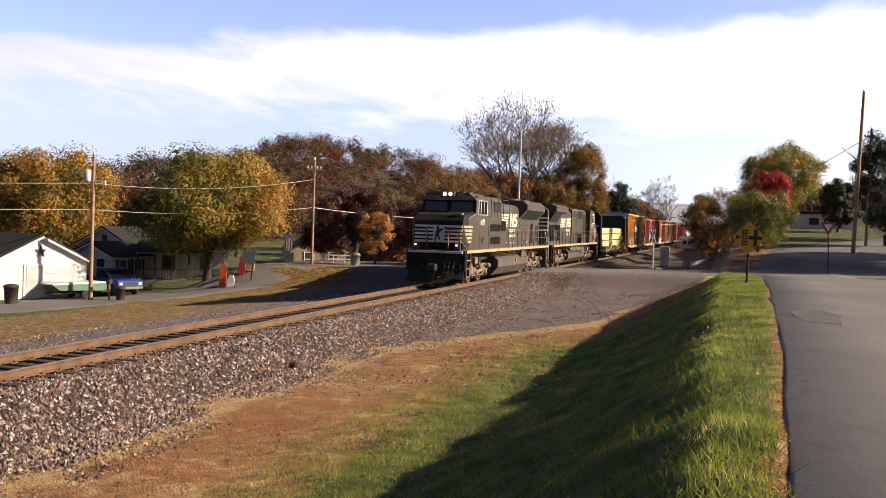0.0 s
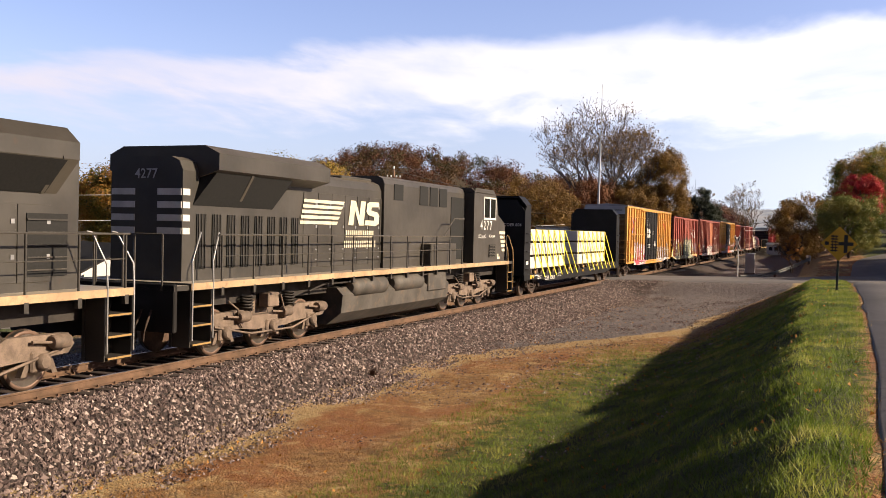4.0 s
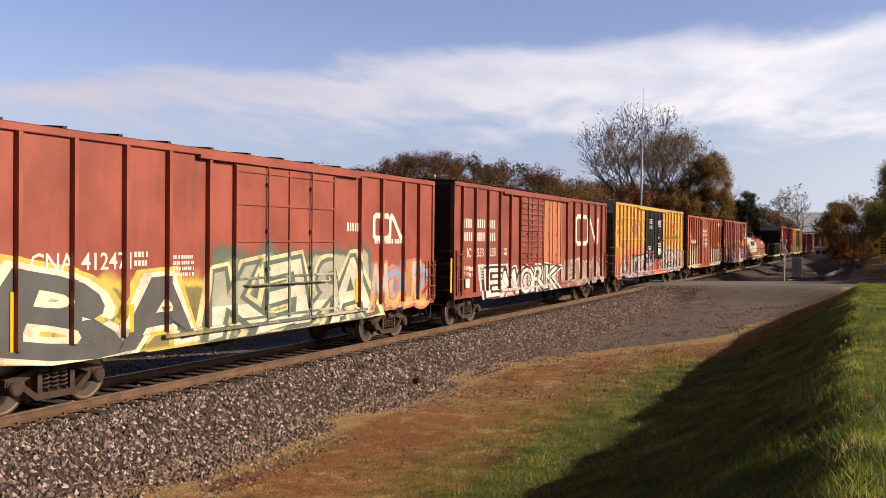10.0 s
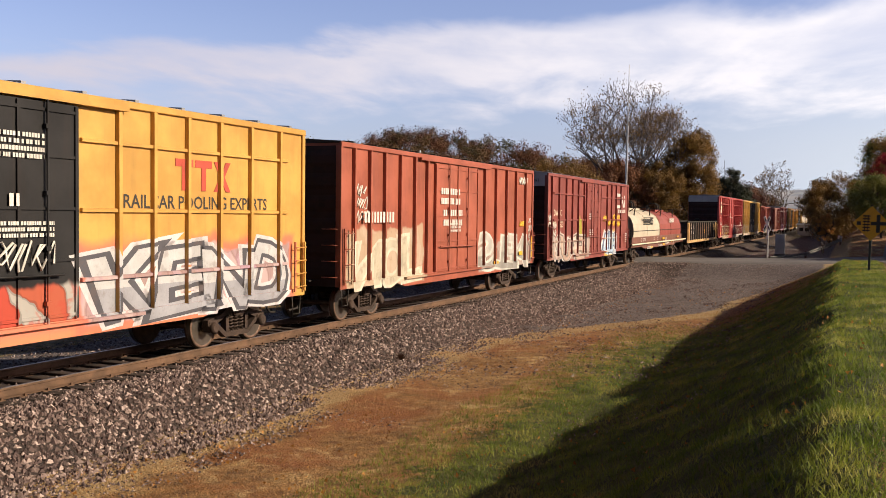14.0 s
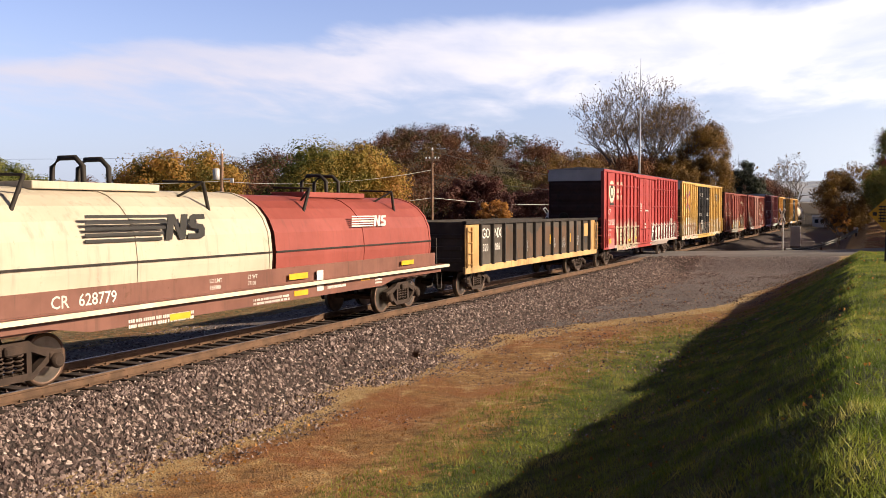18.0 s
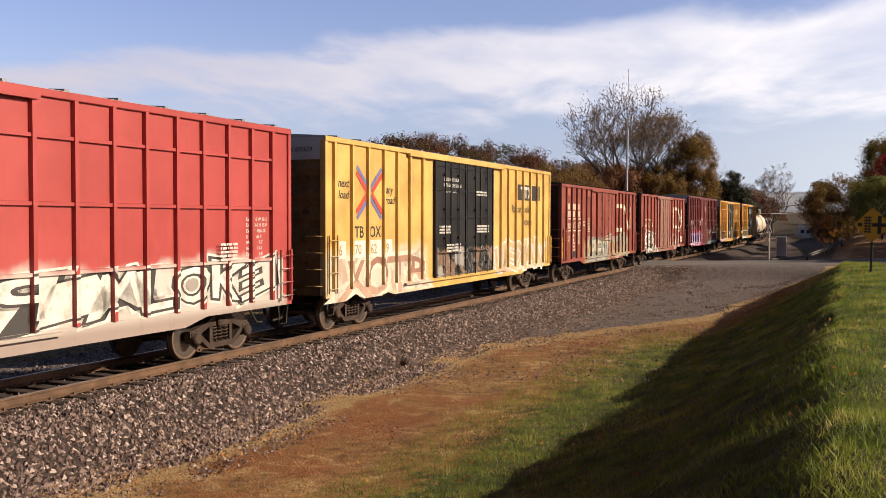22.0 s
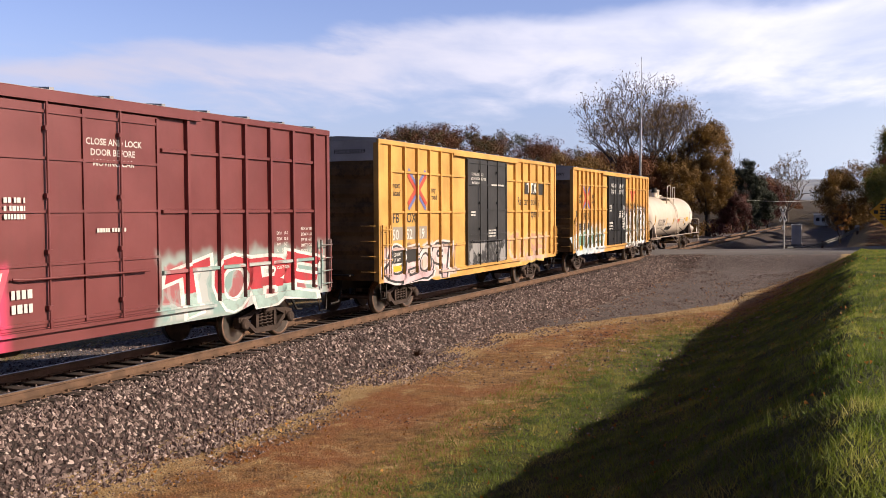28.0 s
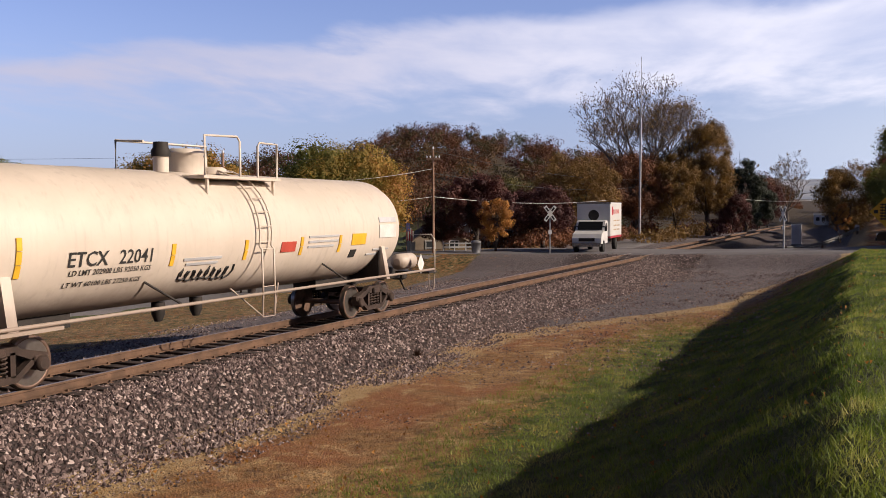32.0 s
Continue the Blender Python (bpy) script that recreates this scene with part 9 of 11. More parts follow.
# a dry weed clump on the ballast shoulder
b = Build()
rng = random.Random(3)
for k in range(260):
    a, e, l = rng.uniform(0, math.tau), rng.uniform(0.2, 1.35), rng.uniform(0.14, 0.27)
    q = (math.cos(a) * math.cos(e) * l, math.sin(a) * math.cos(e) * l, math.sin(e) * l)
    b.add([(-0.006, 0, 0), (0.006, 0, 0), q], [(0, 1, 2)])
WEED = leaf_material("dead_weed", ((0.05, 0.022, 0.014), (0.09, 0.04, 0.022), (0.13, 0.065, 0.035)), 0.15)
blades("dead_weeds", "low dead weeds scattered over the gravel", 9000, 22.0, 60.0, 3.6, 9.5, 0.02, 0.09, 0.012, WEED, 27, 1.2, lambda s, d, g: np.array([noise.noise((a * 0.22, b * 0.8, 7.0)) + 0.5 * noise.noise((a * 0.9, b * 2.5, 3.0)) > 0.30 for a, b in zip(s, d)]), 1.0)
ob = part("weed_clump", b, WEED)
_x, _y = on_line(20.9, 3.35)
ob.location = (_x, _y, gz(_x, _y))
tagged(ob, "dead brown weed clump on the ballast", "plant")

# ---- trees and woods ----
BARK = plain("rough_bark", (0.075, 0.055, 0.042), 0.95, 0.0, 0.4, 4.0, 0.03)
BARK_PALE = plain("grey_brown_bare_twigs", (0.15, 0.115, 0.10), 0.95, 0.0, 0.35, 4.0, 0.02)
L_YELLOW = leaf_material("yellow_orange_leaf", ((0.085, 0.095, 0.018), (0.24, 0.18, 0.032), (0.50, 0.27, 0.05), (0.54, 0.21, 0.05)), 0.42)
L_MIXED = leaf_material("green_to_gold_leaf", ((0.075, 0.109, 0.020), (0.151, 0.174, 0.029), (0.362, 0.290, 0.051), (0.573, 0.348, 0.072), (0.543, 0.203, 0.058)), 0.3)
L_MAPLE = leaf_material("maple_leaf_gold_lit_side", ((0.060, 0.082, 0.018), (0.110, 0.130, 0.024), (0.250, 0.215, 0.038), (0.46, 0.29, 0.055), (0.50, 0.215, 0.060)), 0.42, 0.7, 0.55, 0.075)
L_ORANGE = leaf_material("orange_leaf", ((0.297, 0.117, 0.026), (0.541, 0.247, 0.046), (0.676, 0.338, 0.078)), 0.3)
L_RUST = leaf_material("rust_leaf", ((0.092, 0.042, 0.019), (0.216, 0.083, 0.035), (0.349, 0.136, 0.048)), 0.25)
L_BROWN = leaf_material("brown_gold_leaf", ((0.109, 0.068, 0.022), (0.250, 0.143, 0.038), (0.406, 0.240, 0.060)), 0.4)
L_OLIVE = leaf_material("olive_leaf", ((0.055, 0.063, 0.018), (0.117, 0.117, 0.030), (0.218, 0.173, 0.045)), 0.25)
L_RED = leaf_material("scarlet_leaf", ((0.229, 0.013, 0.020), (0.480, 0.028, 0.033), (0.629, 0.066, 0.055)), 0.3)
L_DARK = leaf_material("dark_conifer_needle", ((0.010, 0.016, 0.009), (0.022, 0.032, 0.014), (0.035, 0.045, 0.02)), 0.1)
L_MAROON = leaf_material("dark_maroon_leaf", ((0.044, 0.014, 0.014), (0.094, 0.026, 0.022), (0.150, 0.048, 0.030)), 0.25)
L_BUSH = leaf_material("bush_green_leaf", ((0.085, 0.115, 0.022), (0.19, 0.20, 0.040), (0.32, 0.27, 0.065)), 0.35)


def leaf_cloud(centres, radii, counts, size, g, flat=0.85, reach=1.06, core=0, ruffle=0.26):
    """Leaf clumps: small leaves scattered through many uneven lumps."""
    C = np.repeat(centres, counts, axis=0)
    R = np.repeat(radii, counts)
    n = len(C)
    v = g.normal(size=(n, 3))
    v /= np.linalg.norm(v, axis=1)[:, None]
    rad = R * np.where(g.random(n) < 0.72, g.uniform(0.80, reach, n), g.uniform(0.3, 0.85, n))
    P = C + v * rad[:, None] * np.array([1, 1, flat])
    nrm = v + g.normal(0, ruffle, (n, 3))
    nrm /= np.linalg.norm(nrm, axis=1)[:, None]
    a = np.cross(nrm, g.normal(size=(n, 3)))
    a /= np.linalg.norm(a, axis=1)[:, None] + 1e-9
    b = np.cross(nrm, a)
    sz = (size * g.uniform(0.55, 1.3, n))[:, None]
    quad = np.stack([P - a * sz - b * sz * 0.5, P + a * sz - b * sz * 0.5 + nrm * sz * 0.2, P + b * sz * 0.9], 1)
    # leaves packed in the middle of each lump
    if core:
        m = int(core)
        c, r = np.repeat(np.asarray(centres), m, axis=0), np.repeat(radii, m)
        q = g.normal(size=(len(c), 3))
        q /= np.linalg.norm(q, axis=1)[:, None]
        e = np.cross(q, g.normal(size=q.shape))
        e /= np.linalg.norm(e, axis=1)[:, None] + 1e-9
        f, o = np.cross(q, e), c + q * (r * g.uniform(0.05, 0.6, len(c)))[:, None]
        k = (r * 0.11)[:, None]
        quad = np.concatenate([quad, np.stack([o - e * k, o + e * k, o + f * k * 1.4], 1)])
    return quad.reshape(-1, 3)


def limb(b, p, d, length, r, depth, rng, ends, spread=0.55, n=6, twigs=0, hull=None):
    """A branch that bends, tapers and forks."""
    pts, q, dd = [Vector(p)], Vector(p), Vector(d).normalized()
    k = 4 if depth > 1 else (3 if depth else 2)
    for i in range(k):
        dd = (dd + Vector((rng.gauss(0, 0.13), rng.gauss(0, 0.13), rng.gauss(0.05, 0.08)))).normalized()
        q = q + dd * length / k
        pts.append(q.copy())
        if hull and (q.x * q.x + q.y * q.y) / hull[0] ** 2 + ((q.z - hull[1]) / hull[2]) ** 2 > 1.0 and q.z > hull[1] * 0.5:
            depth = 0
            break
    b.tube([tuple(x) for x in pts], max(r, 0.024), n if depth > 1 else 3, True, max(r * 0.5, 0.018))
    if depth == 0:
        ends.append(tuple(q))
        return
    for i in range(rng.choice((2, 3, 3)) + (1 if depth == 1 else 0) + (twigs if depth <= 2 else 0)):
        at = pts[min(rng.choice((2, 3, 4)), len(pts) - 1)]
        a = rng.uniform(0, math.tau)
        side = Vector((math.cos(a), math.sin(a), rng.uniform(-0.1, 0.6)))
        limb(b, at, dd + side * spread * rng.uniform(0.7, 1.5), length * rng.uniform(0.55, 0.8), r * 0.5, depth - 1, rng, ends, spread, n, twigs, hull)


def tree(name, label, x, y, h, rx, trunk_h, leafmat, seed, leaves=6000, lumps=60, size=0.16, trunk_r=0.25, bare=0.0, bark=None, low=0.25, base=None, depth=3, kind="tree", rz=None):
    """A tapered trunk with forking limbs, and a crown of many small leaf clumps with gaps."""
    rng, g = random.Random(seed), np.random.default_rng(seed)
    leaves, size = (leaves, size * 0.8) if bare else (int(leaves * 4.4), size * 0.50)
    lumps = lumps if bare else int(lumps * 1.6)
    z0 = (gz(x, y) if base is None else base) - 0.1
    t = thing(name, label, kind, pose(x, y, z0, 0, 0, 0))
    b, ends = Build(), []
    b.tube([(0, 0, 0), (rng.uniform(-0.1, 0.1), rng.uniform(-0.1, 0.1), trunk_h * 0.5), (rng.uniform(-0.2, 0.2), rng.uniform(-0.2, 0.2), trunk_h)], trunk_r * 1.25, 9, True, trunk_r * 0.75)
    part("trunk", b, bark or BARK, t)
    for k in range(6 if bare else 4):
        b = Build()
        a = math.tau * (k + rng.random() * 0.5) / 5
        tilt = 0.15 + 0.14 * k if bare else 0.55
        limb(b, (0, 0, trunk_h * rng.uniform(0.75, 1.0)), (math.cos(a) * tilt, math.sin(a) * tilt, 1.0), (h - trunk_h) * (0.44 if bare else 0.36), trunk_r * (0.62 if bare else 0.5), depth, rng, ends, 0.85 if bare else 0.6, 5, 1 if bare else 0, (rx, h * 0.58, h * 0.43) if bare else None)
        part("limb", b, bark or BARK, t)
    if leaves:
        hz = (h - trunk_h * 0.8) * 0.5 if rz is None else rz
        cz = h - hz
        c = g.normal(size=(lumps, 3))
        c /= np.linalg.norm(c, axis=1)[:, None]
        rr = g.uniform(0.35, 1.0, lumps) ** 0.5
        wob = 1 + 0.16 * np.sin(3 * np.arctan2(c[:, 1], c[:, 0]) + seed) + 0.12 * np.sin(5 * c[:, 2] + seed * 2)
        cent = c * np.minimum(rr * wob, 1.02)[:, None] * np.array([rx * 0.84, rx * 0.84, hz * 0.84]) + np.array([0, 0, cz])
        if bare:
            pick = np.array(ends)[g.integers(0, len(ends), lumps)]
            cent = pick + g.normal(0, 0.3, (lumps, 3))
        rad = g.uniform(0.13, 0.29, lumps) * rx * (0.6 if bare else 1.0)
        cnt = np.maximum(8, (leaves / lumps * g.uniform(0.5, 1.5, lumps))).astype(int)
        P = leaf_cloud(cent, rad, cnt, size, g, core=0 if bare else 36)
        part("crown", arrays_mesh("crown", P, np.arange(len(P)).reshape(-1, 3)), leafmat, t)
    return t


# by the houses
tree("maple_tree", "broad yellow and orange maple behind the garage", -33.6, 78.5, 11.6, 6.3, 2.2, L_YELLOW, 31, 13000, 140, 0.19, 0.35)
tree("maple_tree", "green tree at the edge of the yard", -45.5, 70.5, 11.0, 5.0, 2.5, L_BUSH, 32, 7000, 80, 0.18, 0.3)
tree("maple_tree", "green maple turning gold in the front yard", -16.9, 67.3, 9.7, 6.1, 2.0, L_MAPLE, 33, 20000, 190, 0.16, 0.32)
tree("small_maple", "small glowing orange maple by the fence", -4.9, 68.0, 4.2, 1.45, 1.0, L_ORANGE, 34, 3200, 46, 0.085, 0.09)
tree("dark_tree", "dark rust-coloured tree in shade", -7.0, 75.0, 6.4, 3.4, 1.5, L_MAROON, 35, 6500, 70, 0.16, 0.2)
tree("dark_tree", "dark rust-coloured tree in shade", -2.0, 92.0, 6.2, 3.8, 1.5, L_MAROON, 36, 6500, 70, 0.16, 0.2)
tree("bush", "dark bush by the small house", -9.9, 77.5, 3.4, 2.2, 0.4, L_MAROON, 65, 2500, 40, 0.13, 0.06, kind="bush")
tree("olive_tree", "olive and gold tree below the hill", 1.5, 104.0, 10.4, 5.6, 2.0, L_BROWN, 37, 6500, 70, 0.18, 0.25)
tree("olive_tree", "olive and gold tree below the hill", -6.5, 110.0, 8.0, 4.6, 2.0, L_OLIVE, 38, 6000, 70, 0.18, 0.25)
tree("olive_tree", "green-brown tree behind the houses", -22.0, 100.0, 8.6, 4.8, 2.5, L_OLIVE, 39, 6000, 70, 0.18, 0.25)
# the tall half-bare group by the line
tree("bare_tree", "tall half-bare tree with a few brown leaves", 9.6, 129.0, 22.3, 8.8, 4.5, L_BROWN, 41, 3600, 420, 0.14, 0.46, 1.0, BARK_PALE, 0.25, None, 5)
tree("bare_tree", "tall half-bare tree with a few brown leaves", 15.4, 131.5, 19.4, 6.6, 4.5, L_BROWN, 42, 5200, 420, 0.14, 0.4, 1.0, BARK_PALE, 0.25, None, 5)
tree("gold_tree", "tall tree with brown and gold leaves", 19.3, 129.0, 16.4, 4.5, 3.0, L_BROWN, 43, 9500, 110, 0.19, 0.35)
tree("gold_tree", "brown and gold tree by the line", 14.8, 126.5, 12.5, 4.2, 2.0, L_BROWN, 44, 6000, 80, 0.18, 0.3)
tree("rust_tree", "rust-brown tree among the tall trees", 9.5, 126.0, 12.0, 5.2, 2.0, L_RUST, 45, 6500, 80, 0.18, 0.3)
tree("rust_tree", "rust-brown tree among the tall trees", 4.0, 124.0, 9.0, 4.8, 2.0, L_RUST, 46, 6000, 80, 0.18, 0.3)
tree("olive_tree", "dark olive tree behind the lane", -1.0, 120.0, 8.0, 4.6, 2.0, L_OLIVE, 47, 6000, 80, 0.18, 0.3)
tree("conifer", "dark rounded evergreen beside the line", 27.9, 148.0, 12.2, 3.0, 1.2, L_DARK, 48, 8000, 80, 0.17, 0.25)
tree("dark_tree", "dark maroon shrub tree beside the line", 24.5, 140.0, 6.5, 3.4, 0.8, L_MAROON, 49, 5000, 60, 0.16, 0.15)
tree("dark_tree", "dark shrub tree beside the line", 31.5, 158.0, 8.0, 3.6, 0.8, L_DARK, 50, 5000, 60, 0.18, 0.15)
tree("dark_tree", "dark maroon shrub tree beside the line", 36.0, 172.0, 8.0, 3.6, 0.8, L_MAROON, 58, 4000, 60, 0.18, 0.15)
tree("bare_tree", "slender bare tree far down the line", 47.0, 205.0, 15.0, 4.5, 3.0, L_BROWN, 51, 300, 40, 0.2, 0.25, 1.0, BARK_PALE, 0.25, None, 4)
tree("bare_tree", "slender bare tree far down the line", 40.0, 215.0, 13.0, 4.0, 3.0, L_BROWN, 52, 300, 40, 0.2, 0.25, 1.0, BARK_PALE, 0.25, None, 4)
# to the right of the line
tree("bush", "olive-green bush turning brown by the lane", 27.4, 81.0, 5.9, 3.3, 0.4, L_BUSH, 53, 8000, 80, 0.11, 0.10, kind="bush")
tree("bush", "brown leafy bush by the line", 25.6, 89.0, 7.4, 3.4, 0.5, L_BROWN, 54, 7000, 60, 0.12, 0.10, kind="bush")
tree("shrub", "small yellow-orange shrub in the ditch", 22.4, 79.5, 3.7, 0.95, 0.6, L_ORANGE, 55, 700, 24, 0.09, 0.05, kind="bush")
tree("red_maple", "scarlet maple on the lawn", 36.4, 104.0, 7.4, 2.6, 1.6, L_RED, 56, 7000, 70, 0.13, 0.14)
tree("yellow_tree", "tall green and yellow tree behind the long building", 45.2, 124.0, 11.2, 5.8, 2.2, L_MIXED, 57, 9000, 90, 0.18, 0.3)
tree("conifer", "dark evergreen by the long building", 44.5, 105.0, 6.4, 2.6, 0.8, L_DARK, 59, 6000, 60, 0.15, 0.18)
tree("conifer", "tall dark evergreen beside the poles", 40.0, 84.0, 11.8, 3.6, 1.2, L_DARK, 60, 9000, 90, 0.15, 0.25)
tree("dark_tree", "dark evergreen tree past the poles", 47.0, 92.0, 10.0, 3.6, 1.2, L_OLIVE, 61, 6000, 80, 0.15, 0.2)
for k, (x, y, h) in enumerate(((47.0, 62.5, 14.0), (52.0, 67.0, 15.0), (46.0, 72.0, 12.0), (57.0, 60.0, 16.0))):
    tree("dark_tree", "dark evergreen tree by the side road", x, y, h, 4.6, 1.5, L_OLIVE, 63 + k, 3500, 80, 0.24, 0.25)
tree("rust_tree", "brown tree on the rise", 52.0, 150.0, 10.0, 5.0, 2.0, L_RUST, 62, 4000, 60, 0.2, 0.2)


def brush():
    """Low scrub under the trees and along the ditch."""
    g = np.random.default_rng(9)
    for nm, mat, spots in (("scrub", L_RUST, [(a, b) for a in np.linspace(84, 135, 26) for b in (-15.5, -18.0, -21.0)]),
                           ("scrub", L_OLIVE, [(a, b) for a in np.linspace(80, 150, 24) for b in (-23.0, -28.0)]),
                           ("scrub", L_BROWN, [(a, b) for a in np.linspace(100, 190, 28) for b in (-7.5, 12.0)]),
                           ("scrub", L_MAROON, [(a, b) for a in np.linspace(130, 200, 18) for b in (-6.0, -9.0)])):
        c, r, k = [], [], []
        for s, d in spots:
            s, d = s + g.normal(0, 1.2), d + g.normal(0, 0.8)
            if g.random() < 0.25:
                continue
            x, y = on_line(s, d)
            hh = g.uniform(0.5, 2.2)
            for _ in range(5):
                c.append((x + g.normal(0, 0.8), y + g.normal(0, 0.8), gz(x, y) + hh * g.uniform(0.2, 0.9)))
                r.append(hh * 0.55)
                k.append(60)
        P = leaf_cloud(np.array(c), np.array(r), np.array(k), 0.14, g)
        tagged(link_mesh(nm, arrays_mesh(nm, P, np.arange(len(P)).reshape(-1, 3)), mat), "low autumn scrub below the trees", "bushes", "", "stuff")


brush()


def woods():
    """The wooded hill and the woods round the place: crowns of leaf clumps, joined by colour."""
    g = np.random.default_rng(77)
    rust = leaf_material("hill_rust_leaf", ((0.085, 0.036, 0.020), (0.15, 0.060, 0.030), (0.22, 0.096, 0.040)), 0.45, 0.7, 0.13)
    brown = leaf_material("hill_brown_leaf", ((0.075, 0.044, 0.022), (0.14, 0.078, 0.030), (0.21, 0.118, 0.040)), 0.45, 0.7, 0.13)
    olive = leaf_material("hill_olive_leaf", ((0.040, 0.040, 0.014), (0.080, 0.070, 0.022), (0.120, 0.092, 0.030)), 0.4)
    mats = (("woods", rust, 0.52), ("woods", brown, 0.25), ("woods", olive, 0.18), ("woods", L_MAROON, 0.05))
    n = 1150
    x, y = g.uniform(-105, 40, n), g.uniform(150, 400, n)
    near = (y < 190 + 0.3 * np.abs(x + 40)) & (x > -15)
    s, d = sd_of(x, y)
    ok = ~near & (d < -26) & ((x + 36) ** 2 / 66 ** 2 + (y - 270) ** 2 / 110 ** 2 < 1)
    x, y = x[ok], y[ok]
    # a belt along the foot of the hill and beyond the line
    bx, by = g.uniform(-62, -34, 46), g.uniform(150, 178, 46)
    s, d = sd_of(bx, by)
    ok = (d < -30) & (bx / by > -0.37)
    x, y = np.concatenate([x, bx[ok]]), np.concatenate([y, by[ok]])
    hill_n, belt_n = len(x), int(ok.sum())
    lx = np.concatenate([g.uniform(-230, -130, 150), g.uniform(48, 130, 330)])
    ly = np.concatenate([g.uniform(260, 330, 150), g.uniform(172, 300, 330)])
    off = np.abs(sd_of(lx, ly)[1]) > 13
    lx, ly = lx[off], ly[off]
    fx, fy = g.uniform(20, 260, 260), g.uniform(190, 420, 260)
    s, d = sd_of(fx, fy)
    ok = (np.abs(d) > 14)
    x, y = np.concatenate([x, fx[ok], lx]), np.concatenate([y, fy[ok], ly])
    tall = np.ones(len(x))
    tall[hill_n - belt_n:hill_n] = 1.4
    z = ground(x, y)
    pick = g.random(len(x))
    lo = 0.0
    for nm, mat, share in mats:
        k = (pick >= lo) & (pick < lo + share)
        lo += share
        X, Y, Z = x[k], y[k], z[k]
        m = len(X)
        H = g.uniform(6.0, 9.0, m) * tall[k]
        c = np.repeat(np.c_[X, Y, Z + H * 0.6], 5, axis=0)
        sc = np.repeat(H, 5)
        v = g.normal(0, 0.15, (len(c), 3)) * sc[:, None]
        R = sc * g.uniform(0.22, 0.34, len(c))
        P = leaf_cloud(c + v, R, np.full(len(c), 74), 0.235, g, 0.85, 1.0, 9, 0.14)
        tagged(link_mesh(nm, arrays_mesh(nm, P, np.arange(len(P)).reshape(-1, 3)), mat), "autumn woods over the hill", "woods", "", "stuff")
    # stems that show between the crowns
    k = g.choice(len(x), 500, replace=False)
    b = []
    q = []
    for i, j in enumerate(k):
        h = g.uniform(3, 5.5)
        for dx, dy, zz in ((-0.12, 0, -0.5), (0.12, 0, -0.5), (0.05, 0.05, h), (-0.05, 0.05, h)):
            b.append((x[j] + dx, y[j] + dy, z[j] + zz))
        q.append((4 * i, 4 * i + 1, 4 * i + 2, 4 * i + 3))
    tagged(link_mesh("woodland_stems", arrays_mesh("stems", b, q), BARK_PALE), "pale stems among the woods", "woods", "", "stuff")


woods()


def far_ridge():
    """The wooded ridge on the horizon, its haze put into colour and glow."""
    m = bpy.data.materials.new("far_hazed_ridge")
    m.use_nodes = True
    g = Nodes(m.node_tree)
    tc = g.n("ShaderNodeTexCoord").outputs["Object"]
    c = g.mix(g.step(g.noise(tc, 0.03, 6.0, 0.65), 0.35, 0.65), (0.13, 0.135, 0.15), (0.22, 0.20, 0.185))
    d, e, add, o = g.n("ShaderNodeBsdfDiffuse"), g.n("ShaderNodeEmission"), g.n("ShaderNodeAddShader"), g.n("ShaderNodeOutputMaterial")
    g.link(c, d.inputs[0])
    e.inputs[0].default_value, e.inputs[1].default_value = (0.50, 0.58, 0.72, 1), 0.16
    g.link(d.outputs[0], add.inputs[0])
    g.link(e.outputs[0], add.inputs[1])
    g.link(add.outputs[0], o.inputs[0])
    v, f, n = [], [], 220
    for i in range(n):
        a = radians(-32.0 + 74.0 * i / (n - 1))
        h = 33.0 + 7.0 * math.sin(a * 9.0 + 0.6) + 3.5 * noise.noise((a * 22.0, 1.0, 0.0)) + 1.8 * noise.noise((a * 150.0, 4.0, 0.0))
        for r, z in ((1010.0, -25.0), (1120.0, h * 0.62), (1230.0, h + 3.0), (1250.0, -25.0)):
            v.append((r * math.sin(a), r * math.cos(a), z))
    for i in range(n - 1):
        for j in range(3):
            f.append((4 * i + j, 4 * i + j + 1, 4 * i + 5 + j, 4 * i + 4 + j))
    tagged(part("backdrop", Build().add(v, f, True), m), "wooded ridge on the horizon, pale with painted haze", "backdrop", "", "structure")


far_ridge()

# fallen leaves on the grass
g = np.random.default_rng(5)
n = 1500
s, d = 9 + 39 * g.random(n) ** 1.3, g.uniform(4.0, 14.0, n)
xy = np.array([on_line(a, b) for a, b in zip(s, d)])
P = leaf_cloud(np.c_[xy, ground_sd(s, d) + 0.04], np.full(n, 0.02), np.ones(n, int), 0.028, g)
tagged(link_mesh("fallen_leaves", arrays_mesh("fallen_leaves", P, np.arange(len(P)).reshape(-1, 3)), L_ORANGE), "fallen leaves on the grass", "leaves", "", "stuff")

# ---- buildings ----
SIDING = plain("white_siding", (0.72, 0.71, 0.68), 0.6, 0.0, 0.07, 0.8)
SIDING2 = plain("cream_siding", (0.64, 0.61, 0.56), 0.65, 0.0, 0.08, 0.8)
SIDING_TAN = plain("tan_siding", (0.26, 0.20, 0.145), 0.7, 0.0, 0.12, 0.8)
SHINGLE = plain("dark_shingles", (0.0160, 0.0150, 0.0170), 0.9, 0.0, 0.3, 2.0, 0.01)
SHINGLE_B = plain("brown_shingles", (0.10, 0.065, 0.05), 0.9, 0.0, 0.3, 2.0, 0.01)
TRIM = plain("white_trim", (0.74, 0.73, 0.71), 0.5, 0.0, 0.06, 1.0)
SHUTTER = plain("dark_shutter", (0.025, 0.025, 0.03), 0.6, 0.0, 0.2, 2.0)
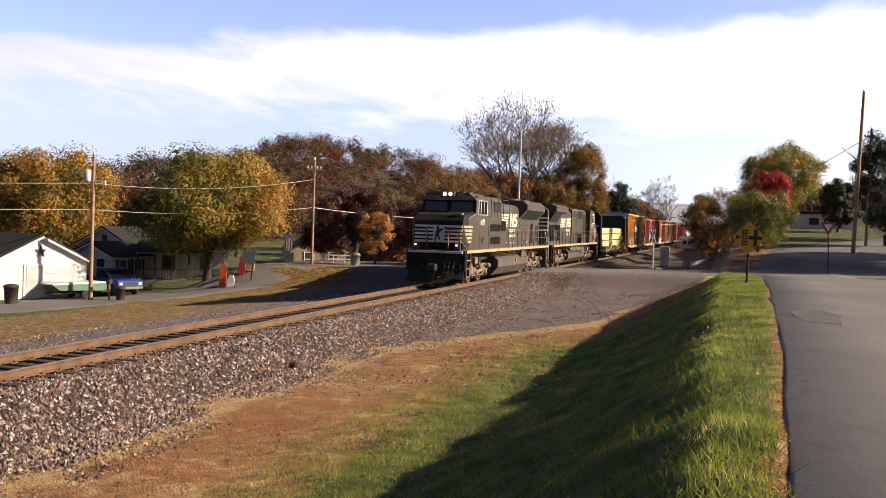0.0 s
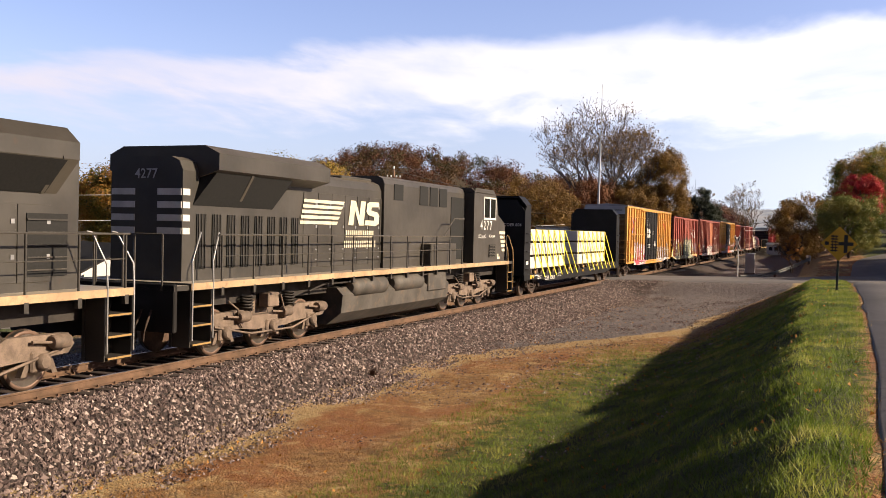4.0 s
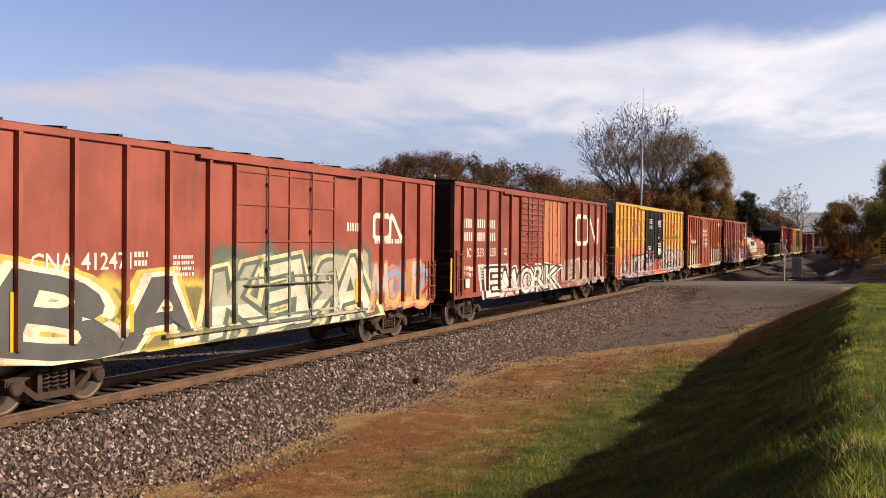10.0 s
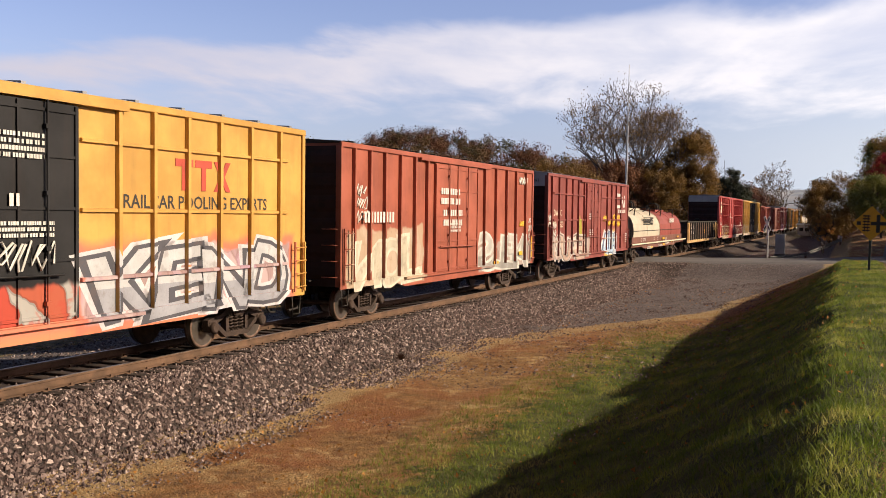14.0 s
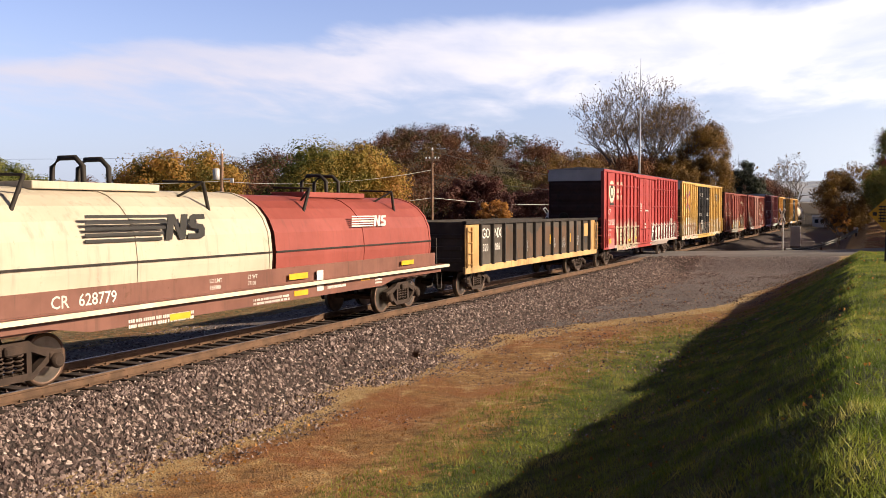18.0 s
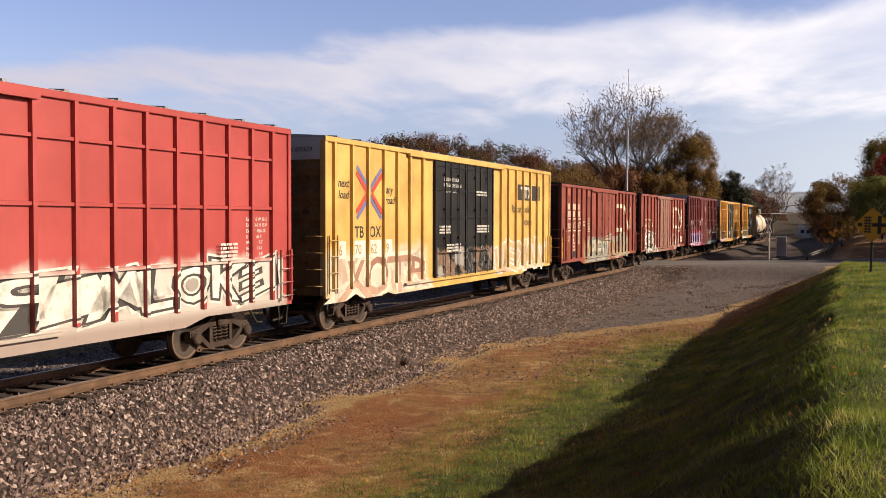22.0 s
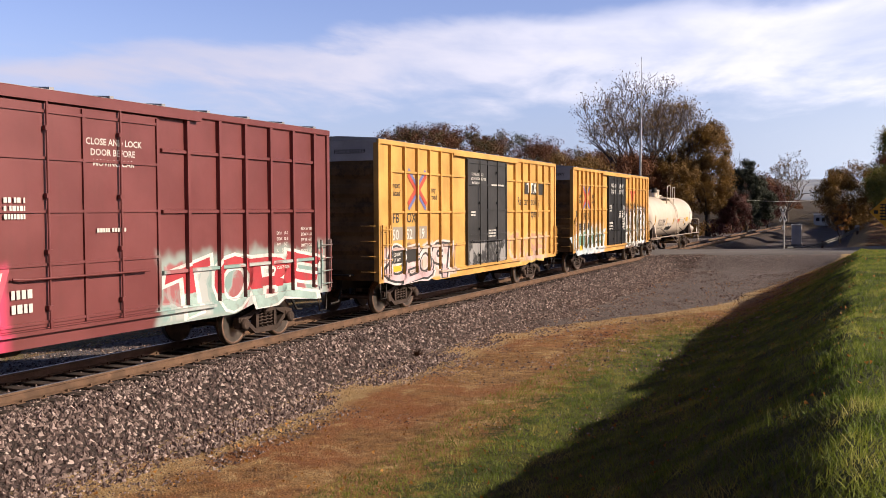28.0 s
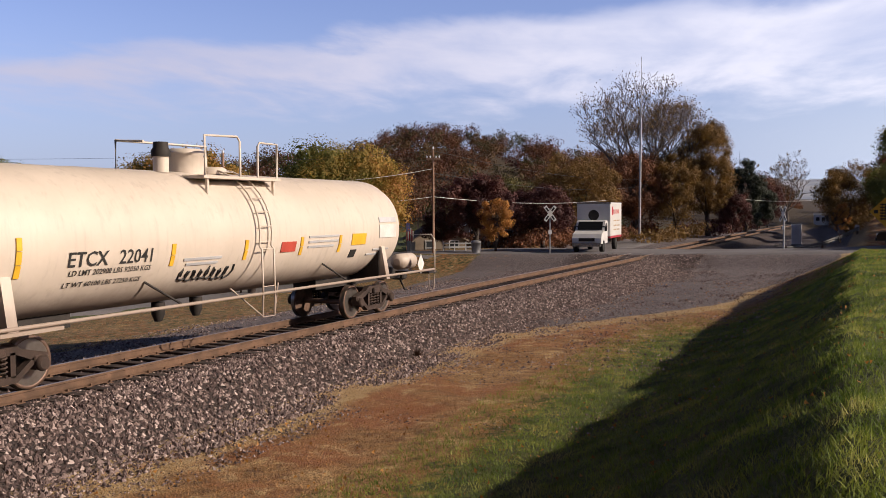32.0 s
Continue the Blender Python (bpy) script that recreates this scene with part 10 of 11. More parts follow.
PORCH_WOOD = plain("brown_porch_post", (0.10, 0.055, 0.035), 0.7, 0.0, 0.2, 2.0)
FOUND = plain("grey_foundation", (0.22, 0.21, 0.20), 0.9, 0.0, 0.2, 1.5)
PANE, g_, b_ = surface("house_window_pane")
b_.inputs["Base Color"].default_value, b_.inputs["Roughness"].default_value = (0.03, 0.035, 0.04, 1), 0.08


def gable_block(parent, w, l, h, ridge, wall, roof_mat, over=0.35, boards=True, trim=None):
    """Walls with gables on the ends (y = 0 and y = l), a real roof with thickness; x is across."""
    t = 0.15
    part("foundation", Build().box(0.03, w - 0.03, 0.03, l - 0.03, -1.2, 0.15), FOUND, parent)
    for y0, y1 in ((0, t), (l - t, l)):
        part("gable_wall", Build().prism([(0, 0.15), (w, 0.15), (w, h), (w / 2, ridge), (0, h)], 1, y0, y1), wall, parent)
    for x0, x1 in ((0, t), (w - t, w)):
        part("side_wall", Build().box(x0, x1, t, l - t, 0.15, h), wall, parent)
    if boards:
        n = int((h - 0.3) / 0.22)
        for k in range(n):
            z = 0.2 + k * 0.22
            part("board", Build().box(0.0, w, -0.018, -0.004, z, z + 0.20), wall, parent)
    slope = (ridge - h) / (w / 2)
    for sgn in (-1, 1):
        xe = -over if sgn < 0 else w + over
        ze = h - over * slope
        part("roof_slope", Build().prism([(w / 2, ridge + 0.05), (xe, ze + 0.05), (xe, ze + 0.17), (w / 2, ridge + 0.19)], 1, -over, l + over), roof_mat, parent)
        part("barge_board", Build().prism([(w / 2, ridge - 0.10), (xe, ze - 0.10), (xe, ze + 0.05), (w / 2, ridge + 0.05)], 1, -over - 0.03, -over), trim or TRIM, parent)


def window(parent, x, z, w, h, y=-0.03, shutters=True):
    win = part("window", Build().box(x, x + w, y - 0.03, y, z, z + h), PANE, parent)
    fr = Build().box(x - 0.07, x, y - 0.05, y, z - 0.07, z + h + 0.07).box(x + w, x + w + 0.07, y - 0.05, y, z - 0.07, z + h + 0.07)
    fr.box(x, x + w, y - 0.05, y, z + h, z + h + 0.07).box(x, x + w, y - 0.06, y, z - 0.08, z).box(x, x + w, y - 0.045, y - 0.02, z + h / 2 - 0.03, z + h / 2 + 0.03)
    part("window_frame", fr, TRIM, win)
    if shutters:
        for a in (x - 0.45, x + w + 0.1):
            part("shutter", Build().box(a, a + 0.35, y - 0.04, y, z - 0.05, z + h + 0.05), SHUTTER, win)


def star_mesh(r, r2, y0, y1, x, z):
    pts = []
    for k in range(10):
        a = math.pi / 2 + k * math.pi / 5
        q = r if k % 2 == 0 else r2
        pts.append((x + q * math.cos(a), z + q * math.sin(a)))
    return Build().prism(pts, 1, y0, y1)


def facing(x, y, z, ux, uy):
    """A pose whose local x runs along (ux, uy); local -y faces the viewer."""
    return pose(x, y, z, 0, 0, math.degrees(math.atan2(uy, ux)))


DOOR_GREY = plain("grey_white_door", (0.50, 0.49, 0.52), 0.6, 0.0, 0.12, 1.0)
gar = thing("garage", "white garage with a dark star over its door", "garage", facing(-28.1, 57.97, -2.72, 0.643, 0.766))
gable_block(gar, 6.4, 9.0, 2.55, 4.15, SIDING, SHINGLE)
part("garage_door", Build().box(2.2, 5.5, -0.06, -0.02, 0.15, 2.25), DOOR_GREY, gar)
for k in range(4):
    part("door_panel", Build().box(2.25, 5.45, -0.085, -0.06, 0.2 + k * 0.52, 0.66 + k * 0.52, 0.01), DOOR_GREY, gar)
part("door_trim", Build().box(2.08, 2.2, -0.08, 0.0, 0.15, 2.37).box(5.5, 5.62, -0.08, 0.0, 0.15, 2.37).box(2.08, 5.62, -0.08, 0.0, 2.25, 2.37), TRIM, gar)
part("barn_star", star_mesh(0.42, 0.17, -0.09, -0.02, 3.2, 3.2), SHUTTER, gar, "dark metal star")
# a side window on the long wall that faces the lane
w = part("side_window", Build().box(-0.05, -0.01, 2.2, 3.1, 1.0, 2.1), PANE, gar)
part("side_window_frame", Build().box(-0.07, -0.01, 2.1, 2.2, 0.95, 2.15).box(-0.07, -0.01, 3.1, 3.2, 0.95, 2.15).box(-0.07, -0.01, 2.1, 3.2, 2.1, 2.18), TRIM, w)
for a in (1.7, 3.25):
    part("shutter", Build().box(-0.06, -0.01, a, a + 0.35, 0.95, 2.15), SHUTTER, w)

hs = thing("house", "cream house with dark gabled roofs and shutters", "house", facing(-29.45, 76.1, -2.4, 0.94, -0.342))
gable_block(hs, 4.6, 9.0, 3.08, 4.3, SIDING2, SHINGLE)
part("gable_vent", Build().box(2.05, 2.55, -0.05, -0.02, 3.3, 3.75), SHUTTER, hs)
h2 = thing("house_wing", "cream front wing with dark roof and shuttered windows", "house", facing(-28.13, 70.95, -2.5, 0.94, -0.342))
gable_block(h2, 3.6, 4.2, 2.44, 3.3, SIDING2, SHINGLE)
window(h2, 2.3, 0.9, 0.75, 1.25, shutters=False)
for y in (0.9, 2.6):
    w = part("window", Build().box(3.62, 3.65, y, y + 0.8, 0.9, 2.05), PANE, h2)
    part("window_frame", Build().box(3.6, 3.67, y - 0.07, y, 0.83, 2.12).box(3.6, 3.67, y + 0.8, y + 0.87, 0.83, 2.12).box(3.6, 3.67, y, y + 0.8, 2.05, 2.12).box(3.6, 3.67, y, y + 0.8, 0.83, 0.9), TRIM, w)
    for a in (y - 0.40, y + 0.89):
        part("shutter", Build().box(3.6, 3.66, a, a + 0.32, 0.85, 2.1), SHUTTER, w)
po = thing("porch", "shaded front porch with brown posts and railing", "porch", facing(-23.4, 71.4, -2.15, 0.98, 0.12))
part("back_wall", Build().box(0, 6.6, 2.4, 2.6, 0.2, 2.9), SIDING2, po)
part("porch_floor", Build().box(0, 6.6, 0, 2.4, -0.8, 0.25), FOUND, po)
part("porch_roof", Build().prism([(-0.4, 2.35), (2.7, 3.15), (2.7, 3.28), (-0.4, 2.47)], 0, -0.3, 6.9), SHINGLE, po)
part("porch_beam", Build().box(-0.1, 6.7, -0.02, 0.14, 2.25, 2.42), TRIM, po)
for k in range(6):
    part("post", Build().box(k * 1.28, k * 1.28 + 0.15, 0.0, 0.15, 0.25, 2.3), PORCH_WOOD, po)
part("rail", Build().box(0, 6.6, 0.04, 0.1, 1.05, 1.13), PORCH_WOOD, po)
for k in range(30):
    part("baluster", Build().box(0.1 + k * 0.22, 0.14 + k * 0.22, 0.05, 0.09, 0.3, 1.05), PORCH_WOOD, po)
for x in (1.5, 4.4):
    part("porch_window", Build().box(x, x + 1.0, 2.36, 2.4, 0.9, 2.1), PANE, po)
part("porch_door", Build().box(3.0, 3.9, 2.35, 2.4, 0.25, 2.3), TRIM, po)
house2 = thing("small_house", "small house with brown roof, half in shade", "house", facing(-13.4, 84.0, -1.9, 0.95, 0.30))
gable_block(house2, 4.6, 6.0, 2.2, 3.4, SIDING_TAN, SHINGLE_B, trim=SIDING_TAN)
window(house2, 3.2, 0.8, 0.8, 1.2, shutters=False)
window(house2, 1.0, 0.8, 0.8, 1.2, shutters=False)
house3 = thing("small_house", "small house with a slate-blue roof among trees", "house", facing(-10.4, 92.0, -1.2, 0.97, 0.22))
gable_block(house3, 7.0, 7.0, 2.4, 3.9, SIDING_TAN, plain("slate_blue_roof", (0.07, 0.085, 0.11), 0.85, 0.0, 0.2, 1.5))
window(house3, 1.2, 0.9, 0.9, 1.2, shutters=False)
window(house3, 4.6, 0.9, 0.9, 1.2, shutters=False)
lb = thing("long_building", "long low grey building with a flat roof", "building", facing(38.0, 114.5, gz(41, 112) - 0.2, 0.93, -0.36))
part("wall", Build().box(0, 11.5, 0, 6.0, -0.5, 2.0), SIDING2, lb)
part("roof", Build().box(-0.3, 11.8, -0.3, 6.3, 2.0, 2.3, 0.03), SHINGLE, lb)
for x in (1.0, 3.6, 6.4, 9.0):
    part("window", Build().box(x, x + 1.1, -0.04, -0.005, 0.7, 1.5), PANE, lb)
wb = thing("white_shed", "white sunlit shed far down the line", "building", facing(49.0, 192.0, gz(50, 193) + 0.3, 0.9, -0.43))
part("wall", Build().box(0, 3.6, 0, 2.5, -0.4, 1.7), SIDING, wb)
part("roof", Build().prism([(-0.2, 1.7), (1.25, 2.1), (2.7, 1.7)], 0, -0.2, 3.8), GALV, wb)
for x in (0.4, 1.5, 2.6):
    part("opening", Build().box(x, x + 0.7, -0.03, -0.005, 0.5, 1.2), PANE, wb)

# ---- poles, wires, mast ----
POLE = plain("weathered_pole", (0.36, 0.22, 0.15), 0.9, 0.0, 0.25, 2.0, 0.01)
WIRE = plain("black_wire", (0.02, 0.02, 0.02), 0.6, 0.0, 0.1, 2.0)
# pale copy of the wire, sunlight on it painted as colour
WIRE_LIT = plain("sunlit_wire", (0.75, 0.73, 0.70), 0.5, 0.2, 0.1, 2.0)
INSUL = plain("grey_transformer", (0.62, 0.62, 0.64), 0.5, 0.2, 0.15, 2.0)


def utility_pole(x, y, h, label, lean=0.0, base=None, arm=0.0, can=False, r=0.14):
    z = (gz(x, y) if base is None else base)
    p = thing("utility_pole", label, "utility pole", pose(x, y, z - 0.2, 0, lean, 0), "utility poles")
    part("pole", Build().tube([(0, 0, 0), (0, 0, h * 0.5), (0, 0, h)], r, 10, True, r * 0.65), POLE, p)
    if arm:
        part("cross_arm", Build().box(-arm, arm, -0.16, -0.06, h - 0.75, h - 0.62), POLE, p)
        for k in (-0.9, -0.4, 0.4, 0.9):
            part("insulator", Build().lathe([(0, 0.05), (0.1, 0.06), (0.16, 0.03)], 2, (arm * k, -0.11, h - 0.62), 8), INSUL, p)
    part("pole_top_insulator", Build().lathe([(0, 0.06), (0.12, 0.07), (0.2, 0.03)], 2, (0, 0, h), 8), INSUL, p)
    if can:
        part("transformer", Build().lathe([(0, 0.2), (0.04, 0.24), (0.72, 0.24), (0.78, 0.1)], 2, (-0.36, -0.05, h - 1.75), 14), INSUL, p)
        part("bracket", Build().box(0.1, 0.75, -0.08, 0.0, h - 1.75, h - 1.65).box(0.6, 0.8, -0.12, 0.08, h - 1.95, h - 1.65), INSUL, p)
    return p


utility_pole(-22.6, 60.0, 9.6, "brown utility pole with a transformer", 0.4, None, 0, True)
utility_pole(-9.3, 66.5, 7.7, "slim utility pole by the small house", 0.3, None, 0.5, False, 0.1)
utility_pole(33.6, 76.3, 13.5, "tall bare utility pole on the bank", 1.6, gz(33.6, 76.3), 0, False, 0.17)
utility_pole(38.2, 84.2, 10.8, "second utility pole behind the first", 0.5, None, 0.6, False, 0.14)
utility_pole(11.6, 128.5, 8.0, "short pole beside the mast", 0.0, None, 0, False, 0.1)
utility_pole(46.0, 170.0, 7.0, "pole far down the line", 0.0, None, 0.6, False, 0.12)


def wire(p, q, sag, mat, r=0.02, name="overhead_wire", label="overhead wire between poles"):
    p, q = Vector(p), Vector(q)
    pts = []
    for k in range(17):
        t = k / 16
        a = p + (q - p) * t
        pts.append((a.x, a.y, a.z - sag * 4 * t * (1 - t)))
    ob = part(name, Build().tube(pts, r, 5), mat)
    return tagged(ob, label, "wire", "overhead wires")


zA, zB = gz(-22.6, 60.0) - 0.2, gz(-9.3, 66.5) - 0.2
wire((-22.6, 60, zA + 9.4), (-9.3, 66.5, zB + 7.7), 0.45, WIRE, 0.008)
wire((-22.6, 60, zA + 7.75), (-9.3, 66.5, zB + 6.3), 0.5, WIRE_LIT)
wire((-22.6, 60, zA + 6.05), (-9.3, 66.5, zB + 4.3), 0.35, WIRE_LIT, 0.022)
wire((-75.0, 40, zA + 9.9), (-22.6, 60, zA + 9.4), 0.6, WIRE, 0.008)
wire((-75.0, 40, zA + 7.5), (-22.6, 60, zA + 7.75), 0.6, WIRE_LIT)
wire((-75.0, 40, zA + 5.95), (-22.6, 60, zA + 6.05), 0.5, WIRE_LIT, 0.022)
wire((-9.3, 66.5, zB + 7.6), (11.6, 128.5, 7.0), 0.8, WIRE)
wire((-9.3, 66.5, zB + 6.0), (11.6, 128.5, 6.2), 0.9, WIRE)
wire((-9.3, 66.5, zB + 4.3), (4.5, 100.0, 3.9), 0.4, WIRE_LIT, 0.02)
wire((38.2, 84.2, gz(38.2, 84.2) + 10.0), (46.0, 170.0, gz(46, 170) + 6.8), 1.2, WIRE, 0.03)
wire((46.0, 170.0, gz(46, 170) + 6.6), (20.0, 230.0, 7.0), 1.4, WIRE, 0.05)
wire((24.0, 140.0, 4.5), (46.0, 170.0, gz(46, 170) + 5.2), 0.5, WIRE_LIT, 0.02)
mast = thing("antenna_mast", "tall slim steel radio mast", "mast", pose(9.5, 119.6, gz(9.5, 119.6), 0, 0.5, 0))
part("lower_tube", Build().tube([(0, 0, -0.2), (0, 0, 15.2)], 0.17, 10, True, 0.13), GALV, mast)
part("upper_whip", Build().tube([(0, 0, 15.2), (0, 0, 22.8)], 0.06, 8, True, 0.03), GALV, mast)
part("base_plate", Build().box(-0.4, 0.4, -0.4, 0.4, -0.15, 0.1, 0.02), FOUND, mast)

# ---- signs and small things at the crossing ----
SIGN_Y = plain("yellow_sign_face", (0.72, 0.40, 0.02), 0.5, 0.0, 0.1, 1.5)
SIGN_K = plain("black_sign_ink", (0.02, 0.02, 0.02), 0.6, 0.0, 0.1, 2.0)
SIGN_W = plain("white_sign_face", (0.76, 0.75, 0.73), 0.5, 0.0, 0.08, 2.0)
SIGN_R = plain("red_sign_face", (0.45, 0.03, 0.05), 0.5, 0.0, 0.1, 2.0)
POSTG = plain("green_steel_post", (0.035, 0.045, 0.04), 0.7, 0.3, 0.2, 3.0)

ws = thing("warning_sign", "yellow diamond sign with crossroads and railway symbol", "road sign", pose(9.95, 30.4, 1.25, 0, 1.2, -12))
part("post", Build().box(-0.035, 0.035, 0.0, 0.06, -0.3, 2.15, 0.008), POSTG, ws)
fy = 1.57
part("panel", Build().prism([(0, fy - 0.545), (0.545, fy), (0, fy + 0.545), (-0.545, fy)], 1, -0.008, -0.002), SIGN_Y, ws)
part("crossroad_bar", Build().box(-0.02, 0.42, -0.014, -0.009, fy - 0.055, fy + 0.055), SIGN_K, ws)
part("crossroad_bar", Build().box(0.14, 0.25, -0.016, -0.010, fy - 0.28, fy + 0.28), SIGN_K, ws)
part("rail_bar", Build().box(-0.20, -0.175, -0.014, -0.009, fy - 0.26, fy + 0.26), SIGN_K, ws)
part("rail_bar", Build().box(-0.11, -0.085, -0.014, -0.009, fy - 0.26, fy + 0.26), SIGN_K, ws)
for k in range(6):
    part("tie_bar", Build().box(-0.25, -0.035, -0.016, -0.010, fy - 0.24 + k * 0.09, fy - 0.20 + k * 0.09), SIGN_K, ws)
part("stub_bar", Build().box(-0.42, -0.30, -0.014, -0.009, fy - 0.055, fy + 0.055), SIGN_K, ws)

yd = thing("yield_sign", "red and white yield sign on a dark post", "road sign", pose(25.3, 61.0, gz(25.3, 61.0), 0, -2.0, -22))
part("post", Build().box(-0.04, 0.04, 0.0, 0.06, -0.3, 2.9, 0.008), POSTG, yd)
part("panel", Build().prism([(-0.5, 3.5), (0.5, 3.5), (0, 2.62)], 1, -0.008, -0.002), SIGN_R, yd)
part("white_centre", Build().prism([(-0.26, 3.36), (0.26, 3.36), (0, 2.9)], 1, -0.014, -0.009), SIGN_W, yd)


def crossbuck(x, y, rz, label, h=3.3):
    cb = thing("crossbuck", label, "crossing sign", pose(x, y, gz(x, y), 0, 0, rz), "crossbucks")
    part("post", Build().box(-0.05, 0.05, 0.0, 0.1, -0.3, h - 0.2, 0.01), GALV, cb)
    for k, a in enumerate((55, -55)):
        m = Matrix.Translation((0, -0.03 - 0.025 * k, h - 0.55)) @ Matrix.Rotation(radians(a), 4, "Y")
        arm = Build().join(Build().box(-0.61, 0.61, -0.012, 0.012, -0.115, 0.115), m)
        arm_ob = part("blade", arm, SIGN_W, cb)
        bars = Build().join(Build().box(-0.5, -0.2, -0.018, -0.013, -0.06, 0.06).box(0.2, 0.5, -0.018, -0.013, -0.06, 0.06), m)
        part("blade_marks", bars, SIGN_K, arm_ob)
    part("small_plate", Build().box(-0.12, 0.12, -0.03, -0.01, 1.35, 1.6), SIGN_W, cb)


crossbuck(-0.9, 64.0, 8, "white crossbuck on a steel post, facing the lane", 3.3)
crossbuck(15.4, 68.3, -68, "white crossbuck seen edge-on beside the road", 3.0)

cab_ = thing("signal_cabinet", "pale grey equipment cabinet beside the line", "cabinet", pose(22.3, 93.5, gz(22.3, 93.5), 0, 0, -15))
part("body", Build().box(-0.45, 0.45, -0.35, 0.35, 0.15, 2.0, 0.03), GREY_TOP, cab_)
part("roof", Build().box(-0.5, 0.5, -0.4, 0.4, 2.0, 2.08, 0.02), GREY_TOP, cab_)
part("base", Build().box(-0.5, 0.5, -0.4, 0.4, -0.4, 0.15), FOUND, cab_)
part("door", Build().box(-0.38, 0.38, -0.37, -0.345, 0.3, 1.9), GREY_TOP, cab_)

RAIL_GREY = plain("weathered_zinc", (0.16, 0.16, 0.16), 0.7, 0.3, 0.25, 3.0)
gr = thing("guard_rail", "weathered steel guard rail above the ditch", "guard rail")
pts = [(16.5, 72.5), (18.5, 75.2), (20.6, 78.0), (22.7, 80.6), (24.7, 82.8)]
for x, y in pts:
    part("post", Build().box(x - 0.07, x + 0.07, y - 0.07, y + 0.07, gz(x, y) - 0.4, gz(x, y) + 0.72), PORCH_WOOD, gr)
for k, (p, q) in enumerate(zip(pts, pts[1:])):
    z0, z1 = gz(*p), gz(*q)
    v, f = [], []
    for (x, y), z in ((p, z0), (q, z1)):
        for dz, off in ((0.38, 0.0), (0.44, -0.06), (0.52, 0.0), (0.60, -0.06), (0.68, 0.0), (0.68, 0.012), (0.38, 0.012)):
            v.append((x + 0.09 - off, y - 0.09 + off, z + dz))
    for j in range(7):
        f.append((j, (j + 1) % 7, (j + 1) % 7 + 7, j + 7))
    part("beam", Build().add(v, f), RAIL_GREY, gr)
part("end_wing", Build().box(24.6, 24.8, 82.6, 83.2, gz(24.7, 82.8) + 0.3, gz(24.7, 82.8) + 0.8, 0.02), GALV, gr)

tl = thing("timber_stack", "stack of old dark ties by the mast", "timber stack", pose(13.6, 122.0, gz(13.6, 122), 0, 0, 10))
for k in range(6):
    part("old_tie", Build().box(-1.6 + 0.3 * (k % 3), 1.2 + 0.3 * (k % 3), 0.26 * (k % 3), 0.26 * (k % 3) + 0.23, 0.2 * (k // 3), 0.2 * (k // 3) + 0.18), TIE, tl)

# ---- yard things ----
def lump_bin(x, y, h, r, mat, label):
    t = thing("trash_bin", label, "bin", pose(x, y, gz(x, y)))
    part("body", Build().lathe([(0, r * 0.85), (h * 0.9, r), (h * 0.9, r * 1.06), (h, r * 1.06)], 2, (0, 0, 0), 16), mat, t)
    part("lid", Build().lathe([(0, r * 1.06), (0.08, r * 0.9), (0.14, r * 0.3)], 2, (0, 0, h), 16), mat, t)


BIN = plain("dark_plastic_bin", (0.05, 0.035, 0.03), 0.6, 0.0, 0.2, 2.0)
lump_bin(-20.6, 59.8, 0.85, 0.30, BIN, "dark trash bin at the lane edge")
lump_bin(-26.0, 56.3, 1.1, 0.42, BIN, "dark bin against the garage wall")
lump_bin(-6.2, 66.5, 0.8, 0.35, GALV, "bin with a white bag by the fence")
mb = thing("mailbox", "dark mailbox on a wooden post", "mailbox", pose(-21.4, 60.0, gz(-21.4, 60.0)))
part("post", Build().box(-0.05, 0.05, -0.05, 0.05, -0.2, 1.1), POLE, mb)
part("box", Build().prism([(-0.12, 1.1), (0.12, 1.1), (0.12, 1.25), (0.06, 1.36), (-0.06, 1.36), (-0.12, 1.25)], 1, -0.28, 0.28), BIN, mb)

BLUE_CAR = plain("blue_car_paint", (0.03, 0.09, 0.42), 0.25, 0.2, 0.08, 1.0)
WHITE_CAR = plain("white_truck_paint", (0.74, 0.73, 0.71), 0.35, 0.0, 0.06, 1.0)
DARK_CAR = plain("dark_car_paint", (0.012, 0.013, 0.016), 0.2, 0.2, 0.1, 1.0)
TYRE = plain("tyre_rubber", (0.02, 0.02, 0.02), 0.9, 0.0, 0.2, 6.0)
CHROME = plain("bright_metal", (0.5, 0.5, 0.5), 0.25, 0.9, 0.1, 4.0)


def car_wheel(parent, x, y, r, w=0.22):
    wh = part("wheel", Build().lathe([(-w / 2, r * 0.7), (-w / 2, r * 0.96), (-w / 4, r), (w / 4, r), (w / 2, r * 0.96), (w / 2, r * 0.7)], 0, (x, y, r), 20), TYRE, parent)
    part("rim", Build().lathe([(-w / 2 - 0.005, r * 0.25), (-w / 2 + 0.03, r * 0.66), (w / 2 - 0.03, r * 0.66), (w / 2 + 0.005, r * 0.25)], 0, (x, y, r), 16), CHROME, wh)


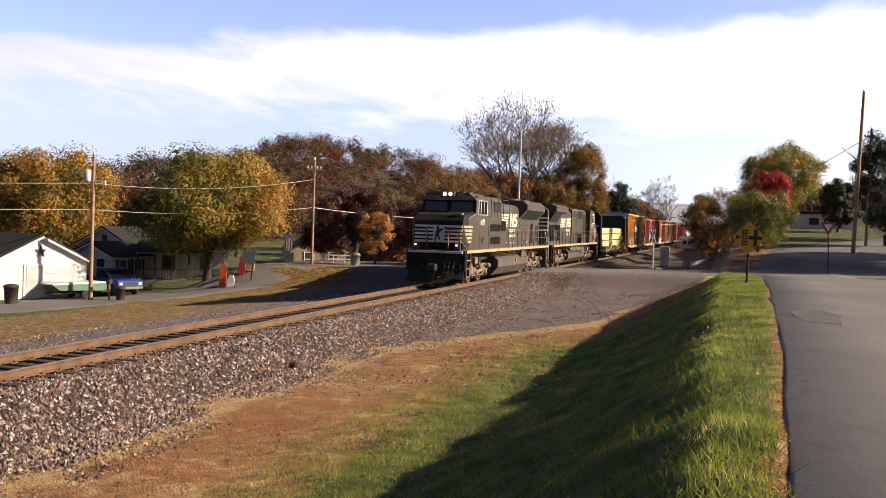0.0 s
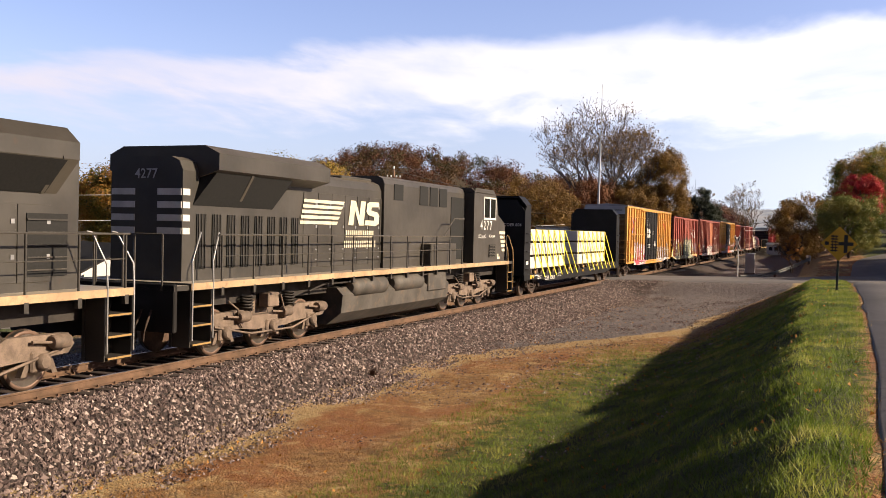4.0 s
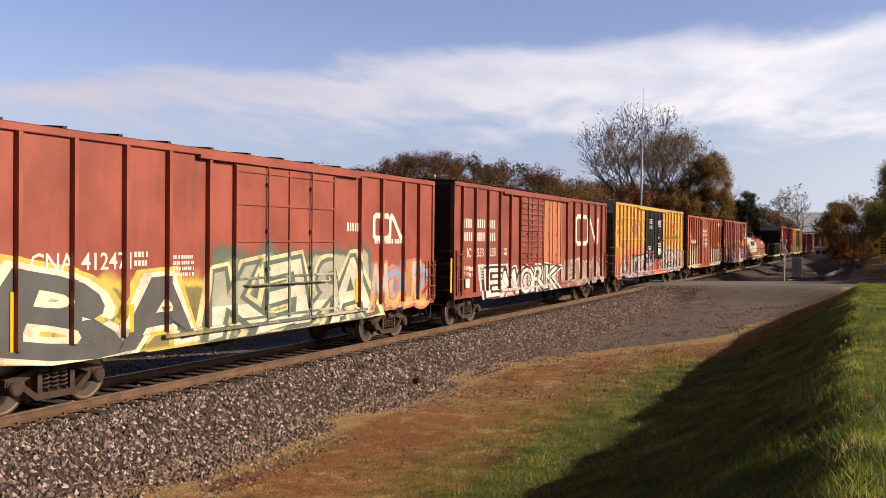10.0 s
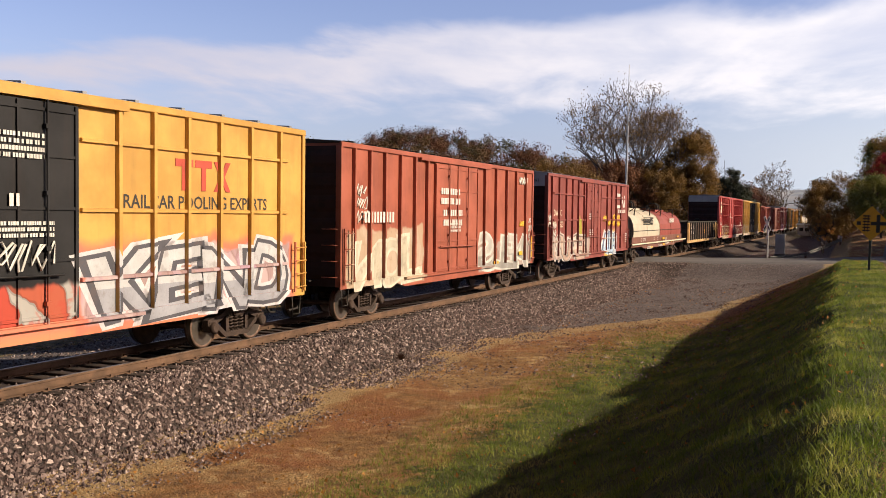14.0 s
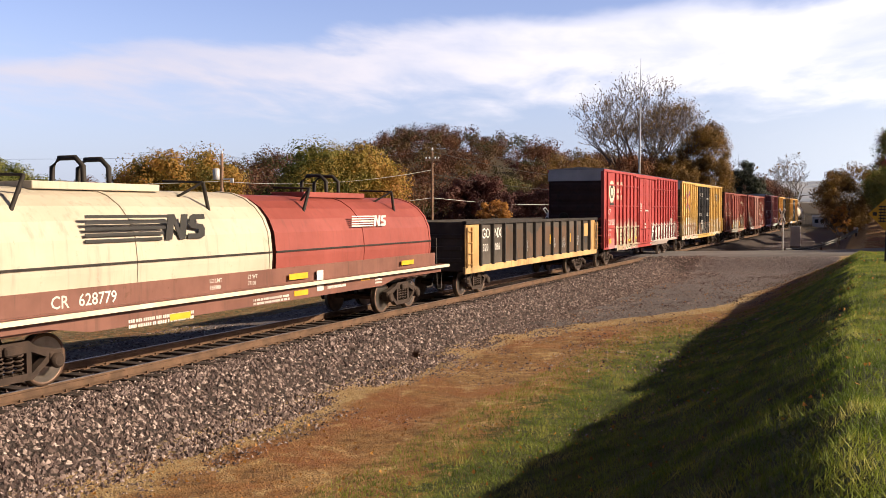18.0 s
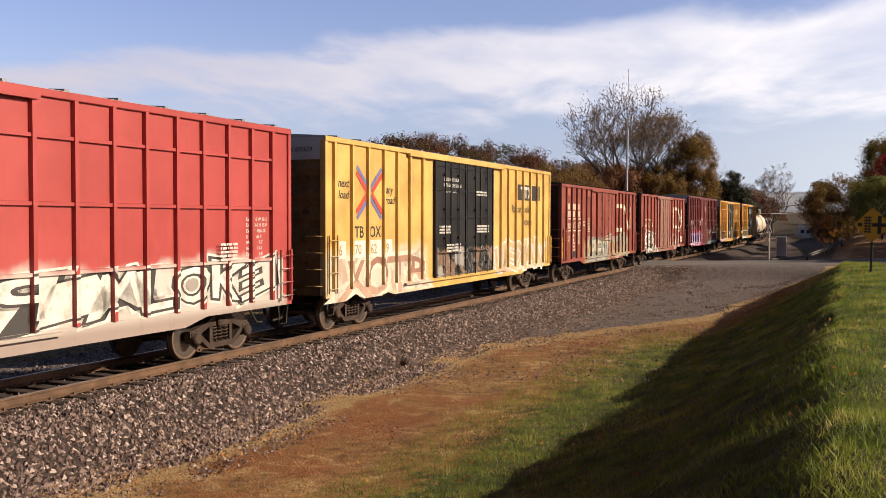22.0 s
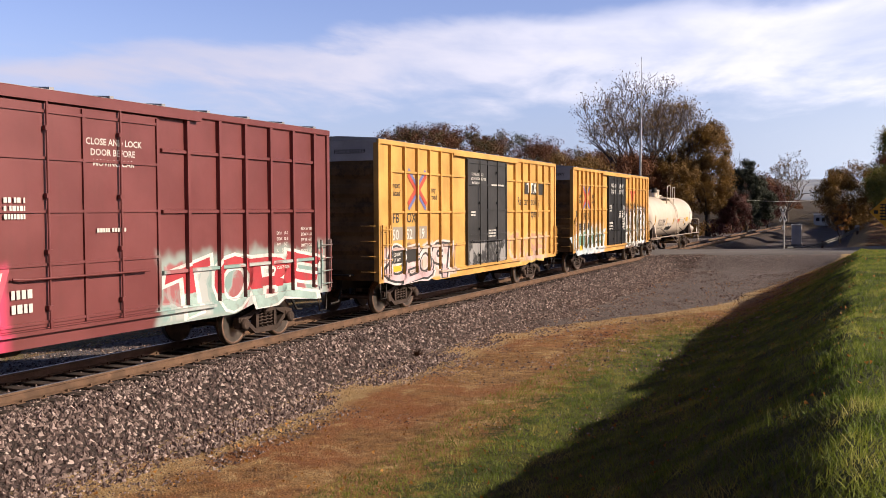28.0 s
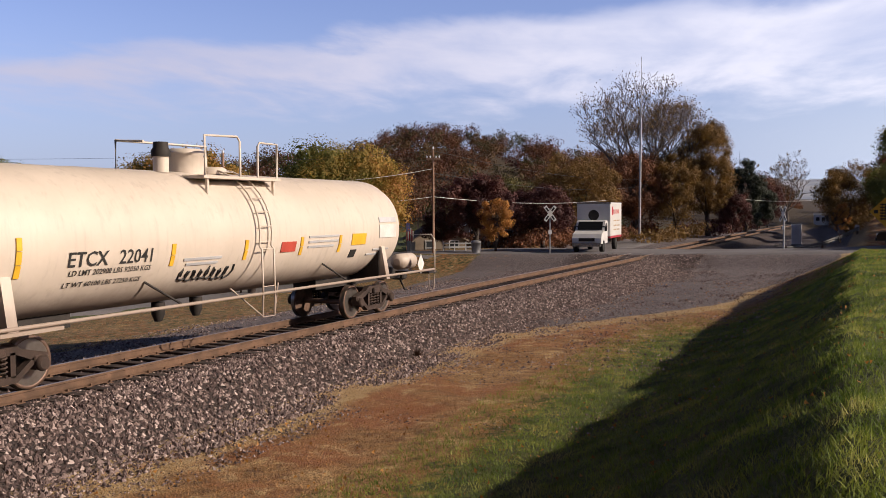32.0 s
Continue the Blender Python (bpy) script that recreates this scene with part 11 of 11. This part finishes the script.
def pickup():
    p = thing("pickup_truck", "blue pickup truck parked by the garage", "pickup truck", facing(-25.65, 66.2, gz(-22.5, 64.5) + 0.04, 0.743, -0.669))
    # local x: along the truck, front at +x
    part("bed", Build().prism([(0, 0.55), (0, 1.12), (2.0, 1.12), (2.0, 0.5), (0.1, 0.5)], 1, 0.0, 1.85), BLUE_CAR, p)
    part("body", Build().prism([(2.02, 0.5), (2.02, 1.12), (4.0, 1.14), (4.9, 1.10), (5.18, 1.02), (5.22, 0.5)], 1, 0.0, 1.85), BLUE_CAR, p)
    part("cab", Build().prism([(2.02, 1.12), (2.1, 1.72), (2.2, 1.78), (3.25, 1.80), (3.4, 1.74), (4.0, 1.14)], 1, 0.1, 1.75), BLUE_CAR, p)
    for x0, x1 in ((2.22, 2.72), (2.80, 3.30)):
        part("side_glass", Build().prism([(x0, 1.18), (x0 + 0.03, 1.66), (x1 - 0.04, 1.68), (x1 + (0.35 if x1 > 3 else 0.0), 1.18)], 1, 0.085, 0.1), GLASS, p)
    part("windscreen", Build().prism([(3.44, 1.72), (3.99, 1.16), (4.03, 1.16), (3.48, 1.72)], 1, 0.2, 1.65), GLASS, p)
    for x in (1.0, 4.3):
        part("wheel_arch", Build().lathe([(-0.02, 0.44), (0.02, 0.46), (0.03, 0.40)], 1, (x, -0.005, 0.42), 18), SIGN_K, p)
    part("bumper", Build().box(5.15, 5.32, 0.05, 1.8, 0.45, 0.68, 0.03), CHROME, p)
    part("grille", Build().box(5.18, 5.24, 0.35, 1.5, 0.72, 0.92), SIGN_K, p)
    for y in (0.1, 1.5):
        part("headlight", Build().box(5.12, 5.23, y, y + 0.25, 0.74, 0.92, 0.02), SIGN_W, p)
    for x in (1.0, 4.3):
        for y in (0.1, 1.75):
            wh = part("wheel", Build().lathe([(-0.11, 0.26), (-0.1, 0.36), (0.1, 0.36), (0.11, 0.26)], 1, (x, y, 0.36), 18), TYRE, p)
            part("rim", Build().lathe([(-0.115, 0.1), (-0.1, 0.24), (0.1, 0.24), (0.115, 0.1)], 1, (x, y, 0.36), 14), CHROME, wh)


pickup()
bt = thing("boat_on_trailer", "small green and white boat on a trailer", "boat", facing(-24.7, 59.2, gz(-24, 60) + 0.02, 0.62, 0.78))
GREEN_B = plain("green_hull", (0.10, 0.19, 0.15), 0.4, 0.0, 0.15, 1.0)
part("hull", Build().prism([(0.0, 0.95), (0.5, 0.6), (3.6, 0.5), (3.8, 0.55), (3.8, 1.0)], 1, 0.0, 1.6), GREEN_B, bt)
part("deck", Build().prism([(0.0, 0.95), (3.8, 1.0), (3.8, 1.08), (1.2, 1.12), (0.0, 1.02)], 1, -0.03, 1.63), WHITE_CAR, bt)
part("trailer_frame", Build().box(0.2, 5.0, 0.35, 0.45, 0.36, 0.44).box(0.2, 5.0, 1.15, 1.25, 0.36, 0.44), STEEL_DARK, bt)
for y in (-0.05, 1.65):
    part("wheel", Build().lathe([(-0.08, 0.15), (-0.08, 0.28), (0.08, 0.28), (0.08, 0.15)], 1, (2.2, y, 0.28), 16), TYRE, bt)
part("winch_post", Build().box(4.6, 4.75, 0.7, 0.9, 0.4, 0.75), CHROME, bt)

fl = thing("flag", "small striped flag on a slanting yard pole", "flag", pose(-11.6, 68.5, gz(-11.6, 68.5), 0, 0, 0))
part("pole", Build().tube([(0, 0, 0), (0, 0, 2.4)], 0.025, 6), POLE, fl)
for k in range(6):
    part("stripe", Build().box(0.02 + 0.09 * k, 0.11 + 0.09 * k, -0.02 - 0.01 * (k % 2), 0.0 - 0.01 * (k % 2), 0.9, 2.2 - 0.12 * k), SIGN_R if k % 2 == 0 else SIGN_W, fl)
part("canton", Build().box(0.02, 0.3, -0.035, -0.031, 1.6, 2.2), BLUE_PAINT, fl)
ys = thing("yard_board", "grey-blue board on a dark post in the yard", "yard sign", pose(-13.2, 64.4, gz(-13.2, 64.4), 0, 6, 0))
part("post", Build().box(-0.04, 0.04, 0, 0.06, -0.3, 2.2), POSTG, ys)
part("board", Build().box(-0.75, 0.1, -0.03, 0.0, 1.2, 2.15), plain("slate_board", (0.12, 0.14, 0.18), 0.7), ys)
for k, (x, y, h, m_, lab) in enumerate(((-15.2, 64.6, 1.55, plain("orange_plastic", (0.75, 0.12, 0.02), 0.4), "orange plastic slide leaning by the tree"), (-14.6, 64.4, 0.75, SIGN_W, "white yard ornament by the tree"), (-14.1, 65.6, 1.3, SIGN_R, "red and white yard decoration"), (-13.5, 65.8, 0.6, plain("straw", (0.5, 0.32, 0.12), 0.9), "straw bale yard decoration"))):
    t = thing("yard_ornament", lab, "yard ornament", pose(x, y, gz(x, y)))
    part("body", Build().prism([(-0.22, 0), (0.22, 0), (0.28, h * 0.6), (0.18, h), (-0.05, h), (-0.2, h * 0.5)], 1, -0.1, 0.1), m_, t)
    part("foot", Build().box(-0.25, 0.25, -0.2, 0.2, -0.05, 0.06), m_, t)
fn = thing("fence", "low white board fence by the small house", "fence", facing(-9.0, 69.5, gz(-8, 69.5), 0.99, 0.1))
for k in range(4):
    part("post", Build().box(k * 0.85, k * 0.85 + 0.08, 0, 0.08, -0.2, 0.75), SIGN_W, fn)
for z in (0.3, 0.58):
    part("rail", Build().box(0, 2.65, -0.02, 0.0, z, z + 0.1), SIGN_W, fn)
g1 = thing("yard_gate", "white tube gate beside the garage", "gate", facing(-29.5, 53.6, gz(-29, 53.8), 0.6, 0.8))
for k in range(4):
    part("bar", Build().tube([(0, 0, 0.3 + k * 0.28), (3.6, 0, 0.3 + k * 0.28)], 0.03, 6), SIGN_W, g1)
for x in (0, 1.8, 3.6):
    part("upright", Build().tube([(x, 0, -0.3), (x, 0, 1.2)], 0.035, 6), SIGN_W, g1)

# ---- vehicles waiting at the crossing ----
def box_truck():
    t = thing("box_truck", "white box truck waiting at the crossing", "truck", pose(2.0, 66.4, -0.02, 0, 0, 167.5))
    # local y: front at +y
    part("box", Build().box(-1.2, 1.2, -5.4, -0.6, 1.05, 3.45, 0.04), WHITE_CAR, t)
    part("box_edge", Build().box(-1.22, 1.22, -0.66, -0.58, 3.36, 3.47).box(-1.22, 1.22, -5.42, -5.36, 3.36, 3.47), CHROME, t)
    part("box_sill", Build().box(-1.2, 1.2, -5.4, -0.6, 0.92, 1.05), SIGN_R, t)
    part("cab", Build().prism([(-0.55, 0.75), (-0.55, 2.1), (-0.3, 2.2), (0.35, 2.15), (0.85, 1.5), (1.75, 1.28), (1.95, 1.0), (1.95, 0.6), (-0.55, 0.6)], 0, -1.0, 1.0), WHITE_CAR, t)
    part("windscreen", Build().prism([(0.40, 2.08), (0.86, 1.54), (0.89, 1.54), (0.43, 2.1)], 0, -0.85, 0.85), GLASS, t)
    for x in (-1.012, 1.0):
        part("side_window", Build().prism([(-0.3, 1.5), (-0.3, 2.0), (0.25, 2.0), (0.6, 1.5)], 0, x, x + 0.012), GLASS, t)
        part("mirror", Build().box(x - 0.15, x + 0.16, 0.6, 0.68, 1.45, 1.8), SIGN_K, t)
    part("bumper", Build().box(-1.0, 1.0, 1.92, 2.05, 0.42, 0.68, 0.03), CHROME, t)
    part("grille", Build().box(-0.55, 0.55, 1.95, 1.985, 0.78, 1.0), STEEL_DARK, t)
    for x in (-0.9, 0.62):
        part("headlight", Build().box(x, x + 0.28, 1.94, 1.98, 0.8, 1.0), SIGN_W, t)
    part("chassis", Build().box(-0.45, 0.45, -5.2, 1.6, 0.5, 0.9), STEEL_DARK, t)
    part("emblem_disc", Build().lathe([(0, 0.38), (0.012, 0.38)], 1, (0.0, -0.6, 2.55), 20), STEEL_DARK, t)
    part("red_badge", Build().box(-1.212, -1.203, -1.6, -1.15, 2.55, 3.15), SIGN_R, t)
    rng = random.Random(2)
    bars = Build()
    for k in range(5):
        bars.box(-1.212, -1.203, -2.05 - k * 0.5, -1.75 - k * 0.5, 2.65, 2.95)
    part("lettering_bars", bars, RED_PAINT, t, "", "stuff")
    bars = Build()
    for z in (2.1, 1.75, 1.45):
        for k in range(4):
            bars.box(-1.212, -1.203, -2.3 - k * 0.7, -1.85 - k * 0.7, z, z + 0.1)
    part("small_bars", bars, CREAM_STRIPE, t, "", "stuff")
    for y in (1.05, -4.0):
        for x in (-0.9, 0.9):
            car_wheel(t, x, y, 0.42, 0.28)


box_truck()


def dark_car():
    c = thing("dark_suv", "dark utility vehicle rolling up to the crossing", "car")
    # local y: front at +y
    part("body", Build().prism([(-2.3, 0.5), (-2.35, 1.0), (-2.2, 1.08), (1.2, 1.05), (2.15, 0.95), (2.3, 0.75), (2.25, 0.42), (-2.2, 0.4)], 0, -0.92, 0.92), DARK_CAR, c)
    part("cabin", Build().prism([(-2.2, 1.05), (-1.95, 1.68), (0.1, 1.72), (0.5, 1.6), (1.25, 1.03)], 0, -0.82, 0.82), DARK_CAR, c)
    for x in (-0.832, 0.822):
        part("side_glass", Build().prism([(-1.9, 1.12), (-1.75, 1.56), (0.1, 1.6), (0.85, 1.1)], 0, x, x + 0.01), GLASS, c)
    part("windscreen", Build().prism([(0.52, 1.6), (1.24, 1.06), (1.27, 1.06), (0.55, 1.61)], 0, -0.7, 0.7), GLASS, c)
    part("bumper", Build().box(-0.9, 0.9, 2.2, 2.36, 0.4, 0.62, 0.03), STEEL_DARK, c)
    for x in (-0.8, 0.52):
        part("headlight", Build().box(x, x + 0.28, 2.2, 2.3, 0.72, 0.86, 0.02), SIGN_W, c)
    for y in (1.4, -1.4):
        for x in (-0.82, 0.82):
            car_wheel(c, x, y, 0.36, 0.24)
    return c


SUV = dark_car()

# ---- ties, one by one ----
for s, yaw, dz in TIES:
    x, y = on_line(s)
    m = pose(x, y, dz * 0.15, 0, 0, -math.degrees(heading(s)) + yaw)
    t = link_mesh("tie", tie_mesh, TIE, track)
    t.matrix_basis = m
    if 0 < s < 70:
        for d in (-0.755, 0.755):
            p = link_mesh("tie_plate", plate_mesh, RAIL_SIDE, t)
            p.location.x = d

# ---- what moves ----
SPEEDS = ((0, 12.55), (8, 12.5), (11, 12.2), (18, 12.0), (22, 11.95), (24, 12.1), (28, 12.2), (32, 12.25))


def run_length(t):
    """Metres that the train has gone at t seconds."""
    n = max(1, int(t * 20))
    tt = (np.arange(n) + 0.5) * t / n
    return float(np.mean(np.interp(tt, [a for a, _ in SPEEDS], [b for _, b in SPEEDS])) * t)


def car_pose(offset, t):
    s = offset - run_length(t)
    x, y = on_line(s)
    return pose(x, y, 0, 0, 0, -math.degrees(float(np.interp(s, LINE_S, _hd))))


def spin(sets, r, step):
    """Wheels roll with the way gone; all sets of one size share the turning."""
    rows, t = [], 0.0
    while t < 32.0:
        rows.append((t, pose(0, 0, 0, math.degrees(run_length(t) / r), 0, 0)))
        t += step
    rows.append((32.0, pose(0, 0, 0, math.degrees(run_length(32.0) / r), 0, 0)))
    walk(sets[0], rows)
    for w in sets[1:]:
        w.rotation_mode = "QUATERNION"
        w.animation_data_create()
        w.animation_data.action = sets[0].animation_data.action
        w.animation_data.action_slot = sets[0].animation_data.action_slot


def motions():
    for car, offset in CARS:
        walk(car, [(t, car_pose(offset, t)) for t in range(0, 33, 1)])
    rows = []
    for t, d in ((0, 78.0), (24, 78.0), (26, 58.0), (28, 30.0), (29.5, 18.6), (30.0, 18.2), (30.6, 17.85), (31.2, 17.3), (31.6, 16.85), (32, 16.4)):
        x, y = on_line(70.0, d)
        rows.append((t, pose(x, y, gz(x, y) + 0.05, 0, 0, 90 - math.degrees(heading(70.0)))))
    walk(SUV, rows)
    spin(WHEELS, 0.457, 1 / 30)
    spin(LOCO_WHEELS, 0.533, 1 / 30)


motions()
